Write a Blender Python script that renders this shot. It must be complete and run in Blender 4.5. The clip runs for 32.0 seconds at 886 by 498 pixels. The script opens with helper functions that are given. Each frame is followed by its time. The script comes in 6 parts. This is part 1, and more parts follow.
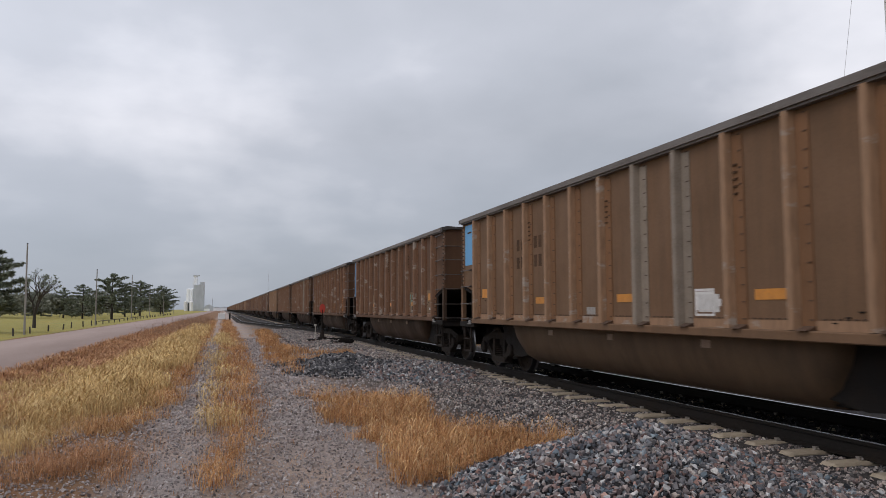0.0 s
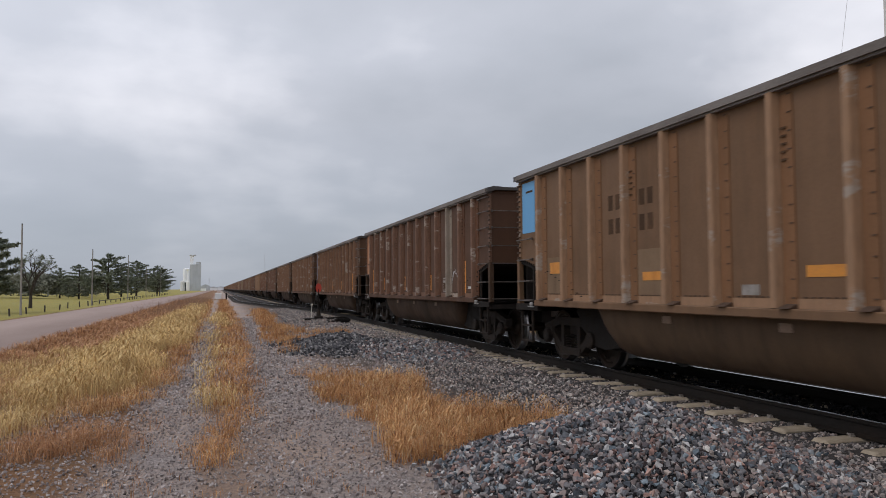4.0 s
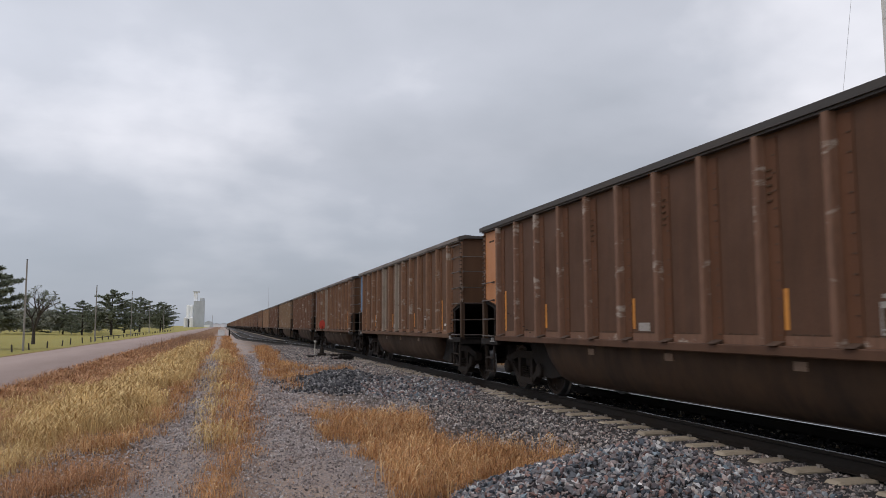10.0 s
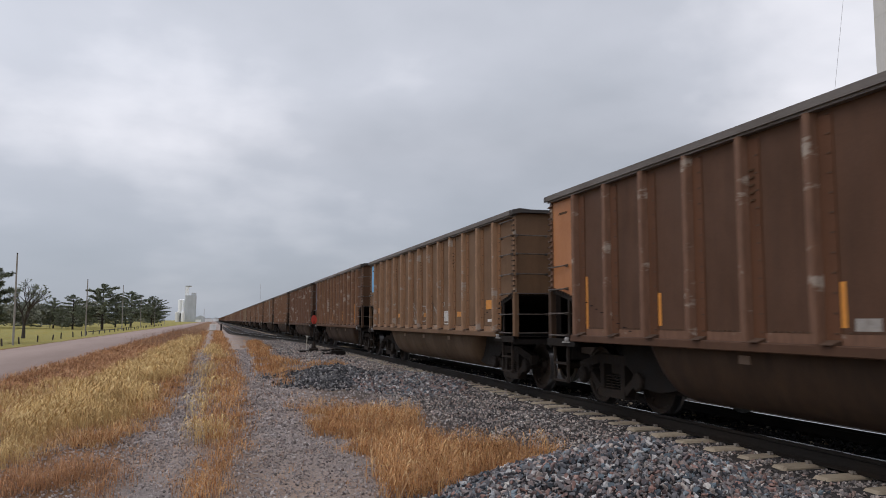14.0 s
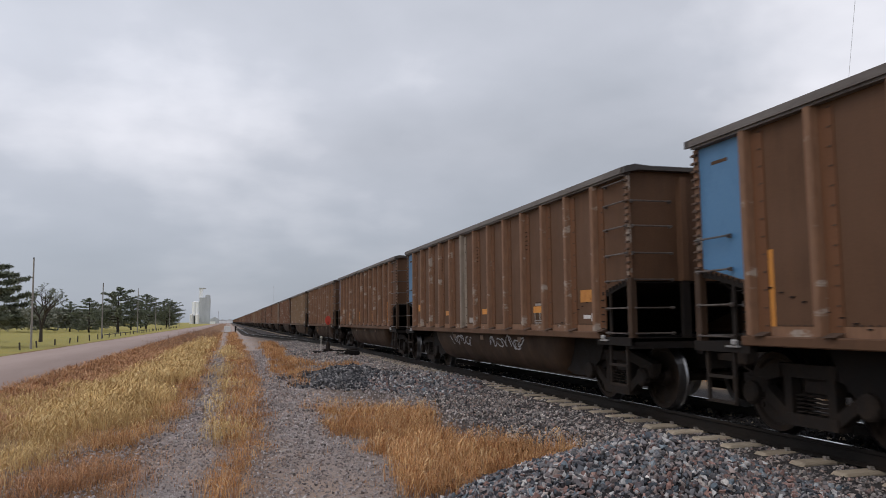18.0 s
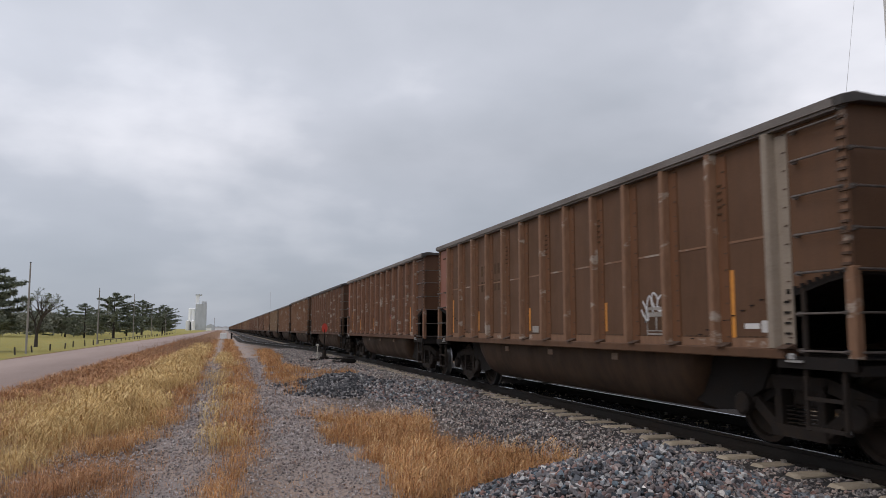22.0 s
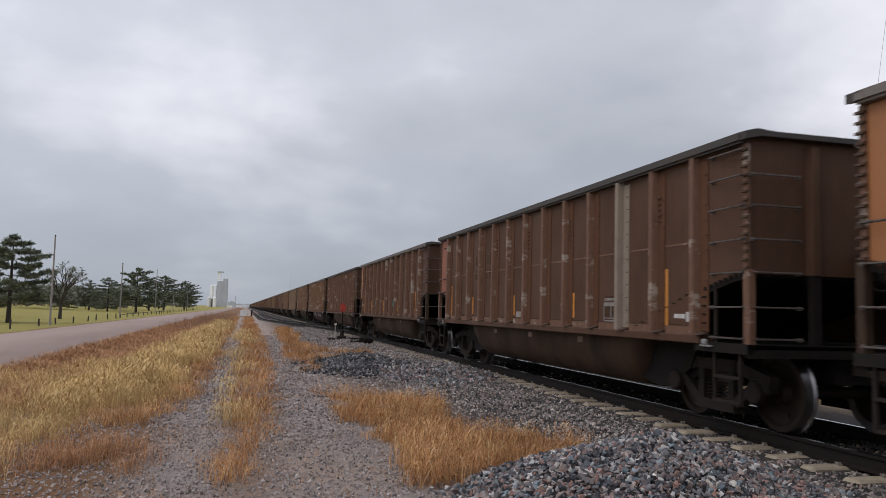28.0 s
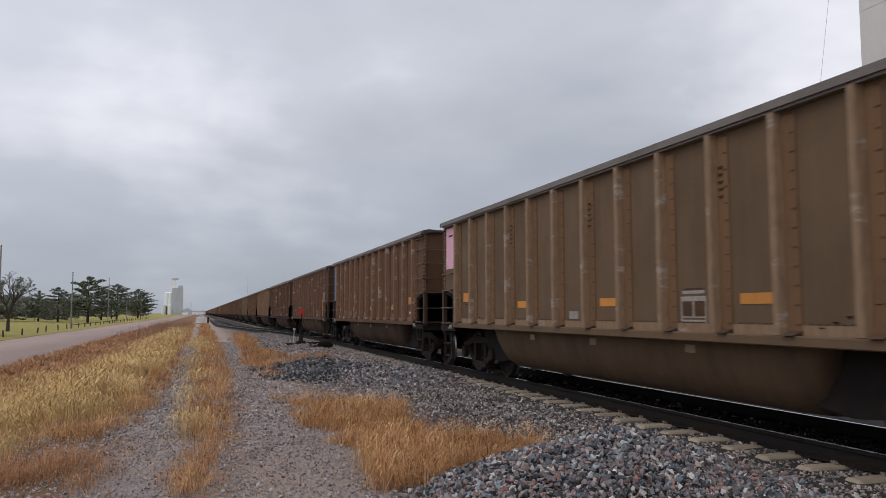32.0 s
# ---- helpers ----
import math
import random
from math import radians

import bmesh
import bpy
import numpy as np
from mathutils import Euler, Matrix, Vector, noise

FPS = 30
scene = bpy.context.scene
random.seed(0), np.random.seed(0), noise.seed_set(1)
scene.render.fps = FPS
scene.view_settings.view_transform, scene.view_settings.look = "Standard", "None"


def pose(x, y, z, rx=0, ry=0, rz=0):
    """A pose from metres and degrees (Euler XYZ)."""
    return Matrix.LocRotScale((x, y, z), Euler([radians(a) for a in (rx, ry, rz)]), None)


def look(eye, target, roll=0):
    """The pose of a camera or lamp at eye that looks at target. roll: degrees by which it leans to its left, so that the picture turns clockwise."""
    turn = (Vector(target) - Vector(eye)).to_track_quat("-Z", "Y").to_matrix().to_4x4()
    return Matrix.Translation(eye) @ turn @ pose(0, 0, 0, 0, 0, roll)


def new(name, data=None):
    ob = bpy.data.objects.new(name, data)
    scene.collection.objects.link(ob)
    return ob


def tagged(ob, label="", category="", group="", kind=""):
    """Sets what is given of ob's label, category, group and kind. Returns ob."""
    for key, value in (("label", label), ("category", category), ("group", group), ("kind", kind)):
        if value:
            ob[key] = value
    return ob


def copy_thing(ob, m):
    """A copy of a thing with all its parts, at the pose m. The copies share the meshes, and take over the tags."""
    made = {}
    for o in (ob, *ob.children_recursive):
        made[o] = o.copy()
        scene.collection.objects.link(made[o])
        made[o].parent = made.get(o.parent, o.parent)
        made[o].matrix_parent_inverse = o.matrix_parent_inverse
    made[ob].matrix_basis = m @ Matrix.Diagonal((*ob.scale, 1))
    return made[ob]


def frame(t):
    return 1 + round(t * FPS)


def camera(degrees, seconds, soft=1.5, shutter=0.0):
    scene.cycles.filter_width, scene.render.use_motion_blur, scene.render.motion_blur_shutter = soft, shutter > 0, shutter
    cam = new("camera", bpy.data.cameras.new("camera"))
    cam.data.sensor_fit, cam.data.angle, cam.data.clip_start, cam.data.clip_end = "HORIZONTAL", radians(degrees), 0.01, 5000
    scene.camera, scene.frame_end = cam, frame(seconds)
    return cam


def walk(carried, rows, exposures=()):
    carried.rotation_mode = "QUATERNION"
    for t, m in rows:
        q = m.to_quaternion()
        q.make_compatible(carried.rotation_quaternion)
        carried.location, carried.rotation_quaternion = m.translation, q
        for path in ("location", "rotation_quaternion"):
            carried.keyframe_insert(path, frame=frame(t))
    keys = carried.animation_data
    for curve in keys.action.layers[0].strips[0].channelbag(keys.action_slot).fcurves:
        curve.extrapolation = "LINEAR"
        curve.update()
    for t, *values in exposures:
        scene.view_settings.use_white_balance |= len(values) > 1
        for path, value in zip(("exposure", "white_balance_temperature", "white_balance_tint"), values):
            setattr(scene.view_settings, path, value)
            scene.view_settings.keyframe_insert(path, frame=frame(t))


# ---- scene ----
# World: the track runs along y, the eye stands over the origin, z = 0 is the gravel drive.
cam = camera(60.0, 32.0, soft=0.75, shutter=0.08)
EYE = 1.70
# seconds, place, yaw, pitch, roll of the hand-held camera, which sways on one spot
ROWS = [
    (0.0, -0.023, -0.027, 0.009, -16.01, 4.45, 0.13),
    (0.5, 0.006, -0.030, 0.019, -15.73, 4.89, 0.09),
    (1.0, -0.007, -0.012, 0.005, -16.01, 3.95, 0.06),
    (1.5, -0.006, -0.004, 0.013, -16.20, 4.11, 0.32),
    (2.0, -0.007, -0.009, -0.002, -15.94, 3.42, 0.43),
    (2.5, -0.019, -0.013, 0.018, -15.95, 3.36, -0.11),
    (3.0, -0.002, -0.037, 0.014, -15.59, 3.06, -0.01),
    (3.5, 0.030, -0.053, 0.002, -15.45, 2.91, 0.40),
    (4.0, 0.005, -0.023, 0.016, -16.26, 2.88, 0.33),
    (4.5, 0.009, -0.022, 0.009, -15.65, 3.78, 0.07),
    (6.5, 0.009, 0.035, -0.004, -15.78, 4.30, 0.36),
    (7.0, -0.003, 0.009, 0.004, -16.05, 4.58, 0.29),
    (7.5, 0.001, 0.005, -0.013, -15.64, 4.53, 0.49),
    (8.0, 0.016, 0.017, -0.006, -14.69, 4.90, 0.80),
    (8.5, 0.006, 0.015, 0.009, -15.63, 4.63, 0.22),
    (9.0, -0.007, 0.002, 0.002, -16.72, 6.00, -0.26),
    (9.5, 0.007, 0.022, 0.004, -16.05, 5.75, 0.28),
    (10.0, 0.008, 0.030, 0.006, -15.98, 5.65, 0.15),
    (10.5, 0.001, 0.017, 0.005, -15.77, 5.28, -0.17),
    (11.0, -0.010, 0.017, -0.002, -15.49, 5.72, -0.74),
    (11.5, -0.003, 0.037, -0.001, -15.23, 5.36, -0.53),
    (12.0, 0.006, 0.023, -0.004, -15.45, 5.13, -0.61),
    (12.5, 0.008, 0.040, 0.000, -17.03, 4.78, 0.09),
    (13.0, 0.014, 0.032, 0.004, -16.82, 5.01, 0.13),
    (13.5, 0.017, 0.010, -0.001, -16.40, 5.61, -0.05),
    (14.0, 0.014, 0.029, 0.011, -16.56, 5.31, -0.05),
    (14.5, -0.002, -0.001, 0.016, -16.98, 4.34, 0.38),
    (16.5, -0.019, -0.031, 0.009, -16.79, 4.85, -0.11),
    (17.0, -0.019, -0.041, 0.015, -15.83, 4.94, -0.54),
    (17.5, -0.020, -0.020, 0.004, -15.88, 4.82, 0.70),
    (18.0, -0.022, -0.008, 0.014, -15.59, 5.26, 0.58),
    (18.5, -0.021, -0.020, 0.004, -15.78, 5.99, 0.46),
    (19.0, -0.043, -0.026, 0.017, -16.78, 5.47, 0.11),
    (19.5, -0.026, -0.038, 0.008, -17.39, 6.10, 0.37),
    (20.0, 0.009, -0.023, 0.010, -16.49, 7.22, -0.04),
    (20.5, 0.001, -0.028, -0.002, -16.87, 5.86, 0.53),
    (21.0, -0.006, -0.012, -0.002, -15.53, 5.18, 0.07),
    (21.5, -0.015, -0.015, -0.000, -15.24, 6.16, 0.06),
    (22.0, -0.038, -0.014, 0.003, -15.85, 5.94, -0.03),
    (22.5, -0.042, -0.044, -0.018, -17.08, 5.16, -0.22),
    (23.0, -0.054, -0.033, -0.013, -17.12, 4.81, 0.13),
    (23.5, -0.022, 0.004, -0.021, -14.11, 6.68, -0.17),
    (24.0, -0.008, 0.054, -0.013, -13.02, 7.33, -0.24),
    (24.5, 0.014, 0.074, -0.005, -11.67, 6.52, -0.03),
    (25.0, 0.029, 0.027, -0.023, -12.84, 6.48, 0.25),
    (25.5, 0.014, 0.010, -0.019, -14.22, 6.07, -0.07),
    (27.5, 0.032, 0.012, -0.017, -14.43, 4.44, -0.85),
    (28.0, 0.032, 0.033, -0.011, -14.45, 4.65, -1.52),
    (28.5, 0.034, 0.035, -0.026, -15.25, 5.02, -1.19),
    (29.0, 0.021, 0.027, -0.018, -15.26, 4.95, -0.80),
    (29.5, 0.005, -0.014, -0.031, -16.93, 2.79, -0.19),
    (30.0, 0.008, -0.003, 0.005, -17.84, 5.44, -0.30),
    (30.5, 0.016, -0.014, 0.006, -18.27, 5.63, 0.01),
    (31.0, 0.017, -0.016, -0.005, -17.92, 5.53, 0.30),
    (31.5, 0.028, 0.007, -0.004, -17.28, 5.54, 0.08),
    (32.0, 0.031, 0.027, 0.002, -17.46, 4.77, -0.01),
]
walk(cam, [(t, pose(x, y, EYE + z, 90 + pitch, roll, yaw)) for t, x, y, z, yaw, pitch, roll in ROWS],
     [(0.0, 0.0, 6800, 15), (32.0, 0.0, 6800, 15)])

# ---- light: an overcast sky with a broad, weak sun behind the cloud ----
SUN_ELEV, SUN_AZ = 52.0, 250.0


def link(nt, a, b):
    nt.links.new(a, b)


def make_world():
    w = bpy.data.worlds.new("overcast_sky")
    scene.world = w
    w.use_nodes = True
    nt = w.node_tree
    nt.nodes.clear()
    out = nt.nodes.new("ShaderNodeOutputWorld")
    sky = nt.nodes.new("ShaderNodeTexSky")
    sky.sky_type, sky.sun_disc = "NISHITA", False
    sky.sun_elevation, sky.sun_rotation = radians(SUN_ELEV), radians(SUN_AZ)
    bg_sky = nt.nodes.new("ShaderNodeBackground")
    bg_sky.inputs["Strength"].default_value = 0.05
    link(nt, sky.outputs[0], bg_sky.inputs["Color"])
    # cloud deck: the direction is projected on a flat layer, so the clouds crowd towards the horizon
    co = nt.nodes.new("ShaderNodeTexCoord")
    sep = nt.nodes.new("ShaderNodeSeparateXYZ")
    link(nt, co.outputs["Generated"], sep.inputs[0])
    up = nt.nodes.new("ShaderNodeMath")
    up.operation = "MAXIMUM"
    up.inputs[1].default_value = 0.0
    link(nt, sep.outputs[2], up.inputs[0])
    add = nt.nodes.new("ShaderNodeMath")
    add.inputs[1].default_value = 0.26
    link(nt, up.outputs[0], add.inputs[0])
    com = nt.nodes.new("ShaderNodeCombineXYZ")
    for i in (0, 1):
        div = nt.nodes.new("ShaderNodeMath")
        div.operation = "DIVIDE"
        link(nt, sep.outputs[i], div.inputs[0])
        link(nt, add.outputs[0], div.inputs[1])
        link(nt, div.outputs[0], com.inputs[i])
    big = nt.nodes.new("ShaderNodeTexNoise")
    big.inputs["Scale"].default_value, big.inputs["Detail"].default_value = 0.72, 4
    big.inputs["Roughness"].default_value, big.inputs["Distortion"].default_value = 0.5, 0.3
    small = nt.nodes.new("ShaderNodeTexNoise")
    small.inputs["Scale"].default_value, small.inputs["Detail"].default_value = 2.6, 6
    move = nt.nodes.new("ShaderNodeVectorMath")
    move.inputs[1].default_value = CLOUD_SHIFT
    link(nt, com.outputs[0], move.inputs[0])
    for n in (big, small):
        link(nt, move.outputs[0], n.inputs["Vector"])
    mix = nt.nodes.new("ShaderNodeMix")
    mix.inputs["Factor"].default_value = 0.30
    link(nt, big.outputs["Fac"], mix.inputs["A"])
    link(nt, small.outputs["Fac"], mix.inputs["B"])
    calm = nt.nodes.new("ShaderNodeMath")
    calm.operation = "MULTIPLY_ADD"
    calm.inputs[1].default_value, calm.inputs[2].default_value = 0.7, 0.135
    link(nt, mix.outputs[0], calm.inputs[0])
    # broad thin and thick places of the deck, their outlines broken up by noise
    warp = nt.nodes.new("ShaderNodeTexNoise")
    warp.inputs["Scale"].default_value, warp.inputs["Detail"].default_value = 5.0, 4
    link(nt, co.outputs["Generated"], warp.inputs["Vector"])
    bend = nt.nodes.new("ShaderNodeVectorMath")
    bend.operation = "MULTIPLY_ADD"
    bend.inputs[1].default_value = (0.34, 0.34, 0.24)
    link(nt, warp.outputs["Color"], bend.inputs[0])
    link(nt, co.outputs["Generated"], bend.inputs[2])
    total = calm.outputs[0]
    for way, reach, gain in CLOUDS:
        far = nt.nodes.new("ShaderNodeVectorMath")
        far.operation = "DISTANCE"
        far.inputs[1].default_value = (way[0] + 0.17, way[1] + 0.17, way[2] + 0.12)
        link(nt, bend.outputs[0], far.inputs[0])
        hill = nt.nodes.new("ShaderNodeMapRange")
        hill.interpolation_type = "SMOOTHERSTEP"
        hill.inputs["From Min"].default_value, hill.inputs["From Max"].default_value = reach, 0.0
        hill.inputs["To Min"].default_value, hill.inputs["To Max"].default_value = 0.0, gain
        link(nt, far.outputs["Value"], hill.inputs[0])
        add2 = nt.nodes.new("ShaderNodeMath")
        link(nt, total, add2.inputs[0])
        link(nt, hill.outputs[0], add2.inputs[1])
        total = add2.outputs[0]
    ramp = nt.nodes.new("ShaderNodeValToRGB")
    els = ramp.color_ramp.elements
    els[0].position, els[0].color = 0.34, (0.37, 0.42, 0.48, 1)
    els[1].position, els[1].color = 0.655, (0.86, 0.91, 0.985, 1)
    mid = els.new(0.50)
    mid.color = (0.50, 0.553, 0.627, 1)
    link(nt, total, ramp.inputs[0])
    # the deck is denser and darker low down
    low = nt.nodes.new("ShaderNodeMapRange")
    low.inputs["From Min"].default_value, low.inputs["From Max"].default_value = 0.0, 0.30
    low.inputs["To Min"].default_value, low.inputs["To Max"].default_value = 0.58, 1.0
    link(nt, sep.outputs[2], low.inputs[0])
    haze = nt.nodes.new("ShaderNodeMix")
    haze.data_type = "RGBA"
    far_off = nt.nodes.new("ShaderNodeMapRange")
    far_off.inputs["From Min"].default_value, far_off.inputs["From Max"].default_value = 0.0, 0.22
    far_off.inputs["To Min"].default_value, far_off.inputs["To Max"].default_value = 0.75, 0.0
    link(nt, sep.outputs[2], far_off.inputs[0])
    link(nt, far_off.outputs[0], haze.inputs[0])
    link(nt, ramp.outputs[0], haze.inputs[6])
    haze.inputs[7].default_value = (0.44, 0.53, 0.64, 1)
    bg = nt.nodes.new("ShaderNodeBackground")
    link(nt, haze.outputs[2], bg.inputs["Color"])
    scale = nt.nodes.new("ShaderNodeMath")
    scale.operation = "MULTIPLY"
    scale.inputs[1].default_value = DECK
    # the cloud is thinner on the sun's side
    lean = nt.nodes.new("ShaderNodeVectorMath")
    lean.operation = "DOT_PRODUCT"
    lean.inputs[1].default_value = (math.sin(radians(SUN_AZ)), math.cos(radians(SUN_AZ)), 0.0)
    link(nt, co.outputs["Generated"], lean.inputs[0])
    thin = nt.nodes.new("ShaderNodeMath")
    thin.operation = "MULTIPLY_ADD"
    thin.inputs[1].default_value, thin.inputs[2].default_value = 0.27, 1.14
    link(nt, lean.outputs["Value"], thin.inputs[0])
    side = nt.nodes.new("ShaderNodeMath")
    side.operation = "MULTIPLY"
    link(nt, thin.outputs[0], side.inputs[0])
    link(nt, low.outputs[0], side.inputs[1])
    link(nt, side.outputs[0], scale.inputs[0])
    link(nt, scale.outputs[0], bg.inputs["Strength"])
    both = nt.nodes.new("ShaderNodeMixShader")       # the cloud hides most of the clear sky
    both.inputs[0].default_value = 0.85
    link(nt, bg_sky.outputs[0], both.inputs[1])
    link(nt, bg.outputs[0], both.inputs[2])
    link(nt, both.outputs[0], out.inputs[0])


CLOUD_SHIFT, DECK = (2.06, -3.93, 0.0), 1.31
# direction, reach and strength of the cloud deck's thin (+) and thick (-) places
CLOUDS = (((-0.128, 0.954, 0.270), 0.34, 0.055), ((-0.24, 0.93, 0.25), 0.34, 0.03), ((-0.16, 0.98, 0.10), 0.22, -0.05), ((0.143, 0.982, 0.121), 0.13, 0.04),
          ((0.72, 0.62, 0.32), 0.36, 0.12), ((0.45, 0.86, 0.22), 0.36, -0.07), ((0.055, 0.976, 0.17), 0.2, -0.03))
make_world()
sun = new("sun", bpy.data.lights.new("sun", "SUN"))
sun.data.energy, sun.data.angle, sun.data.color = 0.8, radians(25), (1.0, 0.97, 0.92)
_a, _e = radians(SUN_AZ), radians(SUN_ELEV)
sun.matrix_world = look((math.sin(_a) * math.cos(_e) * 50, math.cos(_a) * math.cos(_e) * 50, math.sin(_e) * 50), (0, 0, 0))

# ---- materials ----


def nodes_of(name):
    m = bpy.data.materials.new(name)
    m.use_nodes = True
    nt = m.node_tree
    return m, nt, nt.nodes["Principled BSDF"]


def noise_node(nt, vec, scale, detail=4, rough=0.55):
    n = nt.nodes.new("ShaderNodeTexNoise")
    n.inputs["Scale"].default_value, n.inputs["Detail"].default_value, n.inputs["Roughness"].default_value = scale, detail, rough
    link(nt, vec, n.inputs["Vector"])
    return n.outputs["Fac"]


def stretch(nt, vec, s):
    n = nt.nodes.new("ShaderNodeVectorMath")
    n.operation = "MULTIPLY"
    n.inputs[1].default_value = s
    link(nt, vec, n.inputs[0])
    return n.outputs[0]


def span(nt, fac, lo, hi, a=0.0, b=1.0):
    n = nt.nodes.new("ShaderNodeMapRange")
    n.inputs["From Min"].default_value, n.inputs["From Max"].default_value = lo, hi
    n.inputs["To Min"].default_value, n.inputs["To Max"].default_value = a, b
    link(nt, fac, n.inputs[0])
    return n.outputs[0]


def blend(nt, fac, a, b, how="MIX"):
    n = nt.nodes.new("ShaderNodeMix")
    n.data_type, n.blend_type = "RGBA", how
    for key, v in (("Factor", fac), ("A", a), ("B", b)):
        sock = [s for s in n.inputs if s.name == key and (s.type == "RGBA" or key == "Factor" and s.type == "VALUE")][0]
        if isinstance(v, (int, float)):
            sock.default_value = v
        elif isinstance(v, tuple):
            sock.default_value = (*v[:3], 1)
        else:
            link(nt, v, sock)
    return [s for s in n.outputs if s.type == "RGBA"][0]


def bump(nt, bsdf, height, strength=0.3, dist=0.02):
    n = nt.nodes.new("ShaderNodeBump")
    n.inputs["Strength"].default_value, n.inputs["Distance"].default_value = strength, dist
    link(nt, height, n.inputs["Height"])
    link(nt, n.outputs[0], bsdf.inputs["Normal"])


def coords(nt, shifted=True):
    """Object coordinates, moved by the object's own random number so that repeats differ."""
    co = nt.nodes.new("ShaderNodeTexCoord").outputs["Object"]
    if not shifted:
        return co
    info = nt.nodes.new("ShaderNodeObjectInfo")
    n = nt.nodes.new("ShaderNodeVectorMath")
    n.operation = "MULTIPLY_ADD"
    link(nt, info.outputs["Random"], n.inputs[0])
    n.inputs[1].default_value = (37.0, 53.0, 71.0)
    link(nt, co, n.inputs[2])
    return n.outputs[0]


def worn(name, base, second, third, rough=0.7, metal=0.0, scale=3.0, grain=60.0, relief=0.15, s=(1, 1, 1), rand=0.15, amount=(0.45, 0.7), spec=0.5):
    """A surface in three tones: broad stains, fine grain, and a small shift from object to object."""
    m, nt, b = nodes_of(name)
    vec = coords(nt)
    st = stretch(nt, vec, s)
    big = span(nt, noise_node(nt, st, scale, 5), *amount)
    fine = span(nt, noise_node(nt, st, grain, 3), 0.35, 0.75)
    col = blend(nt, big, base, second)
    half = nt.nodes.new("ShaderNodeMath")
    half.operation = "MULTIPLY"
    half.inputs[1].default_value = 0.5
    link(nt, fine, half.inputs[0])
    col = blend(nt, half.outputs[0], col, third)
    if rand:
        info = nt.nodes.new("ShaderNodeObjectInfo")
        hsv = nt.nodes.new("ShaderNodeHueSaturation")
        link(nt, span(nt, info.outputs["Random"], 0, 1, 1 - rand, 1 + rand), hsv.inputs["Value"])
        link(nt, col, hsv.inputs["Color"])
        col = hsv.outputs[0]
    link(nt, col, b.inputs["Base Color"])
    link(nt, span(nt, big, 0, 1, rough - 0.08, min(1, rough + 0.1)), b.inputs["Roughness"])
    b.inputs["Metallic"].default_value = metal
    b.inputs["Specular IOR Level"].default_value = spec
    if relief:
        bump(nt, b, fine, relief, 0.01)
    return m


def island(name, colours, rough=0.85, rand=0.5, patch=0.0, grain=0.0):
    """Loose pieces in one mesh: each piece takes one tone of the ramp."""
    m, nt, b = nodes_of(name)
    geo = nt.nodes.new("ShaderNodeNewGeometry")
    ramp = nt.nodes.new("ShaderNodeValToRGB")
    els = ramp.color_ramp.elements
    els[0].color, els[1].color = (*colours[0], 1), (*colours[-1], 1)
    for i, c in enumerate(colours[1:-1], 1):
        els.new(i / (len(colours) - 1)).color = (*c, 1)
    link(nt, geo.outputs["Random Per Island"], ramp.inputs[0])
    col = ramp.outputs[0]
    if grain:
        co = nt.nodes.new("ShaderNodeTexCoord").outputs["Object"]
        f = span(nt, noise_node(nt, co, grain, 4), 0.3, 0.7)
        dark = blend(nt, 1.0, col, (0.62, 0.62, 0.62), "MULTIPLY")
        col = blend(nt, f, dark, col)
        bump(nt, b, f, 0.4, 0.01)
    if patch:
        co = nt.nodes.new("ShaderNodeTexCoord").outputs["Object"]
        f = span(nt, noise_node(nt, stretch(nt, co, (1, 0.6, 1)), 1.3, 4, 0.6), 0.36, 0.64)
        col = blend(nt, f, blend(nt, 1.0, col, (1 - patch, 1 - 1.15 * patch, 1 - 1.25 * patch), "MULTIPLY"), col)
    link(nt, col, b.inputs["Base Color"])
    b.inputs["Roughness"].default_value = rough
    b.inputs["Specular IOR Level"].default_value = 0.2
    return m


# ---- mesh tools ----


def mesh_of(name, bm, mat, smooth=False):
    bmesh.ops.recalc_face_normals(bm, faces=bm.faces)
    me = bpy.data.meshes.new(name)
    bm.to_mesh(me)
    bm.free()
    if mat:
        me.materials.append(mat)
    if smooth:
        for p in me.polygons:
            p.use_smooth = True
    return me


def part(name, bm, mat, parent, label="", smooth=False):
    me = bm if isinstance(bm, bpy.types.Mesh) else mesh_of(name, bm, mat, smooth)
    ob = new(name, me)
    ob.parent = parent
    if label:
        ob["label"] = label
    return ob


def thing(name, m, label, category, group="", kind=""):
    ob = new(name)
    ob.matrix_basis = m
    ob.empty_display_size = 0.3
    return tagged(ob, label, category, group, kind)


def solid(name, bm, mat, label, category="", group="", kind="", smooth=False):
    return tagged(new(name, mesh_of(name, bm, mat, smooth)), label, category, group, kind)


def box(bm, x0, x1, y0, y1, z0, z1):
    v = [bm.verts.new(p) for p in ((x0, y0, z0), (x1, y0, z0), (x1, y1, z0), (x0, y1, z0), (x0, y0, z1), (x1, y0, z1), (x1, y1, z1), (x0, y1, z1))]
    for f in ((0, 3, 2, 1), (4, 5, 6, 7), (0, 1, 5, 4), (1, 2, 6, 5), (2, 3, 7, 6), (3, 0, 4, 7)):
        bm.faces.new([v[i] for i in f])
    return v


def soft_box(bm, x0, x1, y0, y1, z0, z1, r=0.01, seg=1):
    b = bmesh.new()
    box(b, x0, x1, y0, y1, z0, z1)
    bmesh.ops.bevel(b, geom=b.edges[:], offset=r, segments=seg, affect="EDGES")
    merge(bm, b)


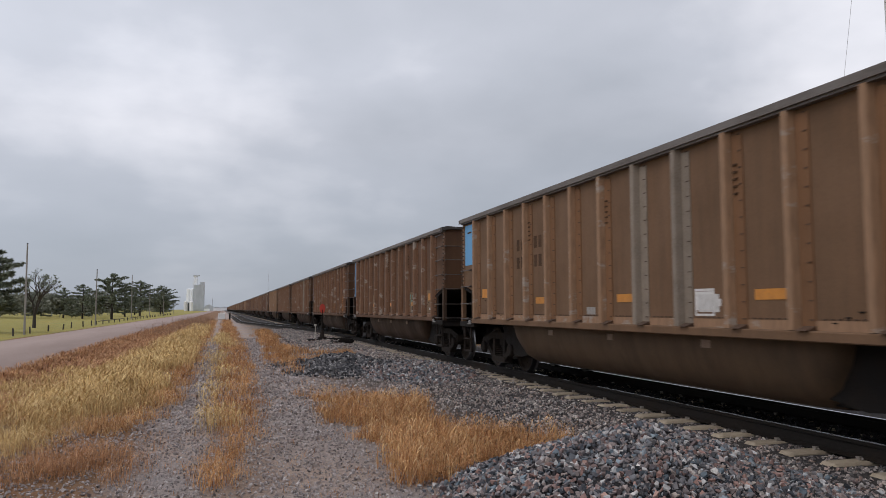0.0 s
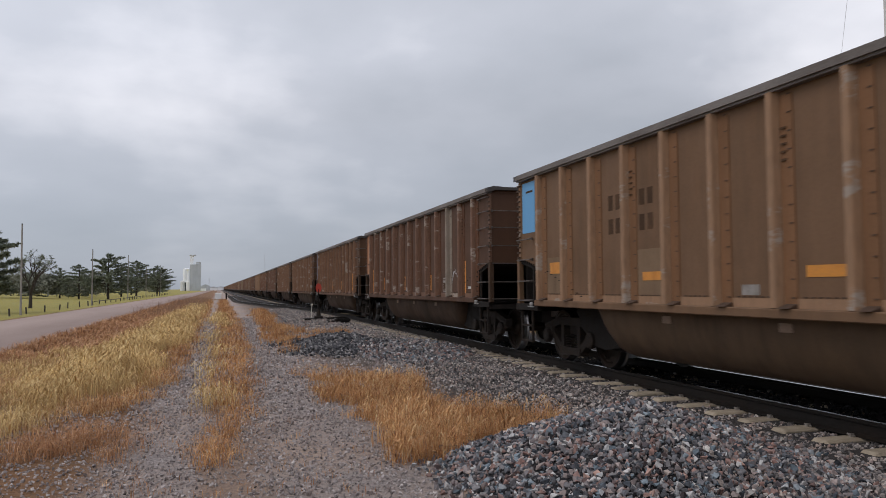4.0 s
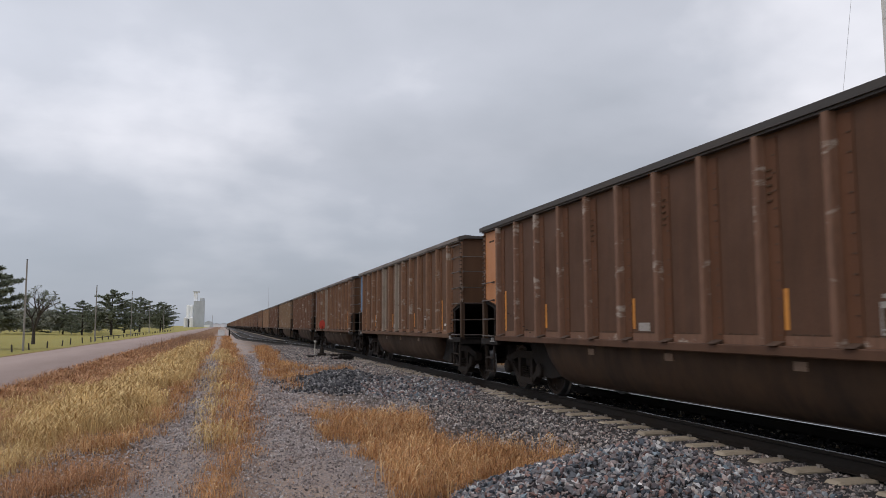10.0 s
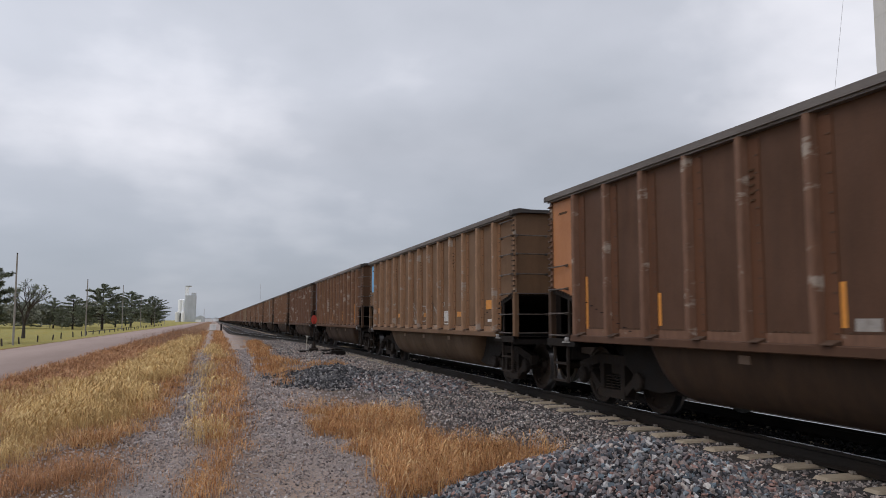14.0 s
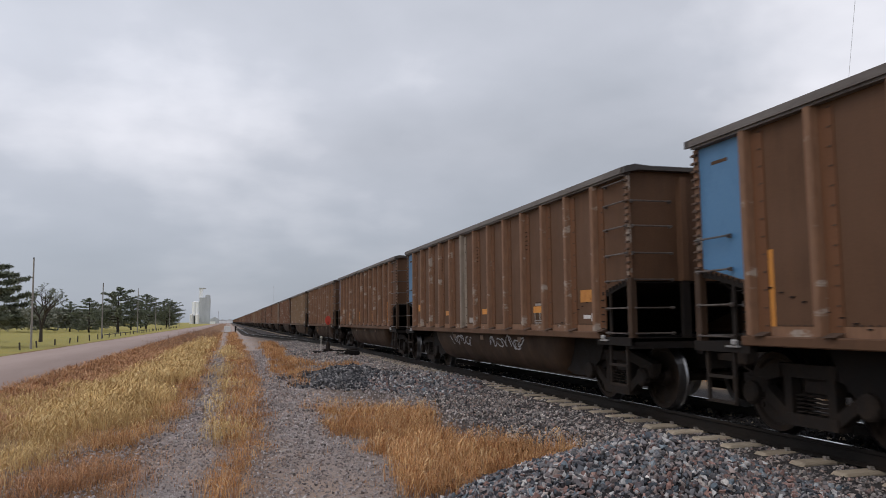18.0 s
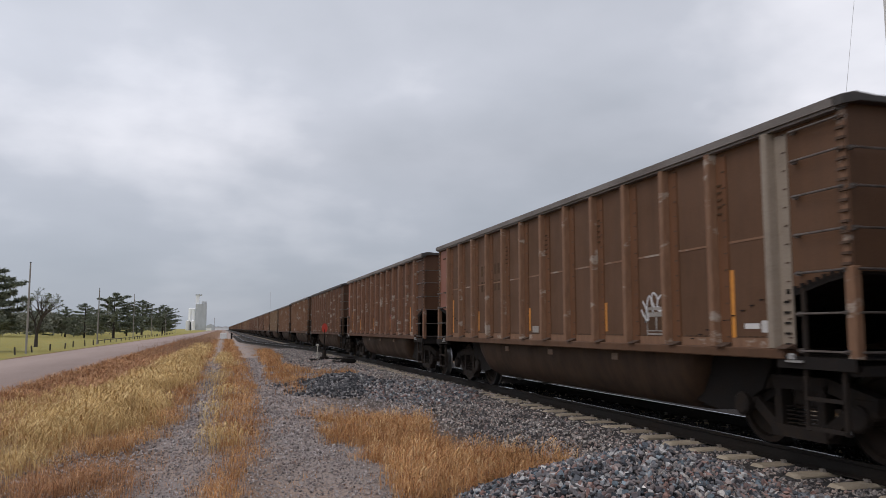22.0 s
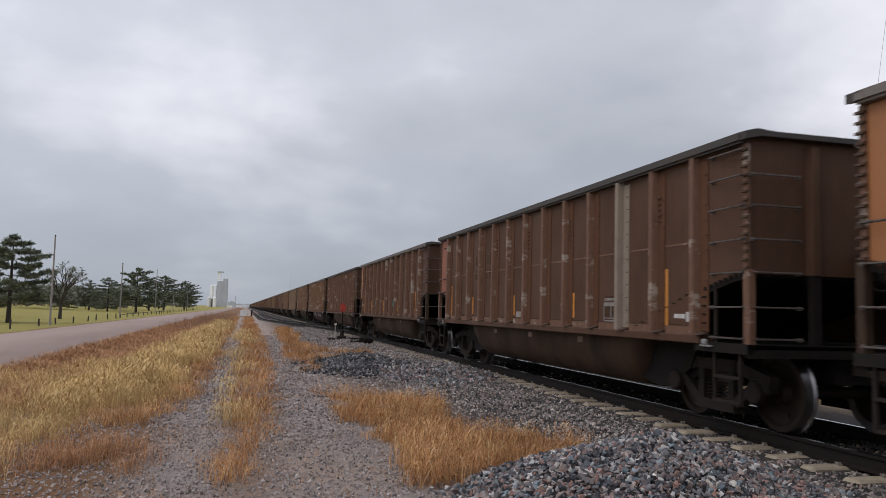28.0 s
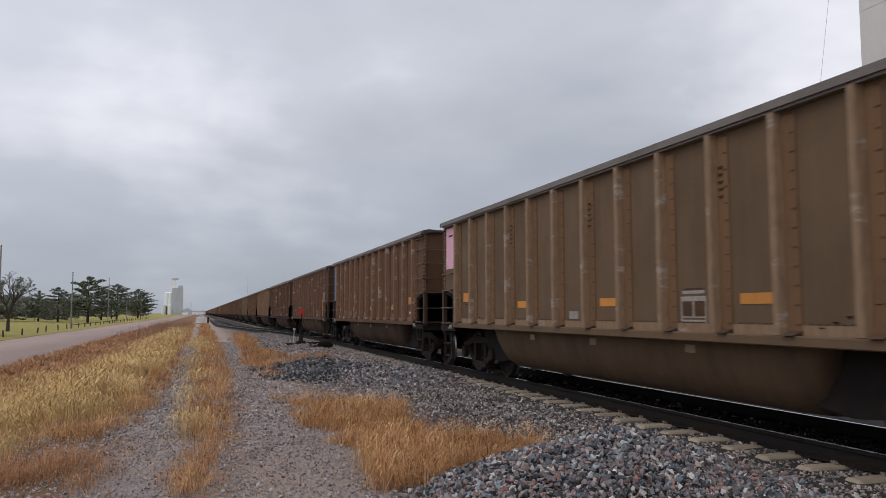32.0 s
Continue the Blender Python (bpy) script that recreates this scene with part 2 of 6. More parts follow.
def merge(bm, b):
    me = bpy.data.meshes.new("tmp")
    b.to_mesh(me)
    b.free()
    bm.from_mesh(me)
    bpy.data.meshes.remove(me)


def prism(bm, pts, axis, a, b):
    """The polygon pts, in the plane across the axis ('x': y z, 'y': x z, 'z': x y), drawn out from a to b."""
    def at(p, d):
        return {"x": (d, p[0], p[1]), "y": (p[0], d, p[1]), "z": (p[0], p[1], d)}[axis]
    lo, hi = [bm.verts.new(at(p, a)) for p in pts], [bm.verts.new(at(p, b)) for p in pts]
    n = len(pts)
    bm.faces.new(lo)
    bm.faces.new(hi[::-1])
    for i in range(n):
        bm.faces.new((lo[i], hi[i], hi[(i + 1) % n], lo[(i + 1) % n]))


def rod(bm, p, q, r, seg=6, r2=None):
    p, q = Vector(p), Vector(q)
    d = q - p
    m = Matrix.Translation((p + q) / 2) @ d.to_track_quat("Z", "Y").to_matrix().to_4x4()
    bmesh.ops.create_cone(bm, cap_ends=True, segments=seg, radius1=r, radius2=r if r2 is None else r2, depth=d.length, matrix=m)


def bar(bm, p, q, w, d, axis="x"):
    """A flat bar from p to q, w wide in the plane across x (or y) and d deep along it."""
    p, q = Vector(p), Vector(q)
    along = (q - p).normalized()
    deep = Vector((1, 0, 0)) if axis == "x" else Vector((0, 1, 0))
    side = along.cross(deep).normalized() * (w / 2)
    deep = deep * (d / 2)
    v = [bm.verts.new(e + s * side + t * deep) for e in (p, q) for s, t in ((-1, -1), (1, -1), (1, 1), (-1, 1))]
    for f in ((0, 3, 2, 1), (4, 5, 6, 7), (0, 1, 5, 4), (1, 2, 6, 5), (2, 3, 7, 6), (3, 0, 4, 7)):
        bm.faces.new([v[i] for i in f])


def turned(bm, profile, axis_p, axis="x", seg=24):
    """A body of revolution: profile of (along, radius), closed at both ends, about an axis through axis_p."""
    rings = []
    for a, r in profile:
        ring = []
        for i in range(seg):
            c, s = math.cos(2 * math.pi * i / seg) * r, math.sin(2 * math.pi * i / seg) * r
            o = {"x": (a, c, s), "y": (c, a, s), "z": (c, s, a)}[axis]
            ring.append(bm.verts.new(Vector(axis_p) + Vector(o)))
        rings.append(ring)
    for u, w in zip(rings, rings[1:]):
        for i in range(seg):
            bm.faces.new((u[i], u[(i + 1) % seg], w[(i + 1) % seg], w[i]))
    bm.faces.new(rings[0][::-1])
    bm.faces.new(rings[-1])


def from_arrays(name, verts, faces, mat):
    me = bpy.data.meshes.new(name)
    me.from_pydata(verts, [], faces)
    me.materials.append(mat)
    return me


def quads_mesh(name, v, f, mat):
    """A mesh from numpy arrays: v (n, 3) and f (m, 3 or 4)."""
    me = bpy.data.meshes.new(name)
    k = f.shape[1]
    me.vertices.add(len(v))
    me.vertices.foreach_set("co", np.asarray(v, dtype=np.float32).ravel())
    me.loops.add(f.size)
    me.loops.foreach_set("vertex_index", f.astype(np.int32).ravel())
    me.polygons.add(len(f))
    me.polygons.foreach_set("loop_start", np.arange(0, f.size, k, dtype=np.int32))
    me.update(calc_edges=True)
    me.shade_flat()
    me.materials.append(mat)
    return me

# ---- the plan ----
TRACK, RAIL = 7.28, 0.305          # centre of the main track, height of its rail heads
GAUGE = 0.7535                    # from the centre to each rail's middle
SPEED, PITCH, BODY = 21.587, 16.46, 14.85   # metres a second, car to car, length of a car body
FAR_END = 18.3                    # where the far end of the first car stands at the start
ROAD = (-11.1, -5.5)


def smooth(a, b, x):
    t = min(1.0, max(0.0, (x - a) / (b - a)))
    return t * t * (3 - 2 * t)


def ground_z(x, y):
    """Height of the ground: a low ballast bank under the tracks, a shallow ditch by the road."""
    z = 0.09 * smooth(3.6, 5.9, x) * (1 - smooth(9.6, 12.2, x))
    if y > 40:
        z = max(z, 0.11 * smooth(-0.3, 1.4, x) * smooth(45, 75, y) * (1 - smooth(9.6, 12.2, x)))
    z -= 0.10 * smooth(-5.6, -4.4, x) * (1 - smooth(-3.6, -1.6, x))
    z += 0.05 * smooth(-4.6, -5.4, x)
    z += 0.10 * smooth(-0.9, -0.2, -abs(x - 0.2) + 0.0) * 0.3
    # loose heaps of ballast
    r = math.hypot((x - 3.62) / 1.75, (y - 6.25) / 1.95) * (1 + 0.16 * noise.noise((x * 0.9, y * 0.9, 3)))
    z += 0.64 * max(0.0, 1 - r ** 1.15) * (1 + 0.1 * noise.noise((x * 1.9, y * 1.9, 6)))
    z += 0.27 * (1 + 0.9 * noise.noise((x * 1.7, y * 1.2, 9))) * math.exp(-(((x - 3.1) / 1.2) ** 2 + ((y - 22.3) / 1.8) ** 2))
    z += 0.25 * math.exp(-(((x - 4.9) / 0.9) ** 2 + ((y - 19.5) / 2.2) ** 2))
    if abs(x) < 14 and -12 < y < 70:
        z += 0.025 * noise.noise((x * 1.1, y * 1.1, 0)) + 0.012 * noise.noise((x * 3.7, y * 3.7, 5))
    return z


def ground_material():
    m, nt, b = nodes_of("ground")
    co = nt.nodes.new("ShaderNodeTexCoord").outputs["Object"]
    sep = nt.nodes.new("ShaderNodeSeparateXYZ")
    link(nt, co, sep.inputs[0])
    wob = noise_node(nt, stretch(nt, co, (1, 0.45, 1)), 0.9, 5, 0.65)
    n = nt.nodes.new("ShaderNodeMath")
    n.operation = "MULTIPLY_ADD"
    n.inputs[1].default_value = 1.5
    link(nt, wob, n.inputs[0])
    link(nt, sep.outputs[0], n.inputs[2])
    x = span(nt, n.outputs[0], -20 + 0.75, 20 + 0.75)
    ramp = nt.nodes.new("ShaderNodeValToRGB")
    els = ramp.color_ramp.elements
    lawn, soil, straw, grav, pale = (0.350, 0.330, 0.085), (0.23, 0.12, 0.060), (0.25, 0.142, 0.072), (0.41, 0.362, 0.343), (0.29, 0.235, 0.17)
    strip = (0.33, 0.255, 0.21)
    # two dark tones: shade between stones, and under the train, put in colour
    bed, track_shade = (0.055, 0.051, 0.053), (0.020, 0.018, 0.018)
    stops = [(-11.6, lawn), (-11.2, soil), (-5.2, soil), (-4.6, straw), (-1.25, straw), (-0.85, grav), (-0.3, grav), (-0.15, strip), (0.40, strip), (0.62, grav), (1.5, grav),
             (2.6, (0.24, 0.19, 0.155)), (4.2, bed), (6.35, bed), (6.75, track_shade), (8.2, track_shade), (9.0, bed), (10.2, bed), (11.5, pale)]
    els[0].position, els[0].color = 0.0, (*lawn, 1)
    els[1].position, els[1].color = 1.0, (*straw, 1)
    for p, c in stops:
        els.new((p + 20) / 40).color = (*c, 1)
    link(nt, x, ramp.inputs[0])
    fine = span(nt, noise_node(nt, co, 26, 5, 0.7), 0.3, 0.72)
    broad = span(nt, noise_node(nt, co, 0.35, 5), 0.35, 0.7)
    col = blend(nt, fine, blend(nt, 1.0, ramp.outputs[0], (0.5, 0.5, 0.52), "MULTIPLY"), ramp.outputs[0])
    col = blend(nt, broad, col, blend(nt, 1.0, col, (1.35, 1.08, 0.85), "MULTIPLY"))
    link(nt, col, b.inputs["Base Color"])
    b.inputs["Roughness"].default_value = 0.95
    bump(nt, b, fine, 0.8, 0.03)
    return m


def steps(a, b, first, grow, cap=60.0):
    out, d = [a], first
    while out[-1] < b:
        out.append(min(b, out[-1] + d))
        d = min(cap, d * grow)
    return out


def make_ground():
    xs = [-x for x in steps(6.0, 2600, 0.3, 1.14, 400)][::-1] + [round(-5.8 + 0.2 * i, 2) for i in range(1, 88)] + steps(12.0, 2600, 0.4, 1.15, 400)
    ys = [-y for y in steps(2.0, 1500, 0.4, 1.2, 300)][::-1] + [round(-1.8 + 0.2 * i, 2) for i in range(1, 190)] + steps(36.2, 4200, 0.4, 1.06, 300)
    v = [(x, y, ground_z(x, y)) for y in ys for x in xs]
    w = len(xs)
    f = [(j * w + i, j * w + i + 1, (j + 1) * w + i + 1, (j + 1) * w + i) for j in range(len(ys) - 1) for i in range(w - 1)]
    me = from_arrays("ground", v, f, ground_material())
    for p in me.polygons:
        p.use_smooth = True
    return tagged(new("ground", me), "open ground of dry grass, gravel drive and mown lawn", "ground", kind="structure")


make_ground()
ASPHALT = worn("asphalt", (0.335, 0.245, 0.212), (0.285, 0.208, 0.18), (0.395, 0.298, 0.257), 0.95, 0, 0.6, 90, 0.5, (1, 0.15, 1), 0)


def make_road():
    bm = bmesh.new()
    ys = [-900, -300, -100, -40, -20] + list(range(-10, 200, 4)) + [240, 300, 400, 600, 900, 1500]
    prof = [(ROAD[0], -0.06), (ROAD[0] + 0.05, 0.07), (sum(ROAD) / 2, 0.14), (ROAD[1] - 0.05, 0.07), (ROAD[1], -0.06)]
    rows = []
    for y in ys:
        e = 0.10 * noise.noise((y * 0.3, 1, 0)) if -20 < y < 200 else 0
        rows.append([bm.verts.new((x + (e if i > 2 else -e), y, z)) for i, (x, z) in enumerate(prof)])
    for a, b in zip(rows, rows[1:]):
        for i in range(4):
            bm.faces.new((a[i], a[i + 1], b[i + 1], b[i]))
    return solid("road", bm, ASPHALT, "weathered two-lane asphalt road along the dry verge", "road", kind="structure", smooth=True)


make_road()
RAIL_STEEL = worn("rail_steel", (0.016, 0.013, 0.011), (0.026, 0.018, 0.013), (0.010, 0.009, 0.008), 0.75, 0.0, 2, 40, 0.2, (1, 0.3, 1), 0, spec=0.15)
RAIL_HEAD = worn("rail_head", (0.62, 0.62, 0.62), (0.5, 0.49, 0.48), (0.7, 0.7, 0.7), 0.2, 1.0, 2, 60, 0.05, (1, 0.05, 1), 0)
CONCRETE_TIE = worn("tie_concrete", (0.36, 0.295, 0.215), (0.28, 0.225, 0.165), (0.43, 0.36, 0.275), 0.9, 0, 5, 60, 0.4)
RAIL_PROFILE = [(-0.076, -0.186), (0.076, -0.186), (0.076, -0.172), (0.014, -0.150), (0.010, -0.05), (0.037, -0.038), (0.037, -0.004),
                (-0.037, -0.004), (-0.037, -0.038), (-0.010, -0.05), (-0.014, -0.150), (-0.076, -0.172)]


def sweep(bm, profile, path):
    """Draws a profile of (across, up) along a path of (x, y, z) that runs mainly along y."""
    rows = []
    for i, p in enumerate(path):
        a, b = path[max(0, i - 1)], path[min(len(path) - 1, i + 1)]
        d = Vector((b[0] - a[0], b[1] - a[1], 0)).normalized()
        r = Vector((d.y, -d.x, 0))
        rows.append([bm.verts.new(Vector(p) + r * u + Vector((0, 0, w))) for u, w in profile])
    n = len(profile)
    for a, b in zip(rows, rows[1:]):
        for i in range(n):
            bm.faces.new((a[i], a[(i + 1) % n], b[(i + 1) % n], b[i]))
    bm.faces.new(rows[0][::-1])
    bm.faces.new(rows[-1])


def make_rail(path, label):
    rail = thing("rail", Matrix(), label, "rail", "rails of the tracks", "structure")
    bm = bmesh.new()
    sweep(bm, RAIL_PROFILE, path)
    part("rail_web", bm, RAIL_STEEL, rail)
    bm = bmesh.new()
    sweep(bm, [(-0.032, -0.004), (0.032, -0.004), (0.026, 0.0), (-0.026, 0.0)], path)
    part("rail_head", bm, RAIL_HEAD, rail, "polished running surface")
    return rail


def siding_x(y):
    """The siding leaves the main track at the switch and runs beside it further on."""
    return TRACK - 4.3 * smooth(44, 98, y)


def make_tracks():
    far = [-700, -200, -50] + list(range(-20, 200, 20)) + [400, 800, 1600, 3000]
    for s in (-1, 1):
        make_rail([(TRACK + s * GAUGE, y, RAIL) for y in far], "worn steel rail of the main track on concrete sleepers")
    ys = [46 + 3 * i for i in range(20)] + [120, 200, 400, 800, 1600, 3000]
    for s in (-1, 1):
        make_rail([(siding_x(y) + s * GAUGE, y, RAIL - 0.002) for y in ys], "rusty steel rail of the siding that leaves at the switch")


make_tracks()

# ---- the coal train ----


def paint(name, base, second, third):
    """Weathered car paint: vertical run-off streaks, dust stains and fine grime."""
    m, nt, b = nodes_of(name)
    vec = coords(nt)
    streak = span(nt, noise_node(nt, stretch(nt, vec, (3.2, 3.2, 0.35)), 1.6, 5, 0.6), 0.35, 0.72)
    blot = span(nt, noise_node(nt, vec, 0.9, 4), 0.38, 0.68)
    grime = span(nt, noise_node(nt, vec, 38, 3), 0.4, 0.8)
    col = blend(nt, blot, base, second)
    half = nt.nodes.new("ShaderNodeMath")
    half.operation = "MULTIPLY"
    half.inputs[1].default_value = 0.55
    link(nt, streak, half.inputs[0])
    col = blend(nt, half.outputs[0], col, third)
    g = nt.nodes.new("ShaderNodeMath")
    g.operation = "MULTIPLY"
    g.inputs[1].default_value = 0.30
    link(nt, grime, g.inputs[0])
    col = blend(nt, g.outputs[0], col, tuple(c * 0.55 for c in base))
    link(nt, col, b.inputs["Base Color"])
    link(nt, span(nt, blot, 0, 1, 0.62, 0.82), b.inputs["Roughness"])
    b.inputs["Specular IOR Level"].default_value = 0.28
    bump(nt, b, grime, 0.1, 0.01)
    return m


def chipped(name, base, pale):
    """Ribs: paint brighter than the sheets', with pale worn patches where it has gone."""
    m, nt, b = nodes_of(name)
    vec = coords(nt)
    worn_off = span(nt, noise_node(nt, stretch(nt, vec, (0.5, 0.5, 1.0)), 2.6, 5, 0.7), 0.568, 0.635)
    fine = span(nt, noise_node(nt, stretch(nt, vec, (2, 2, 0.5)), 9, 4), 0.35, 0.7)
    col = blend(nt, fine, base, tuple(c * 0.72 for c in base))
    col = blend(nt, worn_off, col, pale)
    link(nt, col, b.inputs["Base Color"])
    b.inputs["Roughness"].default_value = 0.7
    return m


PALE = (0.32, 0.262, 0.215)         # bare worn metal and dust on the ridges
BASES = {"brown": (0.108, 0.053, 0.0275), "dark": (0.088, 0.042, 0.0235), "red": (0.100, 0.046, 0.0245), "tan": (0.158, 0.088, 0.048), "olive": (0.128, 0.078, 0.044)}


def shade(c, k, warm=1.0):
    return (c[0] * k, c[1] * k / warm ** 0.5, c[2] * k / warm)


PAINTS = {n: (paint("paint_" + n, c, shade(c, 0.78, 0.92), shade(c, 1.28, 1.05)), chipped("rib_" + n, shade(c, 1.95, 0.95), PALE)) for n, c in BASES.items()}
FLANGES = {n: paint("flange_" + n, shade(c, 1.25, 1.28), shade(c, 1.0, 1.15), shade(c, 1.6, 1.35)) for n, c in BASES.items()}
BOLT = worn("grimy_bolt", (0.065, 0.034, 0.019), (0.045, 0.025, 0.015), (0.09, 0.045, 0.025), 0.8)
PALE_METAL = worn("pale_bracket", (0.30, 0.29, 0.28), (0.14, 0.125, 0.11), (0.45, 0.44, 0.43), 0.5, 0.2, 9, 60, 0.1)
# darker than the body: coal grime plus the shade under the sill
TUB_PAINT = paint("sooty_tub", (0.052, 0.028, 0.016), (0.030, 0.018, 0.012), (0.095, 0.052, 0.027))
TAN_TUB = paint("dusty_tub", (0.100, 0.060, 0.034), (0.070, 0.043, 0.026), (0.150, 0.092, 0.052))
CHORD = worn("aluminium_chord", (0.145, 0.124, 0.112), (0.085, 0.069, 0.060), (0.205, 0.182, 0.168), 0.7, 0.0, 2.5, 40, 0.1, (1, 0.3, 1))
CHORD_DARK = worn("dark_chord", (0.045, 0.037, 0.033), (0.075, 0.060, 0.050), (0.030, 0.026, 0.024), 0.7, 0.0, 2.5, 40, 0.1, (1, 0.3, 1))
# near black; on the car ends the tone also carries their shade
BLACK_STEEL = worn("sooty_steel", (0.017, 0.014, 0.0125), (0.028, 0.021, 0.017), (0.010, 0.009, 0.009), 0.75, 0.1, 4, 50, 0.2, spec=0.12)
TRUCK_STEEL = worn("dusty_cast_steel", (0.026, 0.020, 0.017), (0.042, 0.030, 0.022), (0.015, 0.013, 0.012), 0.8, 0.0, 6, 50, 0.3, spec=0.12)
WHEEL_STEEL = worn("wheel_steel", (0.030, 0.021, 0.016), (0.050, 0.033, 0.022), (0.024, 0.02, 0.018), 0.6, 0.3, 6, 50, 0.15, spec=0.12)
TREAD = worn("polished_tread", (0.26, 0.26, 0.27), (0.17, 0.16, 0.16), (0.32, 0.32, 0.32), 0.4, 1.0, 6, 50, 0.05)
RUNG = worn("worn_rung", (0.11, 0.09, 0.08), (0.05, 0.038, 0.03), (0.18, 0.16, 0.15), 0.55, 0.4, 9, 60, 0.1)
ORANGE = worn("orange_paint", (0.60, 0.235, 0.028), (0.50, 0.19, 0.03), (0.36, 0.16, 0.05), 0.6, 0, 7, 40, 0.1)
YELLOW = worn("amber_paint", (0.60, 0.27, 0.06), (0.48, 0.21, 0.05), (0.36, 0.17, 0.05), 0.6, 0, 7, 40, 0.1)
WHITE = worn("stencil_white", (0.56, 0.54, 0.52), (0.40, 0.37, 0.34), (0.66, 0.65, 0.64), 0.6, 0, 9, 60, 0.1)
STENCIL = worn("faded_stencil", (0.075, 0.044, 0.027), (0.105, 0.060, 0.035), (0.058, 0.036, 0.024), 0.9, 0, 8, 60, 0.05, spec=0.1)
DULL_WHITE = worn("dull_white", (0.27, 0.245, 0.22), (0.17, 0.145, 0.125), (0.36, 0.34, 0.32), 0.7, 0, 9, 60, 0.05)
TEAL = worn("teal_spray", (0.045, 0.33, 0.26), (0.06, 0.26, 0.22), (0.10, 0.40, 0.33), 0.6, 0, 12, 60, 0.05)
SPRAY = worn("white_spray", (0.56, 0.56, 0.57), (0.40, 0.38, 0.37), (0.66, 0.66, 0.68), 0.6, 0, 10, 60, 0.05)
RED_SPRAY = worn("red_spray", (0.20, 0.030, 0.035), (0.15, 0.028, 0.03), (0.24, 0.05, 0.05), 0.6, 0, 12, 60, 0.05)
PANELS = {
    "blue": worn("blue_panel", (0.055, 0.165, 0.31), (0.045, 0.13, 0.25), (0.085, 0.20, 0.33), 0.55, 0, 1.6, 40, 0.06, (1, 1, 0.5)),
    "sky": worn("light_blue_panel", (0.105, 0.37, 0.68), (0.095, 0.33, 0.61), (0.14, 0.40, 0.69), 0.55, 0, 1.6, 40, 0.06, (1, 1, 0.5)),
    "orange": worn("orange_panel", (0.41, 0.155, 0.048), (0.34, 0.125, 0.042), (0.44, 0.19, 0.075), 0.55, 0, 1.6, 40, 0.06, (1, 1, 0.5)),
    "amber": worn("amber_panel", (0.50, 0.24, 0.06), (0.42, 0.20, 0.055), (0.52, 0.27, 0.09), 0.55, 0, 1.6, 40, 0.06, (1, 1, 0.5)),
    "rust": worn("rust_panel", (0.235, 0.070, 0.035), (0.19, 0.060, 0.033), (0.25, 0.09, 0.05), 0.6, 0, 1.6, 40, 0.06, (1, 1, 0.5)),
    "pink": worn("pink_panel", (0.62, 0.33, 0.43), (0.55, 0.28, 0.37), (0.66, 0.40, 0.48), 0.55, 0, 1.6, 40, 0.06, (1, 1, 0.5)),
}
HALF = BODY / 2
LONG = BODY / 15.0               # the parts below are drawn for a body 15 m long
RIBS = [-6.29 + 1.052 * i for i in range(13)]
SKIN, OUT = -1.52, -1.62          # side sheet and the ribs' outer face on the side towards -x
TRUCKS = (-6.05, 6.05)
WHEEL = 0.483


CUT = [(6.52, 1.73), (6.8, 1.80), (7.1, 1.87), (7.42, 1.92)]   # lower edge of the sheet over the end platform


def side_sheet(s):
    bm = bmesh.new()
    cut = CUT
    pts = [(-6.52, 1.15), (6.52, 1.15)] + cut + [(7.42, 3.48), (-7.42, 3.48)] + [(-a, b) for a, b in cut[::-1]]
    prism(bm, pts, "x", s * 1.52, s * 1.49)
    return bm


def rib(s):
    """A pressed hat rib: a narrow ridge with sloping sides, and a bolted flange on the side of the leading end."""
    bm = bmesh.new()
    lo, hi = 1.17, 3.475
    prism(bm, [(s * 1.515, -0.075), (s * 1.605, -0.050), (s * 1.622, -0.036), (s * 1.622, 0.036), (s * 1.605, 0.050), (s * 1.515, 0.075)], "z", lo, hi)
    bm.faces.ensure_lookup_table()
    web = len(bm.faces)
    box(bm, *sorted((s * 1.515, s * 1.533)), -0.27, -0.08, lo + 0.02, hi - 0.05)
    bm.faces.ensure_lookup_table()
    flange = len(bm.faces)
    for i in range(12):
        z = lo + 0.10 + i * 0.195
        box(bm, *sorted((s * 1.53, s * 1.542)), -0.245, -0.195, z, z + 0.014)
    prism(bm, [(s * 1.515, lo - 0.004), (s * 1.66, lo - 0.004), (s * 1.515, lo + 0.05)], "y", -0.27, -0.10) if s < 0 else None
    bm.faces.ensure_lookup_table()
    for n, f in enumerate(bm.faces):
        f.material_index = 0 if n < web else 1 if n < flange else 2
    return bm


def strake(s):
    """The dusty strip along the foot of the side sheet."""
    bm = bmesh.new()
    box(bm, *sorted((s * 1.517, s * 1.527)), -6.5, 6.5, 1.16, 1.27)
    return bm


def strake_bolts(s):
    bm = bmesh.new()
    for a, b in zip(RIBS, RIBS[1:]):
        for i in range(6):
            y = (a + 0.17 + 0.10 * i) / LONG
            box(bm, *sorted((s * 1.517, s * 1.533)), y - 0.022, y + 0.022, 1.275, 1.29)
    return bm


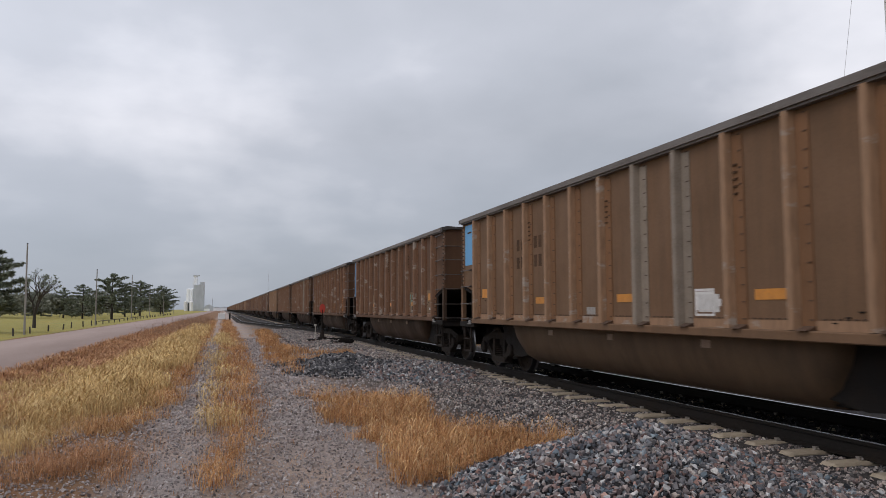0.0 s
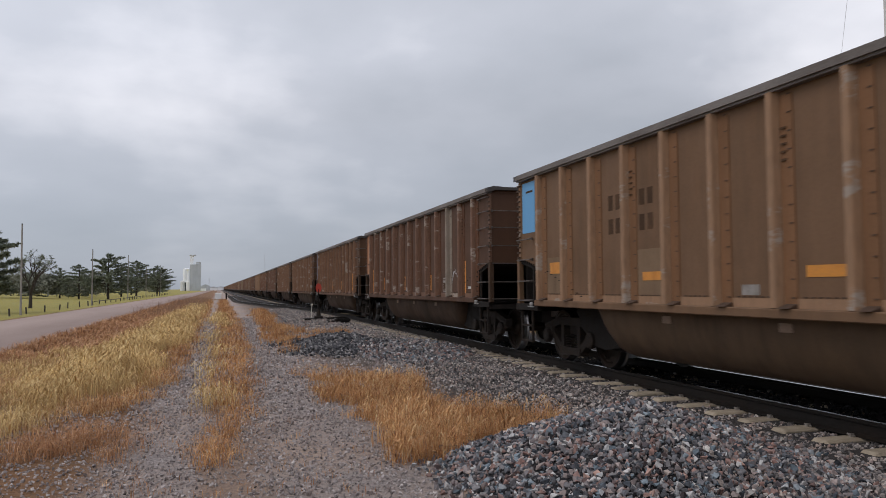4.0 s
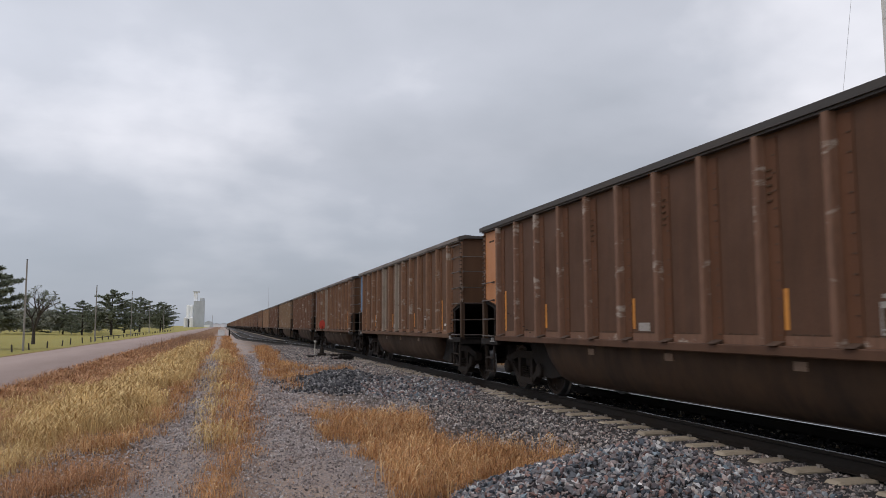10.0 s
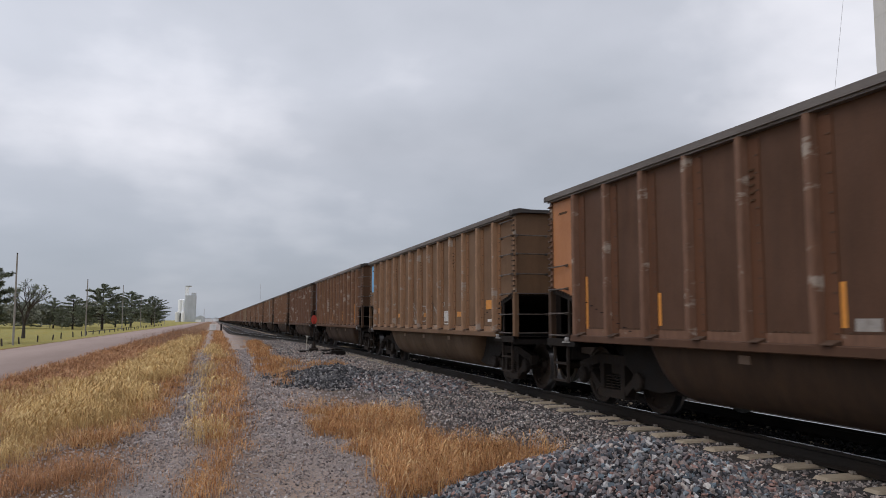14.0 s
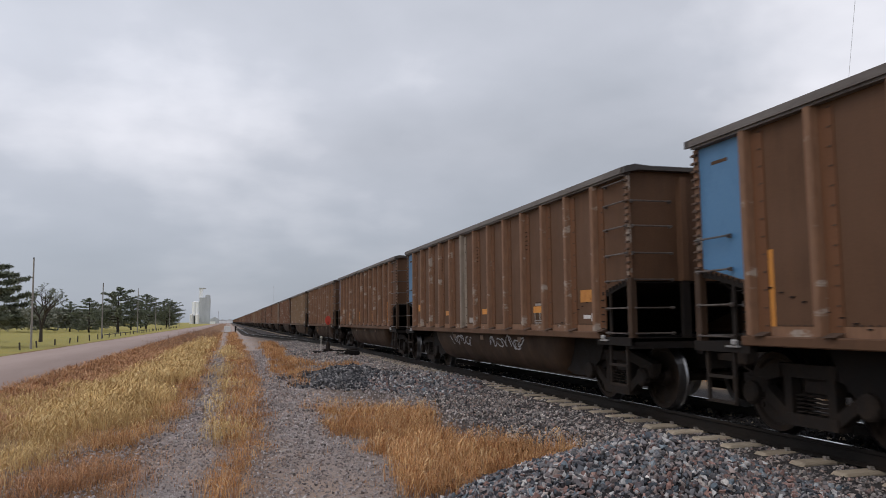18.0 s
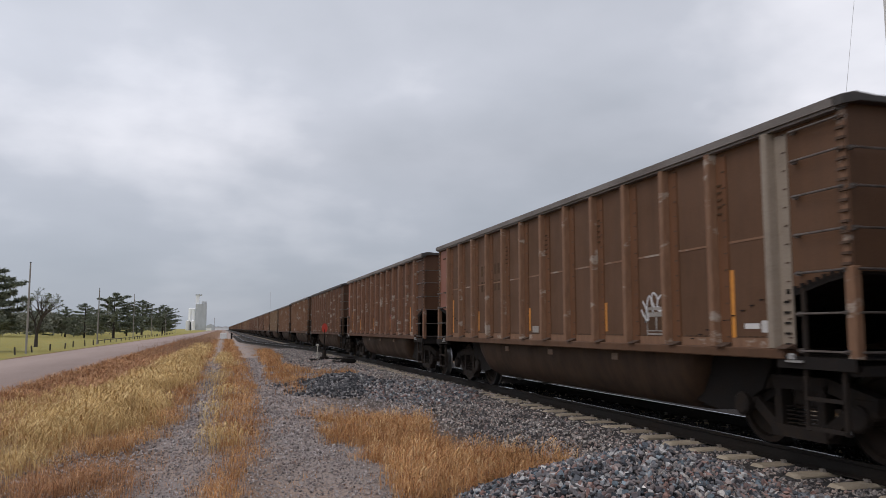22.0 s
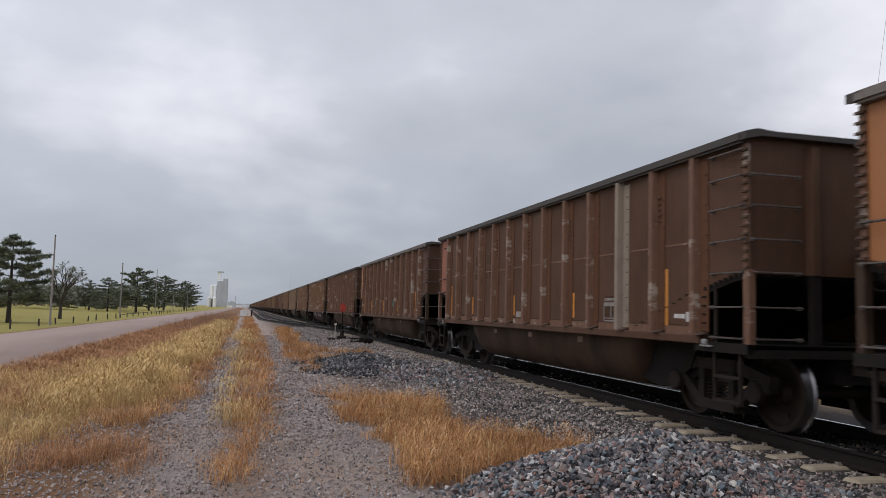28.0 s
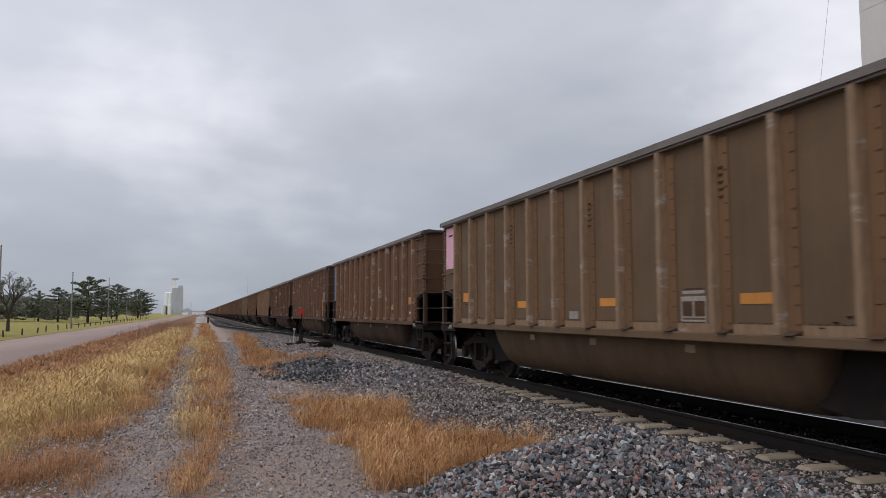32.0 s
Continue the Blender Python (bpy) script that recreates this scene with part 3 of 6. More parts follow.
def cut_teeth(e):
    """The bolted dark angle along the sheet's cut edge over the platform."""
    bm = bmesh.new()
    for (a, za), (b, zb) in zip(CUT, CUT[1:]):
        prism(bm, [(e * a, za - 0.05), (e * b, zb - 0.05), (e * b, zb + 0.012), (e * a, za + 0.012)], "x", -1.524, -1.47)
    for i in range(9):
        y = 6.56 + 0.105 * i
        z = float(np.interp(y, *zip(*CUT)))
        box(bm, -1.54, -1.50, e * y - 0.026, e * y + 0.026, z - 0.01, z + 0.042)
    for i in range(5):
        z = 1.2 + 0.11 * i
        box(bm, -1.55, -1.50, *sorted((e * 6.50, e * 6.58)), z, z + 0.022)
    return bm


def edge_bolts(s, e):
    """The bolted angle down a corner of the body."""
    bm = bmesh.new()
    box(bm, *sorted((s * 1.50, s * 1.545)), *sorted((e * 7.36, e * 7.445)), 1.93, 3.47)
    n = len(bm.faces)
    for i in range(15):
        z = 1.97 + i * 0.101
        box(bm, *sorted((s * 1.54, s * 1.578)), *sorted((e * 7.36, e * 7.47)), z, z + 0.026)
    bm.faces.ensure_lookup_table()
    for f in bm.faces[n:]:
        f.material_index = 1
    return bm


def slope_bolts(e):
    """The row of bolts that shows where the sloping floor meets the side, near black to include their shadows."""
    bm = bmesh.new()
    for i in range(9):
        y, z = 4.75 + 0.17 * i, 1.24 + 0.055 * i
        box(bm, -1.534, -1.515, e * y - 0.032, e * y + 0.032, z, z + 0.013)
    return bm


def rung_mesh(p, q, out):
    bm = bmesh.new()
    p, q, o = Vector(p), Vector(q), Vector(out)
    rod(bm, p + o, q + o, 0.012, 6)
    for e in (p, q):
        rod(bm, e, e + o * 1.15, 0.013, 5)
        c = e + o * 0.2
        box(bm, c.x - 0.020, c.x + 0.020, c.y - 0.020, c.y + 0.020, c.z - 0.024, c.z + 0.024)
    return bm


def tub(bm):
    prof = [(-1.40, 1.12), (-1.39, 0.95), (-1.35, 0.76), (-1.27, 0.58), (-1.17, 0.43), (-1.00, 0.325), (-0.6, 0.27), (0, 0.26)]
    prof = prof + [(-x, z) for x, z in prof[-2::-1]]
    rows = []
    for y, k in ((-4.62, 0.0), (-4.52, 0.45), (-4.36, 0.80), (-4.15, 0.97), (-3.9, 1.0), (-1.2, 1.0), (1.2, 1.0), (3.9, 1.0), (4.15, 0.97), (4.36, 0.80), (4.52, 0.45), (4.62, 0.0)):
        rows.append([bm.verts.new((x * (0.93 + 0.07 * k), y, 1.12 - (1.12 - z) * k - 0.002)) for x, z in prof])
    n = len(prof)
    for a, b in zip(rows, rows[1:]):
        for i in range(n - 1):
            bm.faces.new((a[i], a[i + 1], b[i + 1], b[i]))
    bmesh.ops.remove_doubles(bm, verts=bm.verts, dist=0.0005)


def tub_end(e):
    """The narrower black end of the tub, which rises in a curve towards the bogie."""
    bm = bmesh.new()
    pts = [(e * 4.05, 1.05), (e * 4.05, 0.36), (e * 4.7, 0.36), (e * 5.1, 0.40), (e * 5.4, 0.48), (e * 5.62, 0.60), (e * 5.74, 0.80), (e * 5.78, 1.05)]
    prism(bm, pts, "x", -1.12, 1.12)
    bmesh.ops.bevel(bm, geom=[x for x in bm.edges if abs(x.verts[0].co.x - x.verts[1].co.x) < 0.01 and max(v.co.z for v in x.verts) < 0.82], offset=0.10, segments=2, affect="EDGES")
    return bm


def side_frame(s):
    """A cast truck side frame about its centre."""
    bm = bmesh.new()
    x = s * 1.02
    bar(bm, (x, -1.10, 0.62), (x, -0.42, 0.78), 0.15, 0.15)
    bar(bm, (x, -0.45, 0.775), (x, 0.45, 0.775), 0.15, 0.15)
    bar(bm, (x, 0.42, 0.78), (x, 1.10, 0.62), 0.15, 0.15)
    bar(bm, (x, -0.86, 0.60), (x, -0.36, 0.26), 0.13, 0.14)
    bar(bm, (x, 0.86, 0.60), (x, 0.36, 0.26), 0.13, 0.14)
    bar(bm, (x, -0.42, 0.24), (x, 0.42, 0.24), 0.13, 0.18)
    for y in (-0.33, 0.33):
        bar(bm, (x, y, 0.24), (x, y, 0.78), 0.12, 0.14)
    for y in (-0.89, 0.89):
        soft_box(bm, x - 0.09, x + 0.09, y - 0.19, y + 0.19, 0.47, 0.70, 0.04)
        turned(bm, [(x + s * 0.07, 0.14), (x + s * 0.15, 0.14), (x + s * 0.17, 0.11)] if s > 0 else [(x - 0.17, 0.11), (x - 0.15, 0.14), (x - 0.07, 0.14)], (0, y, WHEEL), "x", 12)
    return bm


def springs(s):
    bm = bmesh.new()
    for y in (-0.17, 0, 0.17):
        for i in range(5):
            z = 0.315 + i * 0.045
            turned(bm, [(z, 0.055), (z + 0.012, 0.075), (z + 0.024, 0.055)], (s * 1.02, y, 0), "z", 8)
    return bm


def wheelset_meshes():
    bm = bmesh.new()
    rod(bm, (-1.05, 0, 0), (1.05, 0, 0), 0.075, 10)
    for s in (-1, 1):
        prof = [(0.62, 0.12), (0.66, 0.13), (0.69, 0.36), (0.665, 0.405), (0.665, 0.476), (0.80, 0.470), (0.80, 0.405), (0.765, 0.38), (0.735, 0.16), (0.80, 0.13), (0.82, 0.11)]
        turned(bm, sorted([(s * a, r) for a, r in prof], key=lambda q: 0) if s > 0 else [(s * a, r) for a, r in prof], (0, 0, 0), "x", 28)
        for i in range(3):
            a = i * 2 * math.pi / 3
            c = Vector((s * 0.806, 0.30 * math.cos(a), 0.30 * math.sin(a)))
            box(bm, c.x - 0.02, c.x + 0.006, c.y - 0.03, c.y + 0.03, c.z - 0.02, c.z + 0.02)
    for s in (-1, 1):
        pr = [(0.655, 0.40), (0.655, 0.508), (0.668, 0.508), (0.69, WHEEL), (0.806, WHEEL - 0.004), (0.806, 0.40)]
        n = 36
        rings = [[bm.verts.new((s * a, r * math.cos(2 * math.pi * i / n), r * math.sin(2 * math.pi * i / n))) for i in range(n)] for a, r in pr[:5]]
        for u, w in zip(rings, rings[1:]):
            for i in range(n):
                bm.faces.new((u[i], u[(i + 1) % n], w[(i + 1) % n], w[i])).material_index = 1
    me = mesh_of("wheelset", bm, WHEEL_STEEL)
    me.materials.append(TREAD)
    return me


def build_car():
    """One bathtub coal gondola about its centre at rail height, with all its parts; the coloured end is at +y."""
    car = thing("coal_gondola", Matrix(), "weathered brown ribbed coal gondola rolling in the long train", "railway car", "cars of the coal train")
    body, ribm = PAINTS["brown"]
    for s in (-1, 1):
        part("side_sheet", side_sheet(s), body, car)
        me = mesh_of("rib", rib(s), ribm)
        me.materials.append(FLANGES["brown"])
        me.materials.append(BOLT)
        if s < 0:
            for y in RIBS:
                part("rib", me, None, car).location.y = y / LONG
            part("strake", strake(s), ribm, car, "dusty strip along the foot of the side")
            tagged(part("bolt_row", strake_bolts(s), BOLT, car), kind="stuff")
        else:
            bm = bmesh.new()
            for y in RIBS:
                box(bm, 1.515, 1.615, y / LONG - 0.07, y / LONG + 0.07, 1.17, 3.475)
            tagged(part("far_ribs", bm, ribm, car), kind="stuff")
        bm = bmesh.new()
        soft_box(bm, *sorted((s * 1.40, s * 1.62)), -6.54, 6.54, 1.055, 1.165, 0.012)
        part("side_sill", bm, body, car)
        bm = bmesh.new()
        soft_box(bm, *sorted((s * 1.46, s * 1.635)), -7.44, 7.44, 3.472, 3.605, 0.03, 2)
        part("top_chord", bm, CHORD, car, "scuffed grey aluminium top chord")
    for e in (-1, 1):
        bm = bmesh.new()
        box(bm, -1.5, 1.5, *sorted((e * 7.37, e * 7.41)), 1.92, 3.575)
        part("end_sheet", bm, body, car)
        for x in (-0.62, 0.62):
            bm = bmesh.new()
            prism(bm, [(x - 0.09, e * 7.412), (x - 0.05, e * 7.50), (x + 0.05, e * 7.50), (x + 0.09, e * 7.412)], "z", 1.92, 3.47)
            part("end_post", bm, body, car)
        # sheet and post feet are near black: the recess's shade is painted in
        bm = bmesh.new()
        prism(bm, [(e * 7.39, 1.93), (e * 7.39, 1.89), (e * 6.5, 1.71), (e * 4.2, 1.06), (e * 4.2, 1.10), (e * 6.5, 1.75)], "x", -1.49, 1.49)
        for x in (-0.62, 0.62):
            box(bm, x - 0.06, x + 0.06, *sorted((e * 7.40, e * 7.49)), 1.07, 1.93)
        part("slope_sheet", bm, BLACK_STEEL, car, "sooty sloping floor sheet, recess shade in its colour")
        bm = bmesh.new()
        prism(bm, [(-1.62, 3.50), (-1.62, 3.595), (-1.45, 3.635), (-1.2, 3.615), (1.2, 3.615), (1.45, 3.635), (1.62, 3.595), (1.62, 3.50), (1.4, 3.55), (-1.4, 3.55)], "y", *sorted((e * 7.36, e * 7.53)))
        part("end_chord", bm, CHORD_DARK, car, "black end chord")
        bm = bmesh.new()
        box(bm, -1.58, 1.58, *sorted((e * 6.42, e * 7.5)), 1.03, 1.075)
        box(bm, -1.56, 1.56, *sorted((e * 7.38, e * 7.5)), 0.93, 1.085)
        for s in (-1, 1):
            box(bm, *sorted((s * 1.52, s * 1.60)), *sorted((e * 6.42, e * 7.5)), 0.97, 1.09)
        part("end_platform", bm, BLACK_STEEL, car, "near-black steel end platform")
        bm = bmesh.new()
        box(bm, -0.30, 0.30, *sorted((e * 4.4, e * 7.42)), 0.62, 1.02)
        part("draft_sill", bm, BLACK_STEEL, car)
        bm = bmesh.new()
        box(bm, -0.09, 0.09, *sorted((e * 6.9, e * 7.86)), 0.74, 0.90)
        soft_box(bm, -0.17, 0.13, *sorted((e * 7.80, e * 8.10)), 0.68, 0.98, 0.04)
        part("coupler", bm, TRUCK_STEEL, car)
        bm = bmesh.new()
        pts = [Vector((0.35, e * 7.1, 0.72)), Vector((0.33, e * 7.7, 0.52)), Vector((0.2, e * 7.95, 0.42)), Vector((0.05, e * 8.1, 0.45))]
        for a, b in zip(pts, pts[1:]):
            rod(bm, a, b, 0.025, 6)
        part("air_hose", bm, BLACK_STEEL, car)
        tagged(part("bolt_row", slope_bolts(e), BLACK_STEEL, car), kind="stuff")
        tagged(part("cut_bolts", cut_teeth(e), BLACK_STEEL, car, "sooty bolted edge over the platform"), kind="stuff")
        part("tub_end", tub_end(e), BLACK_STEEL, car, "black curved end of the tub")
        bm = bmesh.new()
        soft_box(bm, -1.645, -1.59, *sorted((e * 6.62, e * 6.71)), 1.05, 1.12, 0.015)
        box(bm, -1.63, -1.60, *sorted((e * 6.58, e * 6.82)), 1.03, 1.052)
        part("corner_bracket", bm, PALE_METAL, car, "pale metal bracket by the step")
        for s in (-1, 1):
            me = mesh_of("corner_angle", edge_bolts(s, e), ribm)
            me.materials.append(BOLT)
            part("corner_angle", me, None, car)
            bm = bmesh.new()
            soft_box(bm, *sorted((s * 1.47, s * 1.57)), *sorted((e * 7.38, e * 7.50)), 1.03, 1.96, 0.01)
            part("corner_post", bm, BLACK_STEEL, car)
            bm = bmesh.new()
            box(bm, *sorted((s * 1.50, s * 1.53)), *sorted((e * 6.74, e * 6.79)), 1.09, 1.82)
            part("ladder_stile", bm, TRUCK_STEEL, car)
            rungs = []
            for z in (1.15, 1.52, 1.93, 2.32, 2.72, 3.09, 3.40):
                if e < 0 or z < 2.4:
                    rungs.append(rung_mesh((s * 1.545, e * 6.76, z), (s * 1.545, e * 7.40, z), (s * 0.06, 0, 0)))
                if z < 3.3:
                    rungs.append(rung_mesh((s * 1.50, e * 7.46, z), (s * 0.86, e * 7.46, z), (0, e * 0.06, 0)))
            if s < 0:
                for b in rungs:
                    part("grab_iron", b, RUNG, car)
            else:
                bm = bmesh.new()
                for b in rungs:
                    merge(bm, b)
                tagged(part("ladder", bm, RUNG, car), kind="stuff")
            bm = bmesh.new()
            for y in (6.78, 7.30):
                box(bm, *sorted((s * 1.52, s * 1.56)), e * y - 0.02, e * y + 0.02, 0.36, 1.03)
            for z in (0.37, 0.66):
                box(bm, *sorted((s * 1.51, s * 1.57)), *sorted((e * 6.77, e * 7.31)), z, z + 0.035)
            part("step", bm, TRUCK_STEEL, car)
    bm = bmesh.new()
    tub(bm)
    part("tub", bm, TUB_PAINT, car, "coal-sooted rounded floor tub, shade in its colour", True)
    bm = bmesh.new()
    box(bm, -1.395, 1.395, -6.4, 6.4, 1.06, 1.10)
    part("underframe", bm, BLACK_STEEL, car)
    # hand brake on the end that leads
    bm = bmesh.new()
    n = 20
    for i in range(n):
        a, b = 2 * math.pi * i / n, 2 * math.pi * (i + 1) / n
        rod(bm, (0.15 + 0.27 * math.cos(a), -7.66, 2.02 + 0.27 * math.sin(a)), (0.15 + 0.27 * math.cos(b), -7.66, 2.02 + 0.27 * math.sin(b)), 0.018, 5)
    for i in range(4):
        a = math.pi * i / 2 + 0.4
        rod(bm, (0.15, -7.60, 2.02), (0.15 + 0.27 * math.cos(a), -7.66, 2.02 + 0.27 * math.sin(a)), 0.014, 5)
    part("brake_wheel", bm, BLACK_STEEL, car)
    bm = bmesh.new()
    soft_box(bm, 0.0, 0.30, -7.58, -7.41, 1.85, 2.22, 0.03)
    rod(bm, (0.15, -7.5, 1.86), (0.15, -7.5, 1.1), 0.016, 5)
    part("brake_gear", bm, BLACK_STEEL, car)
    wheels = wheelset_meshes()
    frames = {s: mesh_of("side_frame", side_frame(s), TRUCK_STEEL) for s in (-1, 1)}
    nests = {s: mesh_of("spring_nest", springs(s), TRUCK_STEEL) for s in (-1, 1)}
    for y in TRUCKS:
        bm = bmesh.new()
        soft_box(bm, -1.0, 1.0, -0.22, 0.22, 0.50, 0.74, 0.04)
        box(bm, -0.35, 0.35, -0.2, 0.2, 0.72, 1.06)
        truck = part("truck", bm, TRUCK_STEEL, car, "grimy cast-steel bogie")
        truck.location.y = y
        for s in (-1, 1):
            part("side_frame", frames[s], None, truck)
            tagged(part("spring_nest", nests[s], None, truck), kind="stuff")
        for d in (-0.89, 0.89):
            ws = part("wheelset", wheels, None, truck)
            ws.location = (0, d, WHEEL)
    return car


def build_far_car():
    """The same gondola with its fine parts joined, for the stretch of the train that stays far off."""
    car = thing("coal_gondola", Matrix(), "weathered brown coal gondola in the far part of the train", "railway car", "cars of the coal train")
    body, ribm = PAINTS["brown"]
    for s in (-1, 1):
        part("side_sheet", side_sheet(s), body, car)
        bm = bmesh.new()
        for y in [y / LONG for y in RIBS]:
            box(bm, *sorted((s * 1.515, s * 1.615)), y - 0.06, y + 0.06, 1.17, 3.475)
        tagged(part("ribs", bm, ribm, car), kind="stuff")
        bm = bmesh.new()
        box(bm, *sorted((s * 1.46, s * 1.635)), -7.5, 7.5, 3.472, 3.61)
        part("top_chord", bm, CHORD, car)
    for e in (-1, 1):
        bm = bmesh.new()
        box(bm, -1.5, 1.5, *sorted((e * 7.37, e * 7.41)), 1.92, 3.61)
        part("end_sheet", bm, body, car)
        bm = bmesh.new()
        prism(bm, [(e * 7.39, 1.93), (e * 7.39, 1.89), (e * 6.5, 1.71), (e * 4.2, 1.06), (e * 4.2, 1.10), (e * 6.5, 1.75)], "x", -1.49, 1.49)
        part("slope_sheet", bm, BLACK_STEEL, car)
        bm = bmesh.new()
        for s in (-1, 1):
            merge(bm, side_frame(s))
            for d in (-0.89, 0.89):
                turned(bm, [(s * 0.66, WHEEL), (s * 0.80, WHEEL)], (0, d, WHEEL), "x", 14)
        box(bm, -1.0, 1.0, -0.22, 0.22, 0.50, 1.06)
        part("truck", bm, TRUCK_STEEL, car).location.y = e * 6.05
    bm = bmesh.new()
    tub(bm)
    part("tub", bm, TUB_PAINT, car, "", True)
    bm = bmesh.new()
    box(bm, -1.58, 1.58, -7.5, 7.5, 0.99, 1.12)
    box(bm, -0.13, 0.13, -8.35, 8.35, 0.70, 0.99)
    part("underframe", bm, TRUCK_STEEL, car)
    return car


def to_length(car):
    """Brings the body's parts to the true length; bogies and couplers keep theirs."""
    done = set()
    for ob in car.children:
        if ob.name.split(".")[0] in ("truck", "coupler", "air_hose"):
            continue
        ob.location.y *= LONG
        if ob.data.name not in done:
            done.add(ob.data.name)
            ob.data.transform(Matrix.Diagonal((1, LONG, 1, 1)))
    return car


CAR, FAR_CAR = to_length(build_car()), to_length(build_far_car())
PALE_RIB = worn("pale_rib", (0.235, 0.185, 0.140), (0.18, 0.14, 0.105), (0.30, 0.25, 0.205), 0.65, 0.0, 3, 40, 0.1)


def repaint(ob, mat, slot=0):
    ob.material_slots[slot].link = "OBJECT"
    ob.material_slots[slot].material = mat


def kind_of(ob):
    return ob.name.split(".")[0]


def plate(y0, y1, z0, z1, lift=0.004):
    bm = bmesh.new()
    box(bm, SKIN - lift, SKIN + 0.001, y0, y1, z0, z1)
    return bm


def frame_box():
    """A stencilled frame, two dark fields in it and bars above and below them, none of it legible."""
    bm = bmesh.new()
    for a in ((-0.03, 0.47, 1.215, 1.235), (-0.03, 0.47, 1.57, 1.595), (-0.03, -0.01, 1.235, 1.57), (0.45, 0.47, 1.235, 1.57), (0.0, 0.44, 1.625, 1.665), (0.0, 0.44, 1.285, 1.31), (0.205, 0.235, 1.335, 1.55), (-0.01, 0.45, 1.335, 1.35), (-0.01, 0.45, 1.535, 1.57)):
        box(bm, SKIN - 0.006, SKIN + 0.001, *a)
    n = len(bm.faces)
    for a in ((0.01, 0.195, 1.36, 1.525), (0.245, 0.43, 1.36, 1.525), (0.03, 0.41, 1.675, 1.695)):
        box(bm, SKIN - 0.004, SKIN + 0.001, *a)
    bm.faces.ensure_lookup_table()
    for f in bm.faces[n:]:
        f.material_index = 1
    return bm


def bay(i):
    """Middle of the i-th bay between ribs, counted from the leading end."""
    return RIBS[i] + 0.47


def tub_x(z):
    pts = [(1.12, -1.40), (0.95, -1.39), (0.76, -1.35), (0.58, -1.27), (0.43, -1.17), (0.325, -1.00)]
    for (a, xa), (b, xb) in zip(pts, pts[1:]):
        if b <= z <= a:
            return xb + (xa - xb) * (z - b) / (a - b)
    return -1.40


def scribble(seed, y, z, w, h, strokes, width=0.03, on_tub=False):
    """Loose spray-can loops with no letters in them."""
    rnd = random.Random(seed)
    bm = bmesh.new()
    for k in range(strokes):
        cy, cz = y + w * (k + 0.5) / strokes, z + h * rnd.uniform(0.35, 0.65)
        ry, rz, ph = w / strokes * rnd.uniform(0.45, 0.8), h * rnd.uniform(0.25, 0.5), rnd.uniform(0, 6)
        turn, fy, fz = rnd.uniform(2.5, 6.5), rnd.choice((1, 1, 2)), rnd.choice((1, 1, 2))
        prev = None
        n = 18
        for i in range(n + 1):
            a = turn * i / n
            py, pz = cy + ry * math.cos(fy * a + ph), cz + rz * math.sin(fz * a + ph * 1.7)
            ty, tz = -fy * ry * math.sin(fy * a + ph), fz * rz * math.cos(fz * a + ph * 1.7)
            d = math.hypot(ty, tz) or 1
            oy, oz = -tz / d * width / 2, ty / d * width / 2
            pair = []
            for s in (1, -1):
                zz = pz + s * oz
                x = tub_x(zz) - 0.008 if on_tub else SKIN - 0.005 - 0.0005 * k
                pair.append(bm.verts.new((x, py + s * oy, zz)))
            if prev:
                bm.faces.new((prev[0], pair[0], pair[1], prev[1]))
            prev = pair
    return bm


# shared small meshes of the markings
def data_box():
    """A stencilled data box: a frame with unreadable bars inside."""
    bm = bmesh.new()
    y, z, w, h, t = 0, 1.30, 0.40, 0.34, 0.03
    for a in ((y, y + w, z, z + t), (y, y + w, z + h - t, z + h), (y, y + t, z + t, z + h - t), (y + w - t, y + w, z + t, z + h - t)):
        box(bm, SKIN - 0.004, SKIN + 0.001, *a)
    box(bm, SKIN - 0.004, SKIN + 0.001, y + 0.035, y + w - 0.035, z + 0.075, z + h - 0.035)
    box(bm, SKIN - 0.004, SKIN + 0.001, y - 0.13, y - 0.01, z + 0.12, z + 0.21)
    return bm


def ticks():
    bm = bmesh.new()
    for i in range(5):
        box(bm, -1.550, -1.53, -0.175, -0.10, 2.72 + i * 0.085, 2.742 + i * 0.085)
    return bm


def slots():
    bm = bmesh.new()
    for i in range(5):
        for j in range(2):
            box(bm, SKIN - 0.02, SKIN + 0.001, -0.33 + j * 0.085, -0.26 + j * 0.085, 2.72 + i * 0.085, 2.785 + i * 0.085)
    return bm


def bars():
    """Faded reporting marks, kept as plain bars: two rows, cut by the rib."""
    bm = bmesh.new()
    box(bm, SKIN - 0.003, SKIN + 0.001, -0.07, 0.07, 2.20, 2.43)
    return bm


# a dark oval plate on the side sheet
def spot():
    bm = bmesh.new()
    prism(bm, [(0.17 * math.cos(a) * (0.8 + 0.3 * math.sin(a)), 2.85 + 0.24 * math.sin(a)) for a in [i * math.pi / 9 for i in range(18)]], "x", SKIN - 0.005, SKIN + 0.001)
    return bm


FRAME_BOX = mesh_of("data_box", frame_box(), DULL_WHITE)
FRAME_BOX.materials.append(STENCIL)
DATA_BOX = mesh_of("data_box", data_box(), WHITE)
TICKS = mesh_of("vent", ticks(), STENCIL)
SLOTS = mesh_of("vent", slots(), BLACK_STEEL)
BARS = mesh_of("stencil", bars(), STENCIL)
SPOT = mesh_of("burnt_spot", spot(), BLACK_STEEL)
SMALL_LABEL = mesh_of("label_plate", plate(-0.15, 0.15, 1.30, 1.42), DULL_WHITE)
TINY_LABEL = mesh_of("label_plate", plate(-0.09, 0.09, 1.33, 1.46), WHITE)
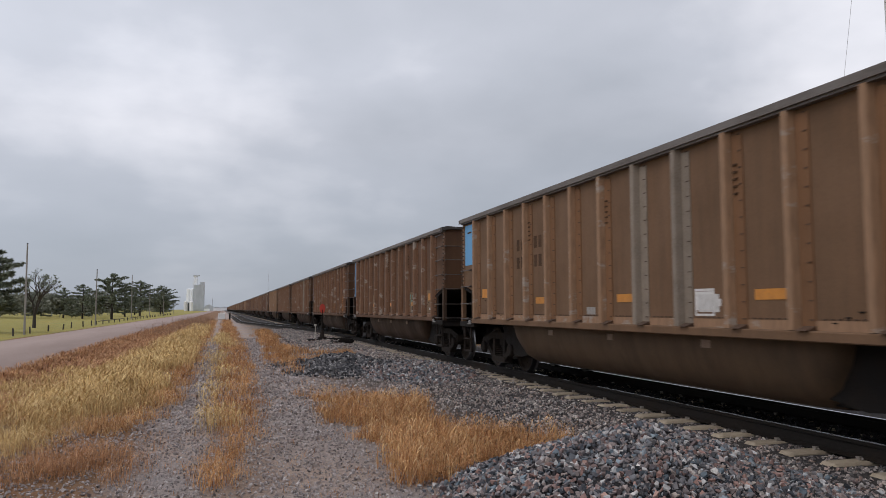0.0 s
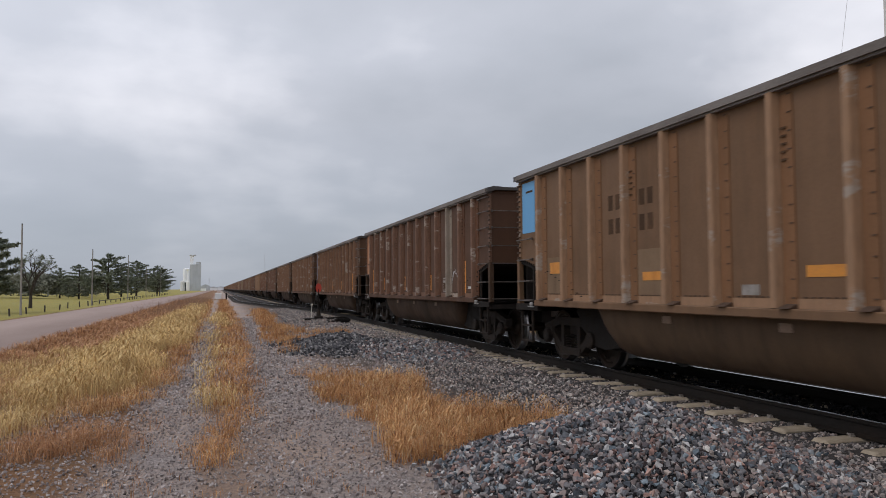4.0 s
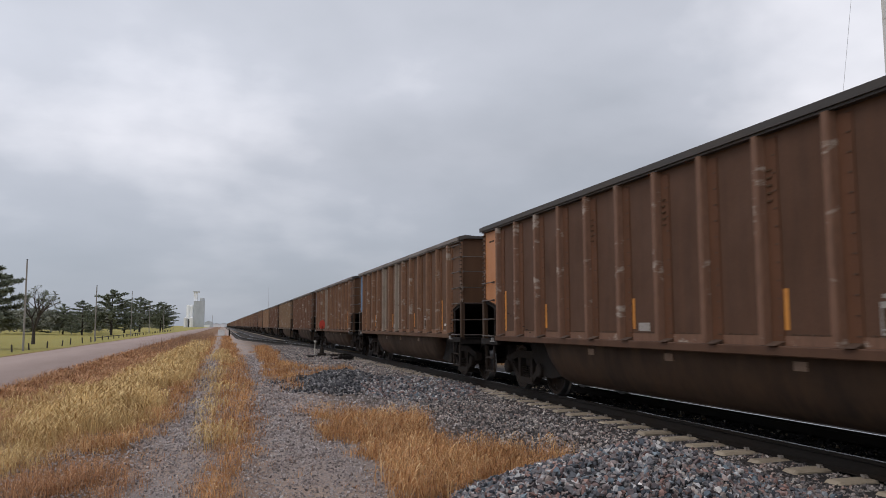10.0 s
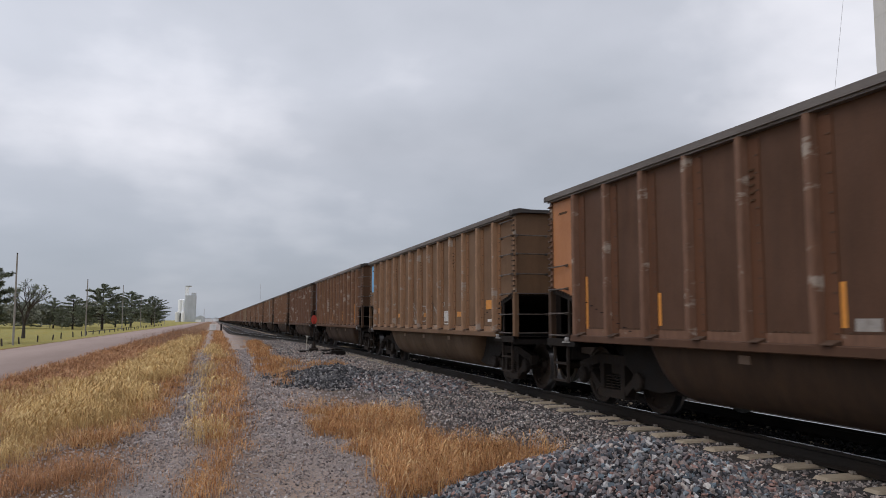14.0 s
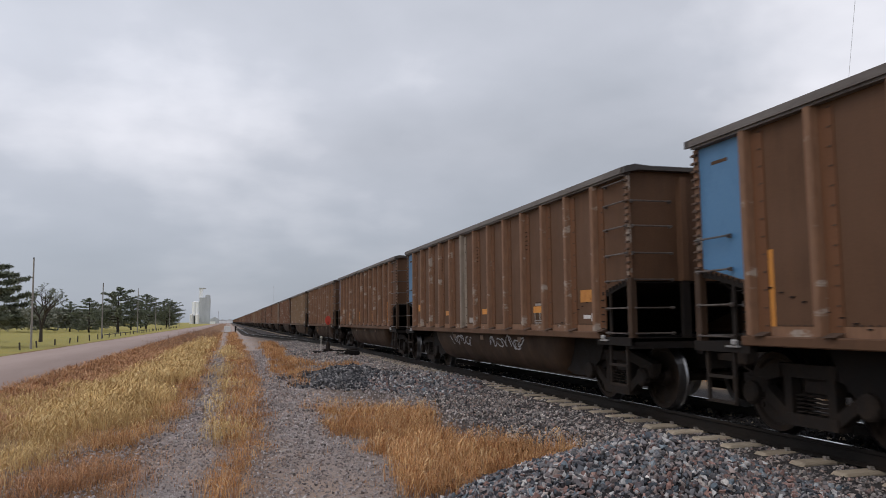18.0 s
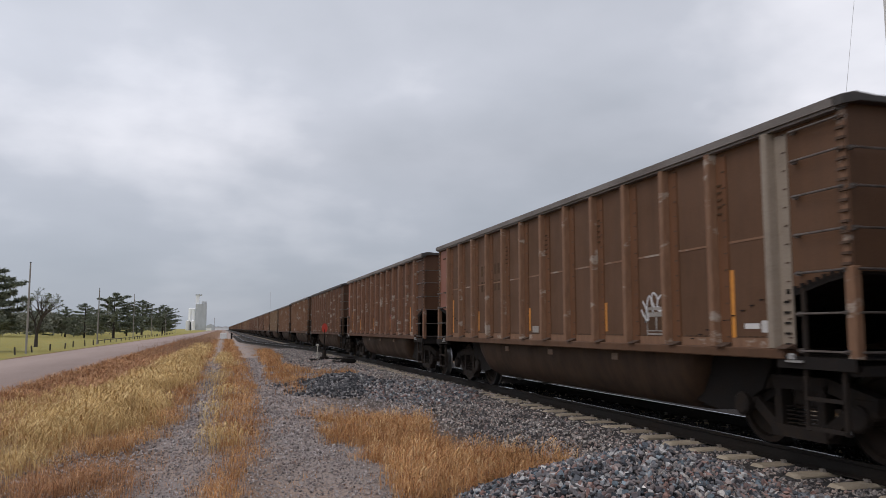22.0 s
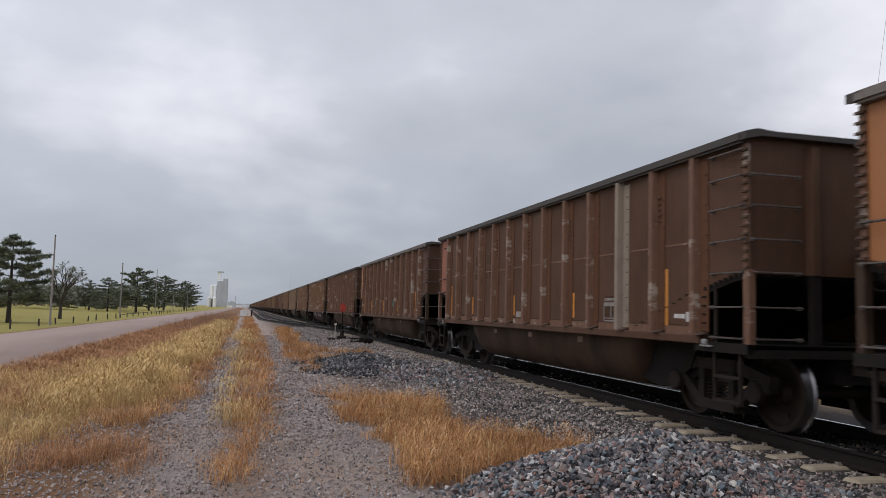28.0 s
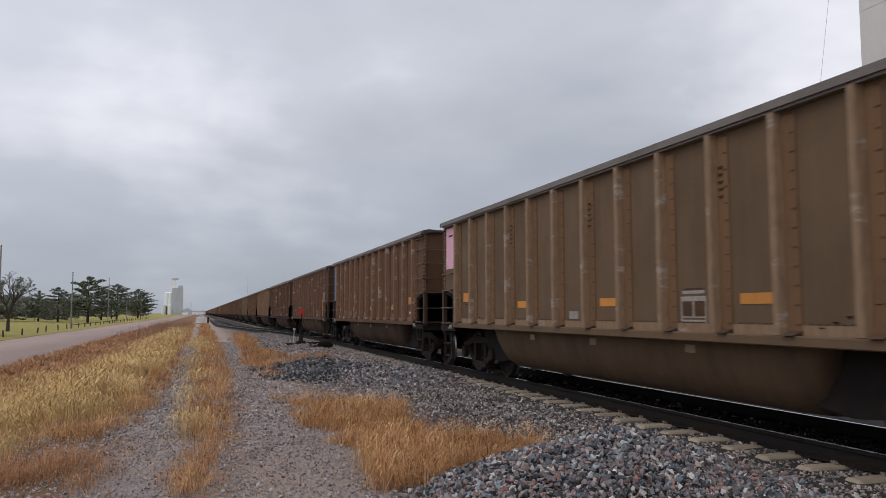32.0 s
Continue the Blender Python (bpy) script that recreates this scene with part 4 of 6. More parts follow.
WIDE_LABEL = mesh_of("label_plate", plate(-0.13, 0.13, 1.37, 1.43), WHITE)
BOARD = mesh_of("label_plate", plate(-0.30, 0.30, 2.40, 2.62), WHITE)
PATCH = mesh_of("paint_patch", plate(-0.26, 0.26, 1.49, 1.61, 0.007), ORANGE)
PATCH_BIG = mesh_of("paint_patch", plate(-0.26, 0.26, 1.64, 1.84, 0.007), ORANGE)
PRIMER = mesh_of("repaint_patch", plate(-0.36, 0.36, 1.285, 1.93, 0.003), paint("tan_primer", (0.19, 0.120, 0.070), (0.15, 0.095, 0.058), (0.25, 0.165, 0.10)))
STRIPE = mesh_of("paint_stripe", plate(-0.05, 0.05, 1.33, 1.77), ORANGE)
STRIPE_LEAD = mesh_of("paint_stripe", plate(-0.05, 0.05, 1.25, 2.05), ORANGE)
STRIPE_BIG = mesh_of("paint_stripe", plate(-0.055, 0.055, 1.20, 2.10), ORANGE)
TUB_LABEL = bmesh.new()
box(TUB_LABEL, -1.40, -1.385, -0.10, 0.10, 0.90, 1.0)
TUB_LABEL = mesh_of("label_plate", TUB_LABEL, worn("tub_label", (0.23, 0.15, 0.10), (0.2, 0.13, 0.09), (0.3, 0.2, 0.14), 0.7))
PANEL_FULL = bmesh.new()
prism(PANEL_FULL, [(6.50, 1.78), (6.8, 1.855), (7.1, 1.925), (7.352, 1.97), (7.352, 3.465), (6.50, 3.465)], "x", SKIN - 0.004, SKIN + 0.001)
PANEL_FULL = mesh_of("end_panel", PANEL_FULL, PANELS["blue"])
PANEL_SMALL = mesh_of("end_panel", plate(6.68, 7.30, 2.45, 3.43), PANELS["sky"])
PANEL_MARK = mesh_of("stencil", plate(6.78, 7.10, 3.22, 3.26, 0.008), STENCIL)
for me in (PANEL_FULL, PANEL_SMALL, PANEL_MARK):
    me.transform(Matrix.Diagonal((1, LONG, 1, 1)))

# k: paint, panel, orange marks (h: patches, v: stripes, n: none), extras
CARS = {
    -2: ("brown", "blue", "v", ""), -1: ("brown", "blue", "h", ""),
    0: ("tan", "sky", "h", "marks pale4 pale5 plate"), 1: ("brown", "blue", "h", "teal2"), 2: ("brown", "blue", "v", "marks"), 3: ("brown", "blue", "v", "marks pale3"),
    4: ("brown", "rust", "v", "marks seam"), 5: ("tan", "sky", "h", "marks teal2"), 6: ("dark", "orange", "v", "outline pale2"), 7: ("brown", "blue", "v", ""),
    8: ("brown", "blue", "h", "marks teal7 spot9"), 9: ("brown", "blue", "h", "marks"), 10: ("dark", "orange", "v", "white2 white7"), 11: ("red", "orange", "v", "marks white5"),
    12: ("tan", "sky", "h", "marks"), 13: ("dark", "orange", "v", "teal1"), 14: ("brown", "blue", "v", "slots white9 pale6 pale8"), 15: ("brown", "blue", "v", "slots pale8"),
    16: ("dark", "blue", "v", "white1 marks"), 17: ("olive", "pink", "v", "white1 marks"), 18: ("dark", "orange", "v", "white1"), 19: ("tan", "sky", "h", "band"),
    20: ("brown", "blue", "v", "marks"), 21: ("dark", "amber", "v", "marks"), 22: ("brown", "blue", "h", "outline9"), 23: ("brown", "blue", "v", "pale3 marks"),
    24: ("brown", "blue", "h", "tub pale7"), 25: ("brown", "blue", "v", "teal8"), 26: ("brown", "blue", "v", "tubtan"), 27: ("olive", "pink", "v", "marks plate0"),
    28: ("red", "rust", "v", "seam marks"), 29: ("brown", "rust", "v", "white2 pale0 marks seam"), 30: ("red", "rust", "v", "seam marks red3"), 31: ("dark", "orange", "v", "marks"),
    32: ("brown", "blue", "v", "marks"), 33: ("brown", "blue", "h", "boards white1 white4 white5"), 34: ("olive", "sky", "h", "marks"), 35: ("brown", "blue", "v", ""),
    36: ("dark", "orange", "v", "marks"), 37: ("dark", "rust", "v", "pale2 seam marks"), 38: ("dark", "orange", "v", "teal4 teal8 marks"), 39: ("dark", "orange", "v", "marks"),
    40: ("brown", "blue", "h", "slots spot1 tub"), 41: ("brown", "orange", "v", ""), 42: ("olive", "pink", "h", ""), 43: ("brown", "blue", "h", ""), 44: ("dark", "orange", "v", ""),
    45: ("tan", "sky", "h", ""),
}
TONE = {"tan": "dusty tan", "brown": "grimy brown", "dark": "dark brown", "red": "rusty red-brown", "olive": "dusty olive-tan"}
HUE = {"sky": "light blue", "blue": "blue", "orange": "orange", "rust": "rust-red", "pink": "pink", "amber": "amber yellow"}
TRAIN = []


def dress(car, k):
    """Paints one car and puts its markings on the side that faces the road."""
    paint_name, panel, marks, extra = CARS[k]
    body, ribm = PAINTS[paint_name]
    words = extra.split()
    rib_no = 0
    for ob in list(car.children_recursive):
        kind = kind_of(ob)
        if kind in ("side_sheet", "side_sill", "end_sheet", "end_post"):
            repaint(ob, body)
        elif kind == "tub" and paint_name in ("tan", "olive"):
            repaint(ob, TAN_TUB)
        elif kind == "corner_post":
            repaint(ob, ribm if panel == "rust" else body if paint_name == "tan" else TUB_PAINT)
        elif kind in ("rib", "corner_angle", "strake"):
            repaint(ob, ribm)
            if kind == "rib":
                repaint(ob, FLANGES[paint_name], 1)
                if rib_no < 13 and "pale%d" % rib_no in words:
                    repaint(ob, PALE_RIB)
                    repaint(ob, PALE_RIB, 1)
                    ob["label"] = "pale replaced rib"
                rib_no += 1
        elif kind == "top_chord" and paint_name in ("red", "dark"):
            repaint(ob, CHORD_DARK if k % 2 else CHORD)

    def put(me, y=0.0, label="", z=0.0):
        ob = part(me.name.split(".")[0], me, None, car, label)
        ob.location = (0, y, z)
        return ob

    small = panel in ("sky", "pink")
    p = put(PANEL_SMALL if small else PANEL_FULL, 0, HUE[panel] + " painted end panel")
    repaint(p, PANELS[panel])
    put(PANEL_MARK)
    if marks == "h":
        for i, me in ((0, PATCH_BIG), (2, PATCH), (5, PATCH), (8, PATCH), (11, PATCH_BIG)):
            put(me, bay(i) - 0.08, "orange paint patch")
            if k in (1, 5, 22, 33) and i != 5:
                put(PRIMER, bay(i) - 0.02, "dusty tan repainted square")
    elif marks == "v":
        put(STRIPE_LEAD, RIBS[1] - 0.29, "orange paint stripe")
        for i, me in ((4, STRIPE), (7, STRIPE), (10, STRIPE), (12, STRIPE_BIG)):
            put(me, RIBS[i] - 0.29, "orange paint stripe")
    put(DATA_BOX if paint_name == "tan" else FRAME_BOX, RIBS[3] + 0.35 if paint_name == "tan" else RIBS[3] + 0.24 if small else RIBS[2] + 0.12, "white stencilled data box")
    put(SMALL_LABEL, bay(6))
    put(TINY_LABEL, RIBS[0] + 0.17)
    put(WIDE_LABEL, RIBS[0] + 0.42)
    for y in (-2.4, 0.1, 2.4):
        put(TUB_LABEL, y)
    for i in ((3, 6, 9) if marks == "h" else (1, 4, 6, 8)):
        tagged(put(SLOTS if "slots" in words else TICKS, RIBS[i] + (0.55 if "slots" in words else 0)), kind="stuff")
    for w in words:
        n = int("".join(c for c in w if c.isdigit()) or 0)
        if w == "marks":
            for y in (-0.62, -0.40, 0.28, 0.50):
                for z in (0.0, 0.36):
                    put(BARS, RIBS[9] + y, "faded dark stencil bar", z)
        elif w.startswith("spot"):
            put(SPOT, bay(n), "dark oval spot")
        elif w == "boards":
            put(BOARD, bay(9), "white lettered board, kept blank")
            put(BOARD, bay(8), "white lettered board, kept blank")
        elif w.startswith(("teal", "white", "red")):
            mat = TEAL if w[0] == "t" else SPRAY if w[0] == "w" else RED_SPRAY
            h = 0.75 if (k, n) in ((10, 2), (33, 1), (33, 5), (11, 5)) else 0.38
            part("graffiti", scribble(k * 10 + n, RIBS[n] + 0.12, 1.35 if h > 0.5 else 1.5, 0.62, h, 5 if h > 0.5 else 4, 0.028 if h > 0.5 else 0.03), mat, car, "unreadable sprayed loops")
        elif w.startswith("outline"):
            part("graffiti", scribble(k, RIBS[n or 1] + 0.1, 1.4, 0.65, 0.5, 2, 0.025), SPRAY, car, "thin white sprayed outline")
        elif w == "band":
            part("graffiti", scribble(k, RIBS[4] - 0.3, 1.3, 4.0, 0.6, 9, 0.03), DULL_WHITE, car, "long white sprayed band of loops")
        elif w == "tub":
            part("graffiti", scribble(k, -2.6, 0.72, 2.1, 0.32, 8, 0.03, True), SPRAY, car, "white sprayed loops on the tub")
            part("graffiti", scribble(k + 7, 0.9, 0.72, 1.9, 0.32, 8, 0.03, True), SPRAY, car, "white sprayed loops on the tub")
        elif w == "tubtan":
            part("graffiti", scribble(k, 2.2, 0.66, 1.2, 0.38, 4, 0.03, True), YELLOW, car, "tan sprayed loops on the tub")
        elif w == "seam":
            bm = bmesh.new()
            for i in range(12):
                box(bm, SKIN - 0.006, SKIN + 0.001, RIBS[i] + 0.09, RIBS[i + 1] - 0.205, 2.36, 2.385)
            part("seam", bm, ribm, car, "riveted seam between plates")
        elif w.startswith("plate"):
            put(BOARD, bay(n) if n else bay(3), "pale patch plate", -1.05).scale = (1, 0.7, 1)
    tagged(car, "%s ribbed coal gondola with a %s end panel" % (TONE[paint_name], HUE[panel]))


def make_train():
    for k in range(-1, 45):
        car = copy_thing(CAR, pose(TRACK, FAR_END - HALF + k * PITCH, RAIL))
        car.scale.z = 1.022 if 20 <= k <= 32 else 1.004     # two builds of car, one a little taller
        dress(car, k)
        TRAIN.append((k, car))
    rnd = random.Random(4)
    for k in range(45, 122):
        car = copy_thing(FAR_CAR, pose(TRACK, FAR_END - HALF + k * PITCH, RAIL))
        body, ribm = PAINTS[rnd.choice(("brown", "dark", "tan", "red", "brown", "olive"))]
        for ob in car.children_recursive:
            if kind_of(ob) in ("side_sheet", "side_sill", "end_sheet"):
                repaint(ob, body)
            elif kind_of(ob) == "ribs":
                repaint(ob, ribm)
        TRAIN.append((k, car))
    for proto in (CAR, FAR_CAR):
        for o in (proto, *proto.children_recursive):
            bpy.data.objects.remove(o)


make_train()

# ---- trackside ----


def make_turnout_box():
    """The switch stand beside the points, with its target, lever and head block ties."""
    red = worn("target_red", (0.50, 0.045, 0.025), (0.42, 0.05, 0.03), (0.55, 0.08, 0.05), 0.5)
    pale = worn("pale_lever", (0.45, 0.42, 0.36), (0.3, 0.26, 0.22), (0.5, 0.48, 0.44), 0.6)
    st = thing("switch_stand", pose(4.99, 40.2, 0.12), "switch stand with a red target beside the points", "switch stand")
    bm = bmesh.new()
    for y in (-0.28, 0.28):
        soft_box(bm, -0.75, 1.5, y - 0.12, y + 0.12, -0.10, 0.04, 0.015)
    part("head_block", bm, BLACK_STEEL, st, "dark timber head block")
    bm = bmesh.new()
    soft_box(bm, -0.22, 0.22, -0.2, 0.2, 0.04, 0.16, 0.03)
    turned(bm, [(0.16, 0.12), (0.42, 0.09), (0.5, 0.06)], (0, 0, 0), "z", 12)
    part("stand_body", bm, TRUCK_STEEL, st)
    bm = bmesh.new()
    rod(bm, (0, 0, 0.45), (0, 0, 1.55), 0.024, 8)
    part("mast", bm, BLACK_STEEL, st)
    bm = bmesh.new()
    prism(bm, [(0.15 * math.cos(a), 1.62 + 0.24 * math.sin(a)) for a in [i * math.pi / 8 for i in range(16)]], "y", -0.012, 0.012)
    part("target", bm, red, st, "red oval target")
    bm = bmesh.new()
    rod(bm, (-0.38, -0.05, 0.08), (-0.36, -0.12, 0.72), 0.022, 6)
    soft_box(bm, -0.42, -0.30, -0.17, -0.07, 0.70, 0.80, 0.02)
    part("lever", bm, pale, st, "pale hand lever")
    bm = bmesh.new()
    rod(bm, (0.2, 0, 0.05), (1.6, 0, 0.08), 0.025, 6)
    part("connecting_rod", bm, BLACK_STEEL, st)
    mo = thing("junction_box", pose(5.55, 35.8, 0.12), "low black junction box on the ballast", "junction box")
    bm = bmesh.new()
    soft_box(bm, -0.35, 0.35, -0.25, 0.25, 0, 0.2, 0.05, 2)
    part("case", bm, BLACK_STEEL, mo)
    bm = bmesh.new()
    rod(bm, (-0.2, 0, 0.2), (-0.2, 0, 0.27), 0.05, 8)
    part("cap", bm, TRUCK_STEEL, mo)
    bm = bmesh.new()
    pts = [Vector((-0.35, 0, 0.06)), Vector((-0.6, 0.3, 0.05)), Vector((-0.55, 1.2, 0.06)), Vector((-0.3, 2.2, 0.05))]
    for a, b in zip(pts, pts[1:]):
        rod(bm, a, b, 0.03, 6)
    part("cable", bm, BLACK_STEEL, mo)


make_turnout_box()
WHITE_PAINT = worn("white_metal", (0.78, 0.78, 0.78), (0.70, 0.70, 0.69), (0.82, 0.82, 0.82), 0.5, 0, 1.5, 30, 0.05)
DARK_GLASS = worn("dark_opening", (0.04, 0.045, 0.05), (0.03, 0.03, 0.035), (0.05, 0.05, 0.06), 0.3)


def make_relay_cabinet():
    c = thing("relay_cabinet", pose(-0.1, 127.0, 0.0), "white trackside relay cabinet on a concrete pad", "cabinet")
    bm = bmesh.new()
    soft_box(bm, -0.5, 0.5, -0.35, 0.35, 0.12, 0.95, 0.03)
    part("case", bm, WHITE_PAINT, c)
    bm = bmesh.new()
    box(bm, -0.6, 0.6, -0.45, 0.45, -0.08, 0.12)
    part("pad", bm, CONCRETE_TIE, c)
    bm = bmesh.new()
    prism(bm, [(-0.55, 0.95), (0.55, 0.95), (0.48, 1.03), (-0.48, 1.03)], "y", -0.4, 0.4)
    part("roof", bm, WHITE_PAINT, c)
    bm = bmesh.new()
    box(bm, -0.44, 0.44, -0.365, -0.35, 0.2, 0.9)
    part("door", bm, WHITE_PAINT, c)
    p = thing("marker_post", pose(1.1, 121.0, 0.0), "short black marker post by the siding", "post")
    bm = bmesh.new()
    soft_box(bm, -0.12, 0.12, -0.1, 0.1, -0.1, 1.1, 0.03)
    part("post", bm, BLACK_STEEL, p)


make_relay_cabinet()

# ---- the far side of the road ----
POLE_WOOD = worn("weathered_pole", (0.25, 0.23, 0.21), (0.18, 0.165, 0.15), (0.31, 0.29, 0.27), 0.9, 0, 2, 30, 0.4, (6, 6, 0.4))
POST_WOOD = worn("dark_post", (0.055, 0.045, 0.038), (0.08, 0.065, 0.05), (0.035, 0.03, 0.028), 0.9, 0, 4, 40, 0.4, (5, 5, 0.6))


def make_poles():
    for x, y, h, lean in ((-12.65, 57.0, 6.1, -0.4), (-12.82, 88.0, 5.9, 0.4), (-14.6, 138.0, 7.4, 0), (-15.6, 183.0, 7.0, 0.3), (-17.0, 246.0, 6.8, 0), (-19.0, 330.0, 7.2, 0.2)):
        p = thing("utility_pole", pose(x, y, 0.0, 0, 0.35 * lean), "bare weathered wooden pole at the lawn's edge", "pole", "poles along the road")
        bm = bmesh.new()
        turned(bm, [(-0.3, 0.075), (h * 0.5, 0.060), (h - 0.03, 0.047), (h, 0.038)], (0, 0, 0), "z", 10)
        part("shaft", bm, POLE_WOOD, p)
        bm = bmesh.new()
        turned(bm, [(h, 0.06), (h + 0.05, 0.045), (h + 0.07, 0.015)], (0, 0, 0), "z", 8)
        part("cap", bm, BLACK_STEEL, p)


make_poles()


def make_fence():
    rnd = random.Random(11)
    bm = bmesh.new()
    turned(bm, [(-0.2, 0.065), (0.60, 0.06), (0.66, 0.04)], (0, 0, 0), "z", 8)
    me = mesh_of("post", bm, POST_WOOD)
    y = 38.0
    while y < 250:
        ob = new("fence_post", me)
        ob.matrix_basis = pose(-12.75 - 0.012 * max(0, y - 60) + rnd.uniform(-0.15, 0.15), y, 0.0, rnd.uniform(-4, 4), rnd.uniform(-5, 5), rnd.uniform(0, 90)) @ Matrix.Diagonal((0.9, 0.9, rnd.uniform(0.7, 0.95), 1))
        tagged(ob, "short dark wooden post along the lawn", "fence post", "posts along the lawn")
        y += 5.4 + rnd.uniform(-0.3, 0.3)
    for y0, y1 in ((92.0, 118.0), (122.0, 150.0)):
        rail = thing("fence_rail", Matrix(), "low dark rail between the lawn's posts", "fence rail", "rails along the lawn")
        bm = bmesh.new()
        at = [(-12.75 - 0.012 * (y - 60), y, 0.42) for y in np.linspace(y0, y1, 6)]
        for a, b in zip(at, at[1:]):
            rod(bm, a, b, 0.045, 6)
        part("bar", bm, POST_WOOD, rail)


make_fence()


def needles_material(name, c):
    return island(name, [tuple(v * 0.55 for v in c), c, tuple(v * 1.5 for v in c), tuple(v * 0.8 for v in c)], 0.8)


PINE = needles_material("pine_needles", (0.160, 0.178, 0.128))
BARK = worn("bark", (0.050, 0.040, 0.034), (0.075, 0.06, 0.05), (0.03, 0.026, 0.022), 0.95, 0, 5, 30, 0.6, (4, 4, 0.8))
TWIG = worn("twigs", (0.11, 0.085, 0.075), (0.14, 0.105, 0.09), (0.08, 0.065, 0.06), 0.95, 0, 5, 30, 0.2)


def tufts(rng, centres, sizes, n, flat=0.6):
    """Tufts of thin three-cornered leaves about each centre, as arrays."""
    c = np.repeat(np.asarray(centres), n, axis=0)
    s = np.repeat(np.asarray(sizes), n)[:, None]
    d = rng.normal(size=(len(c), 3))
    d[:, 2] *= flat
    d /= np.linalg.norm(d, axis=1)[:, None]
    e = rng.normal(size=(len(c), 3))
    e -= (e * d).sum(1)[:, None] * d
    e /= np.linalg.norm(e, axis=1)[:, None]
    base = c + d * s * rng.uniform(0.0, 0.5, (len(c), 1))
    tip = base + d * s * rng.uniform(0.6, 1.1, (len(c), 1))
    w = e * s * rng.uniform(0.10, 0.22, (len(c), 1))
    v = np.stack([base + w, base - w, tip], 1).reshape(-1, 3)
    return v, np.arange(len(v)).reshape(-1, 3)


def make_pine(x, y, h, r, seed, bare=0.2, dens=1.0):
    rng = np.random.default_rng(seed)
    t = thing("pine_tree", pose(x, y, 0.0, 0, 0, rng.uniform(0, 360)), "dark green pine with a bare lower trunk on the lawn", "tree", "pines on the lawn")
    bm = bmesh.new()
    turned(bm, [(-0.2, 0.030 * h), (0.25 * h, 0.022 * h), (0.7 * h, 0.012 * h), (0.97 * h, 0.004 * h)], (0, 0, 0), "z", 9)
    cs, ss = [], []
    lv = max(9, int(h * (1.5 if y < 100 else 1.8)))
    for i in range(lv):
        f = i / (lv - 1)
        z = h * (bare + (0.97 - bare) * f)
        rr = r * (1 - f ** 2.1) ** 0.8 * (0.80 + 0.20 * min(1.0, f * 3.2 + 0.25)) + 0.12
        nb = int((8 if y < 100 else 10) - 3 * f)
        a0 = rng.uniform(0, 6.3)
        for j in range(nb):
            if rng.uniform() < (0.04 if y < 100 else 0.16):
                continue
            a = a0 + 2 * math.pi * j / nb + rng.uniform(-0.45, 0.45)
            ln = rr * (rng.uniform(0.65, 1.15) if y < 100 else rng.uniform(0.45, 1.28))
            rise = ln * (rng.uniform(-0.10, 0.20) + 0.28 * f)
            end = Vector((math.cos(a) * ln, math.sin(a) * ln, z + rise))
            rod(bm, (0, 0, z), end * 0.92 + Vector((0, 0, 0.08 * z)), max(0.012, 0.006 * h * (1 - f)), 4, 0.008)
            k = max(3, int(ln / 0.19 * dens))
            for q in range(k):
                u = 0.36 + 0.64 * (q + rng.uniform(0, 0.8)) / k
                cs.append((end.x * u + rng.normal() * 0.1, end.y * u + rng.normal() * 0.1, z + rise * u ** 1.3 + rng.normal() * 0.045))
                ss.append((rng.uniform(0.19, 0.34) if y < 100 else rng.uniform(0.15, 0.29)) * (h / 6.5) ** 0.5)
    cs.append((0, 0, h * 0.96))
    ss.append(0.35)
    part("trunk", bm, BARK, t)
    v, f = tufts(rng, cs, ss, 34 if y < 100 else 26, 0.45)
    part("crown", quads_mesh("crown", v, f, PINE), None, t)
    return t


def make_bare_tree(x, y, h, seed, label, mat, spread=0.55, depth=5, name="bare_tree", tufted=0.0, thick=0.022):
    rnd = random.Random(seed)
    t = thing(name, pose(x, y, 0.0), label, "tree", "leafless trees")
    trunk, twigs = bmesh.new(), bmesh.new()

    def grow(p, d, ln, r, lev):
        q = p + d * ln
        rod(trunk if lev < 2 else twigs, p, q, r, 6 if lev < 2 else 4 if lev < 4 else 3, r * 0.62)
        if lev >= depth:
            tips.append(q[:])
            return
        for i in range(3 if lev < 3 else 2):
            n = (d + Vector((rnd.uniform(-1, 1), rnd.uniform(-1, 1), rnd.uniform(-0.15, 0.6))) * spread).normalized()
            grow(p + d * ln * rnd.uniform(0.65, 1.0), n, ln * rnd.uniform(0.62, 0.85), r * 0.62, lev + 1)

    tips = []
    grow(Vector((0, 0, -0.15)), Vector((rnd.uniform(-0.05, 0.05), 0, 1)).normalized(), h * 0.30, h * thick, 0)
    part("trunk", trunk, mat[0], t)
    part("crown", twigs, mat[1], t)
    if tufted:
        rng = np.random.default_rng(seed)
        pick = [p for p in tips if rng.uniform() < tufted]
        v, f = tufts(rng, pick, rng.uniform(0.10, 0.2, len(pick)), 9)
        part("needles", quads_mesh("needles", v, f, PINE), None, t, "sparse dark needle tufts")
    return t


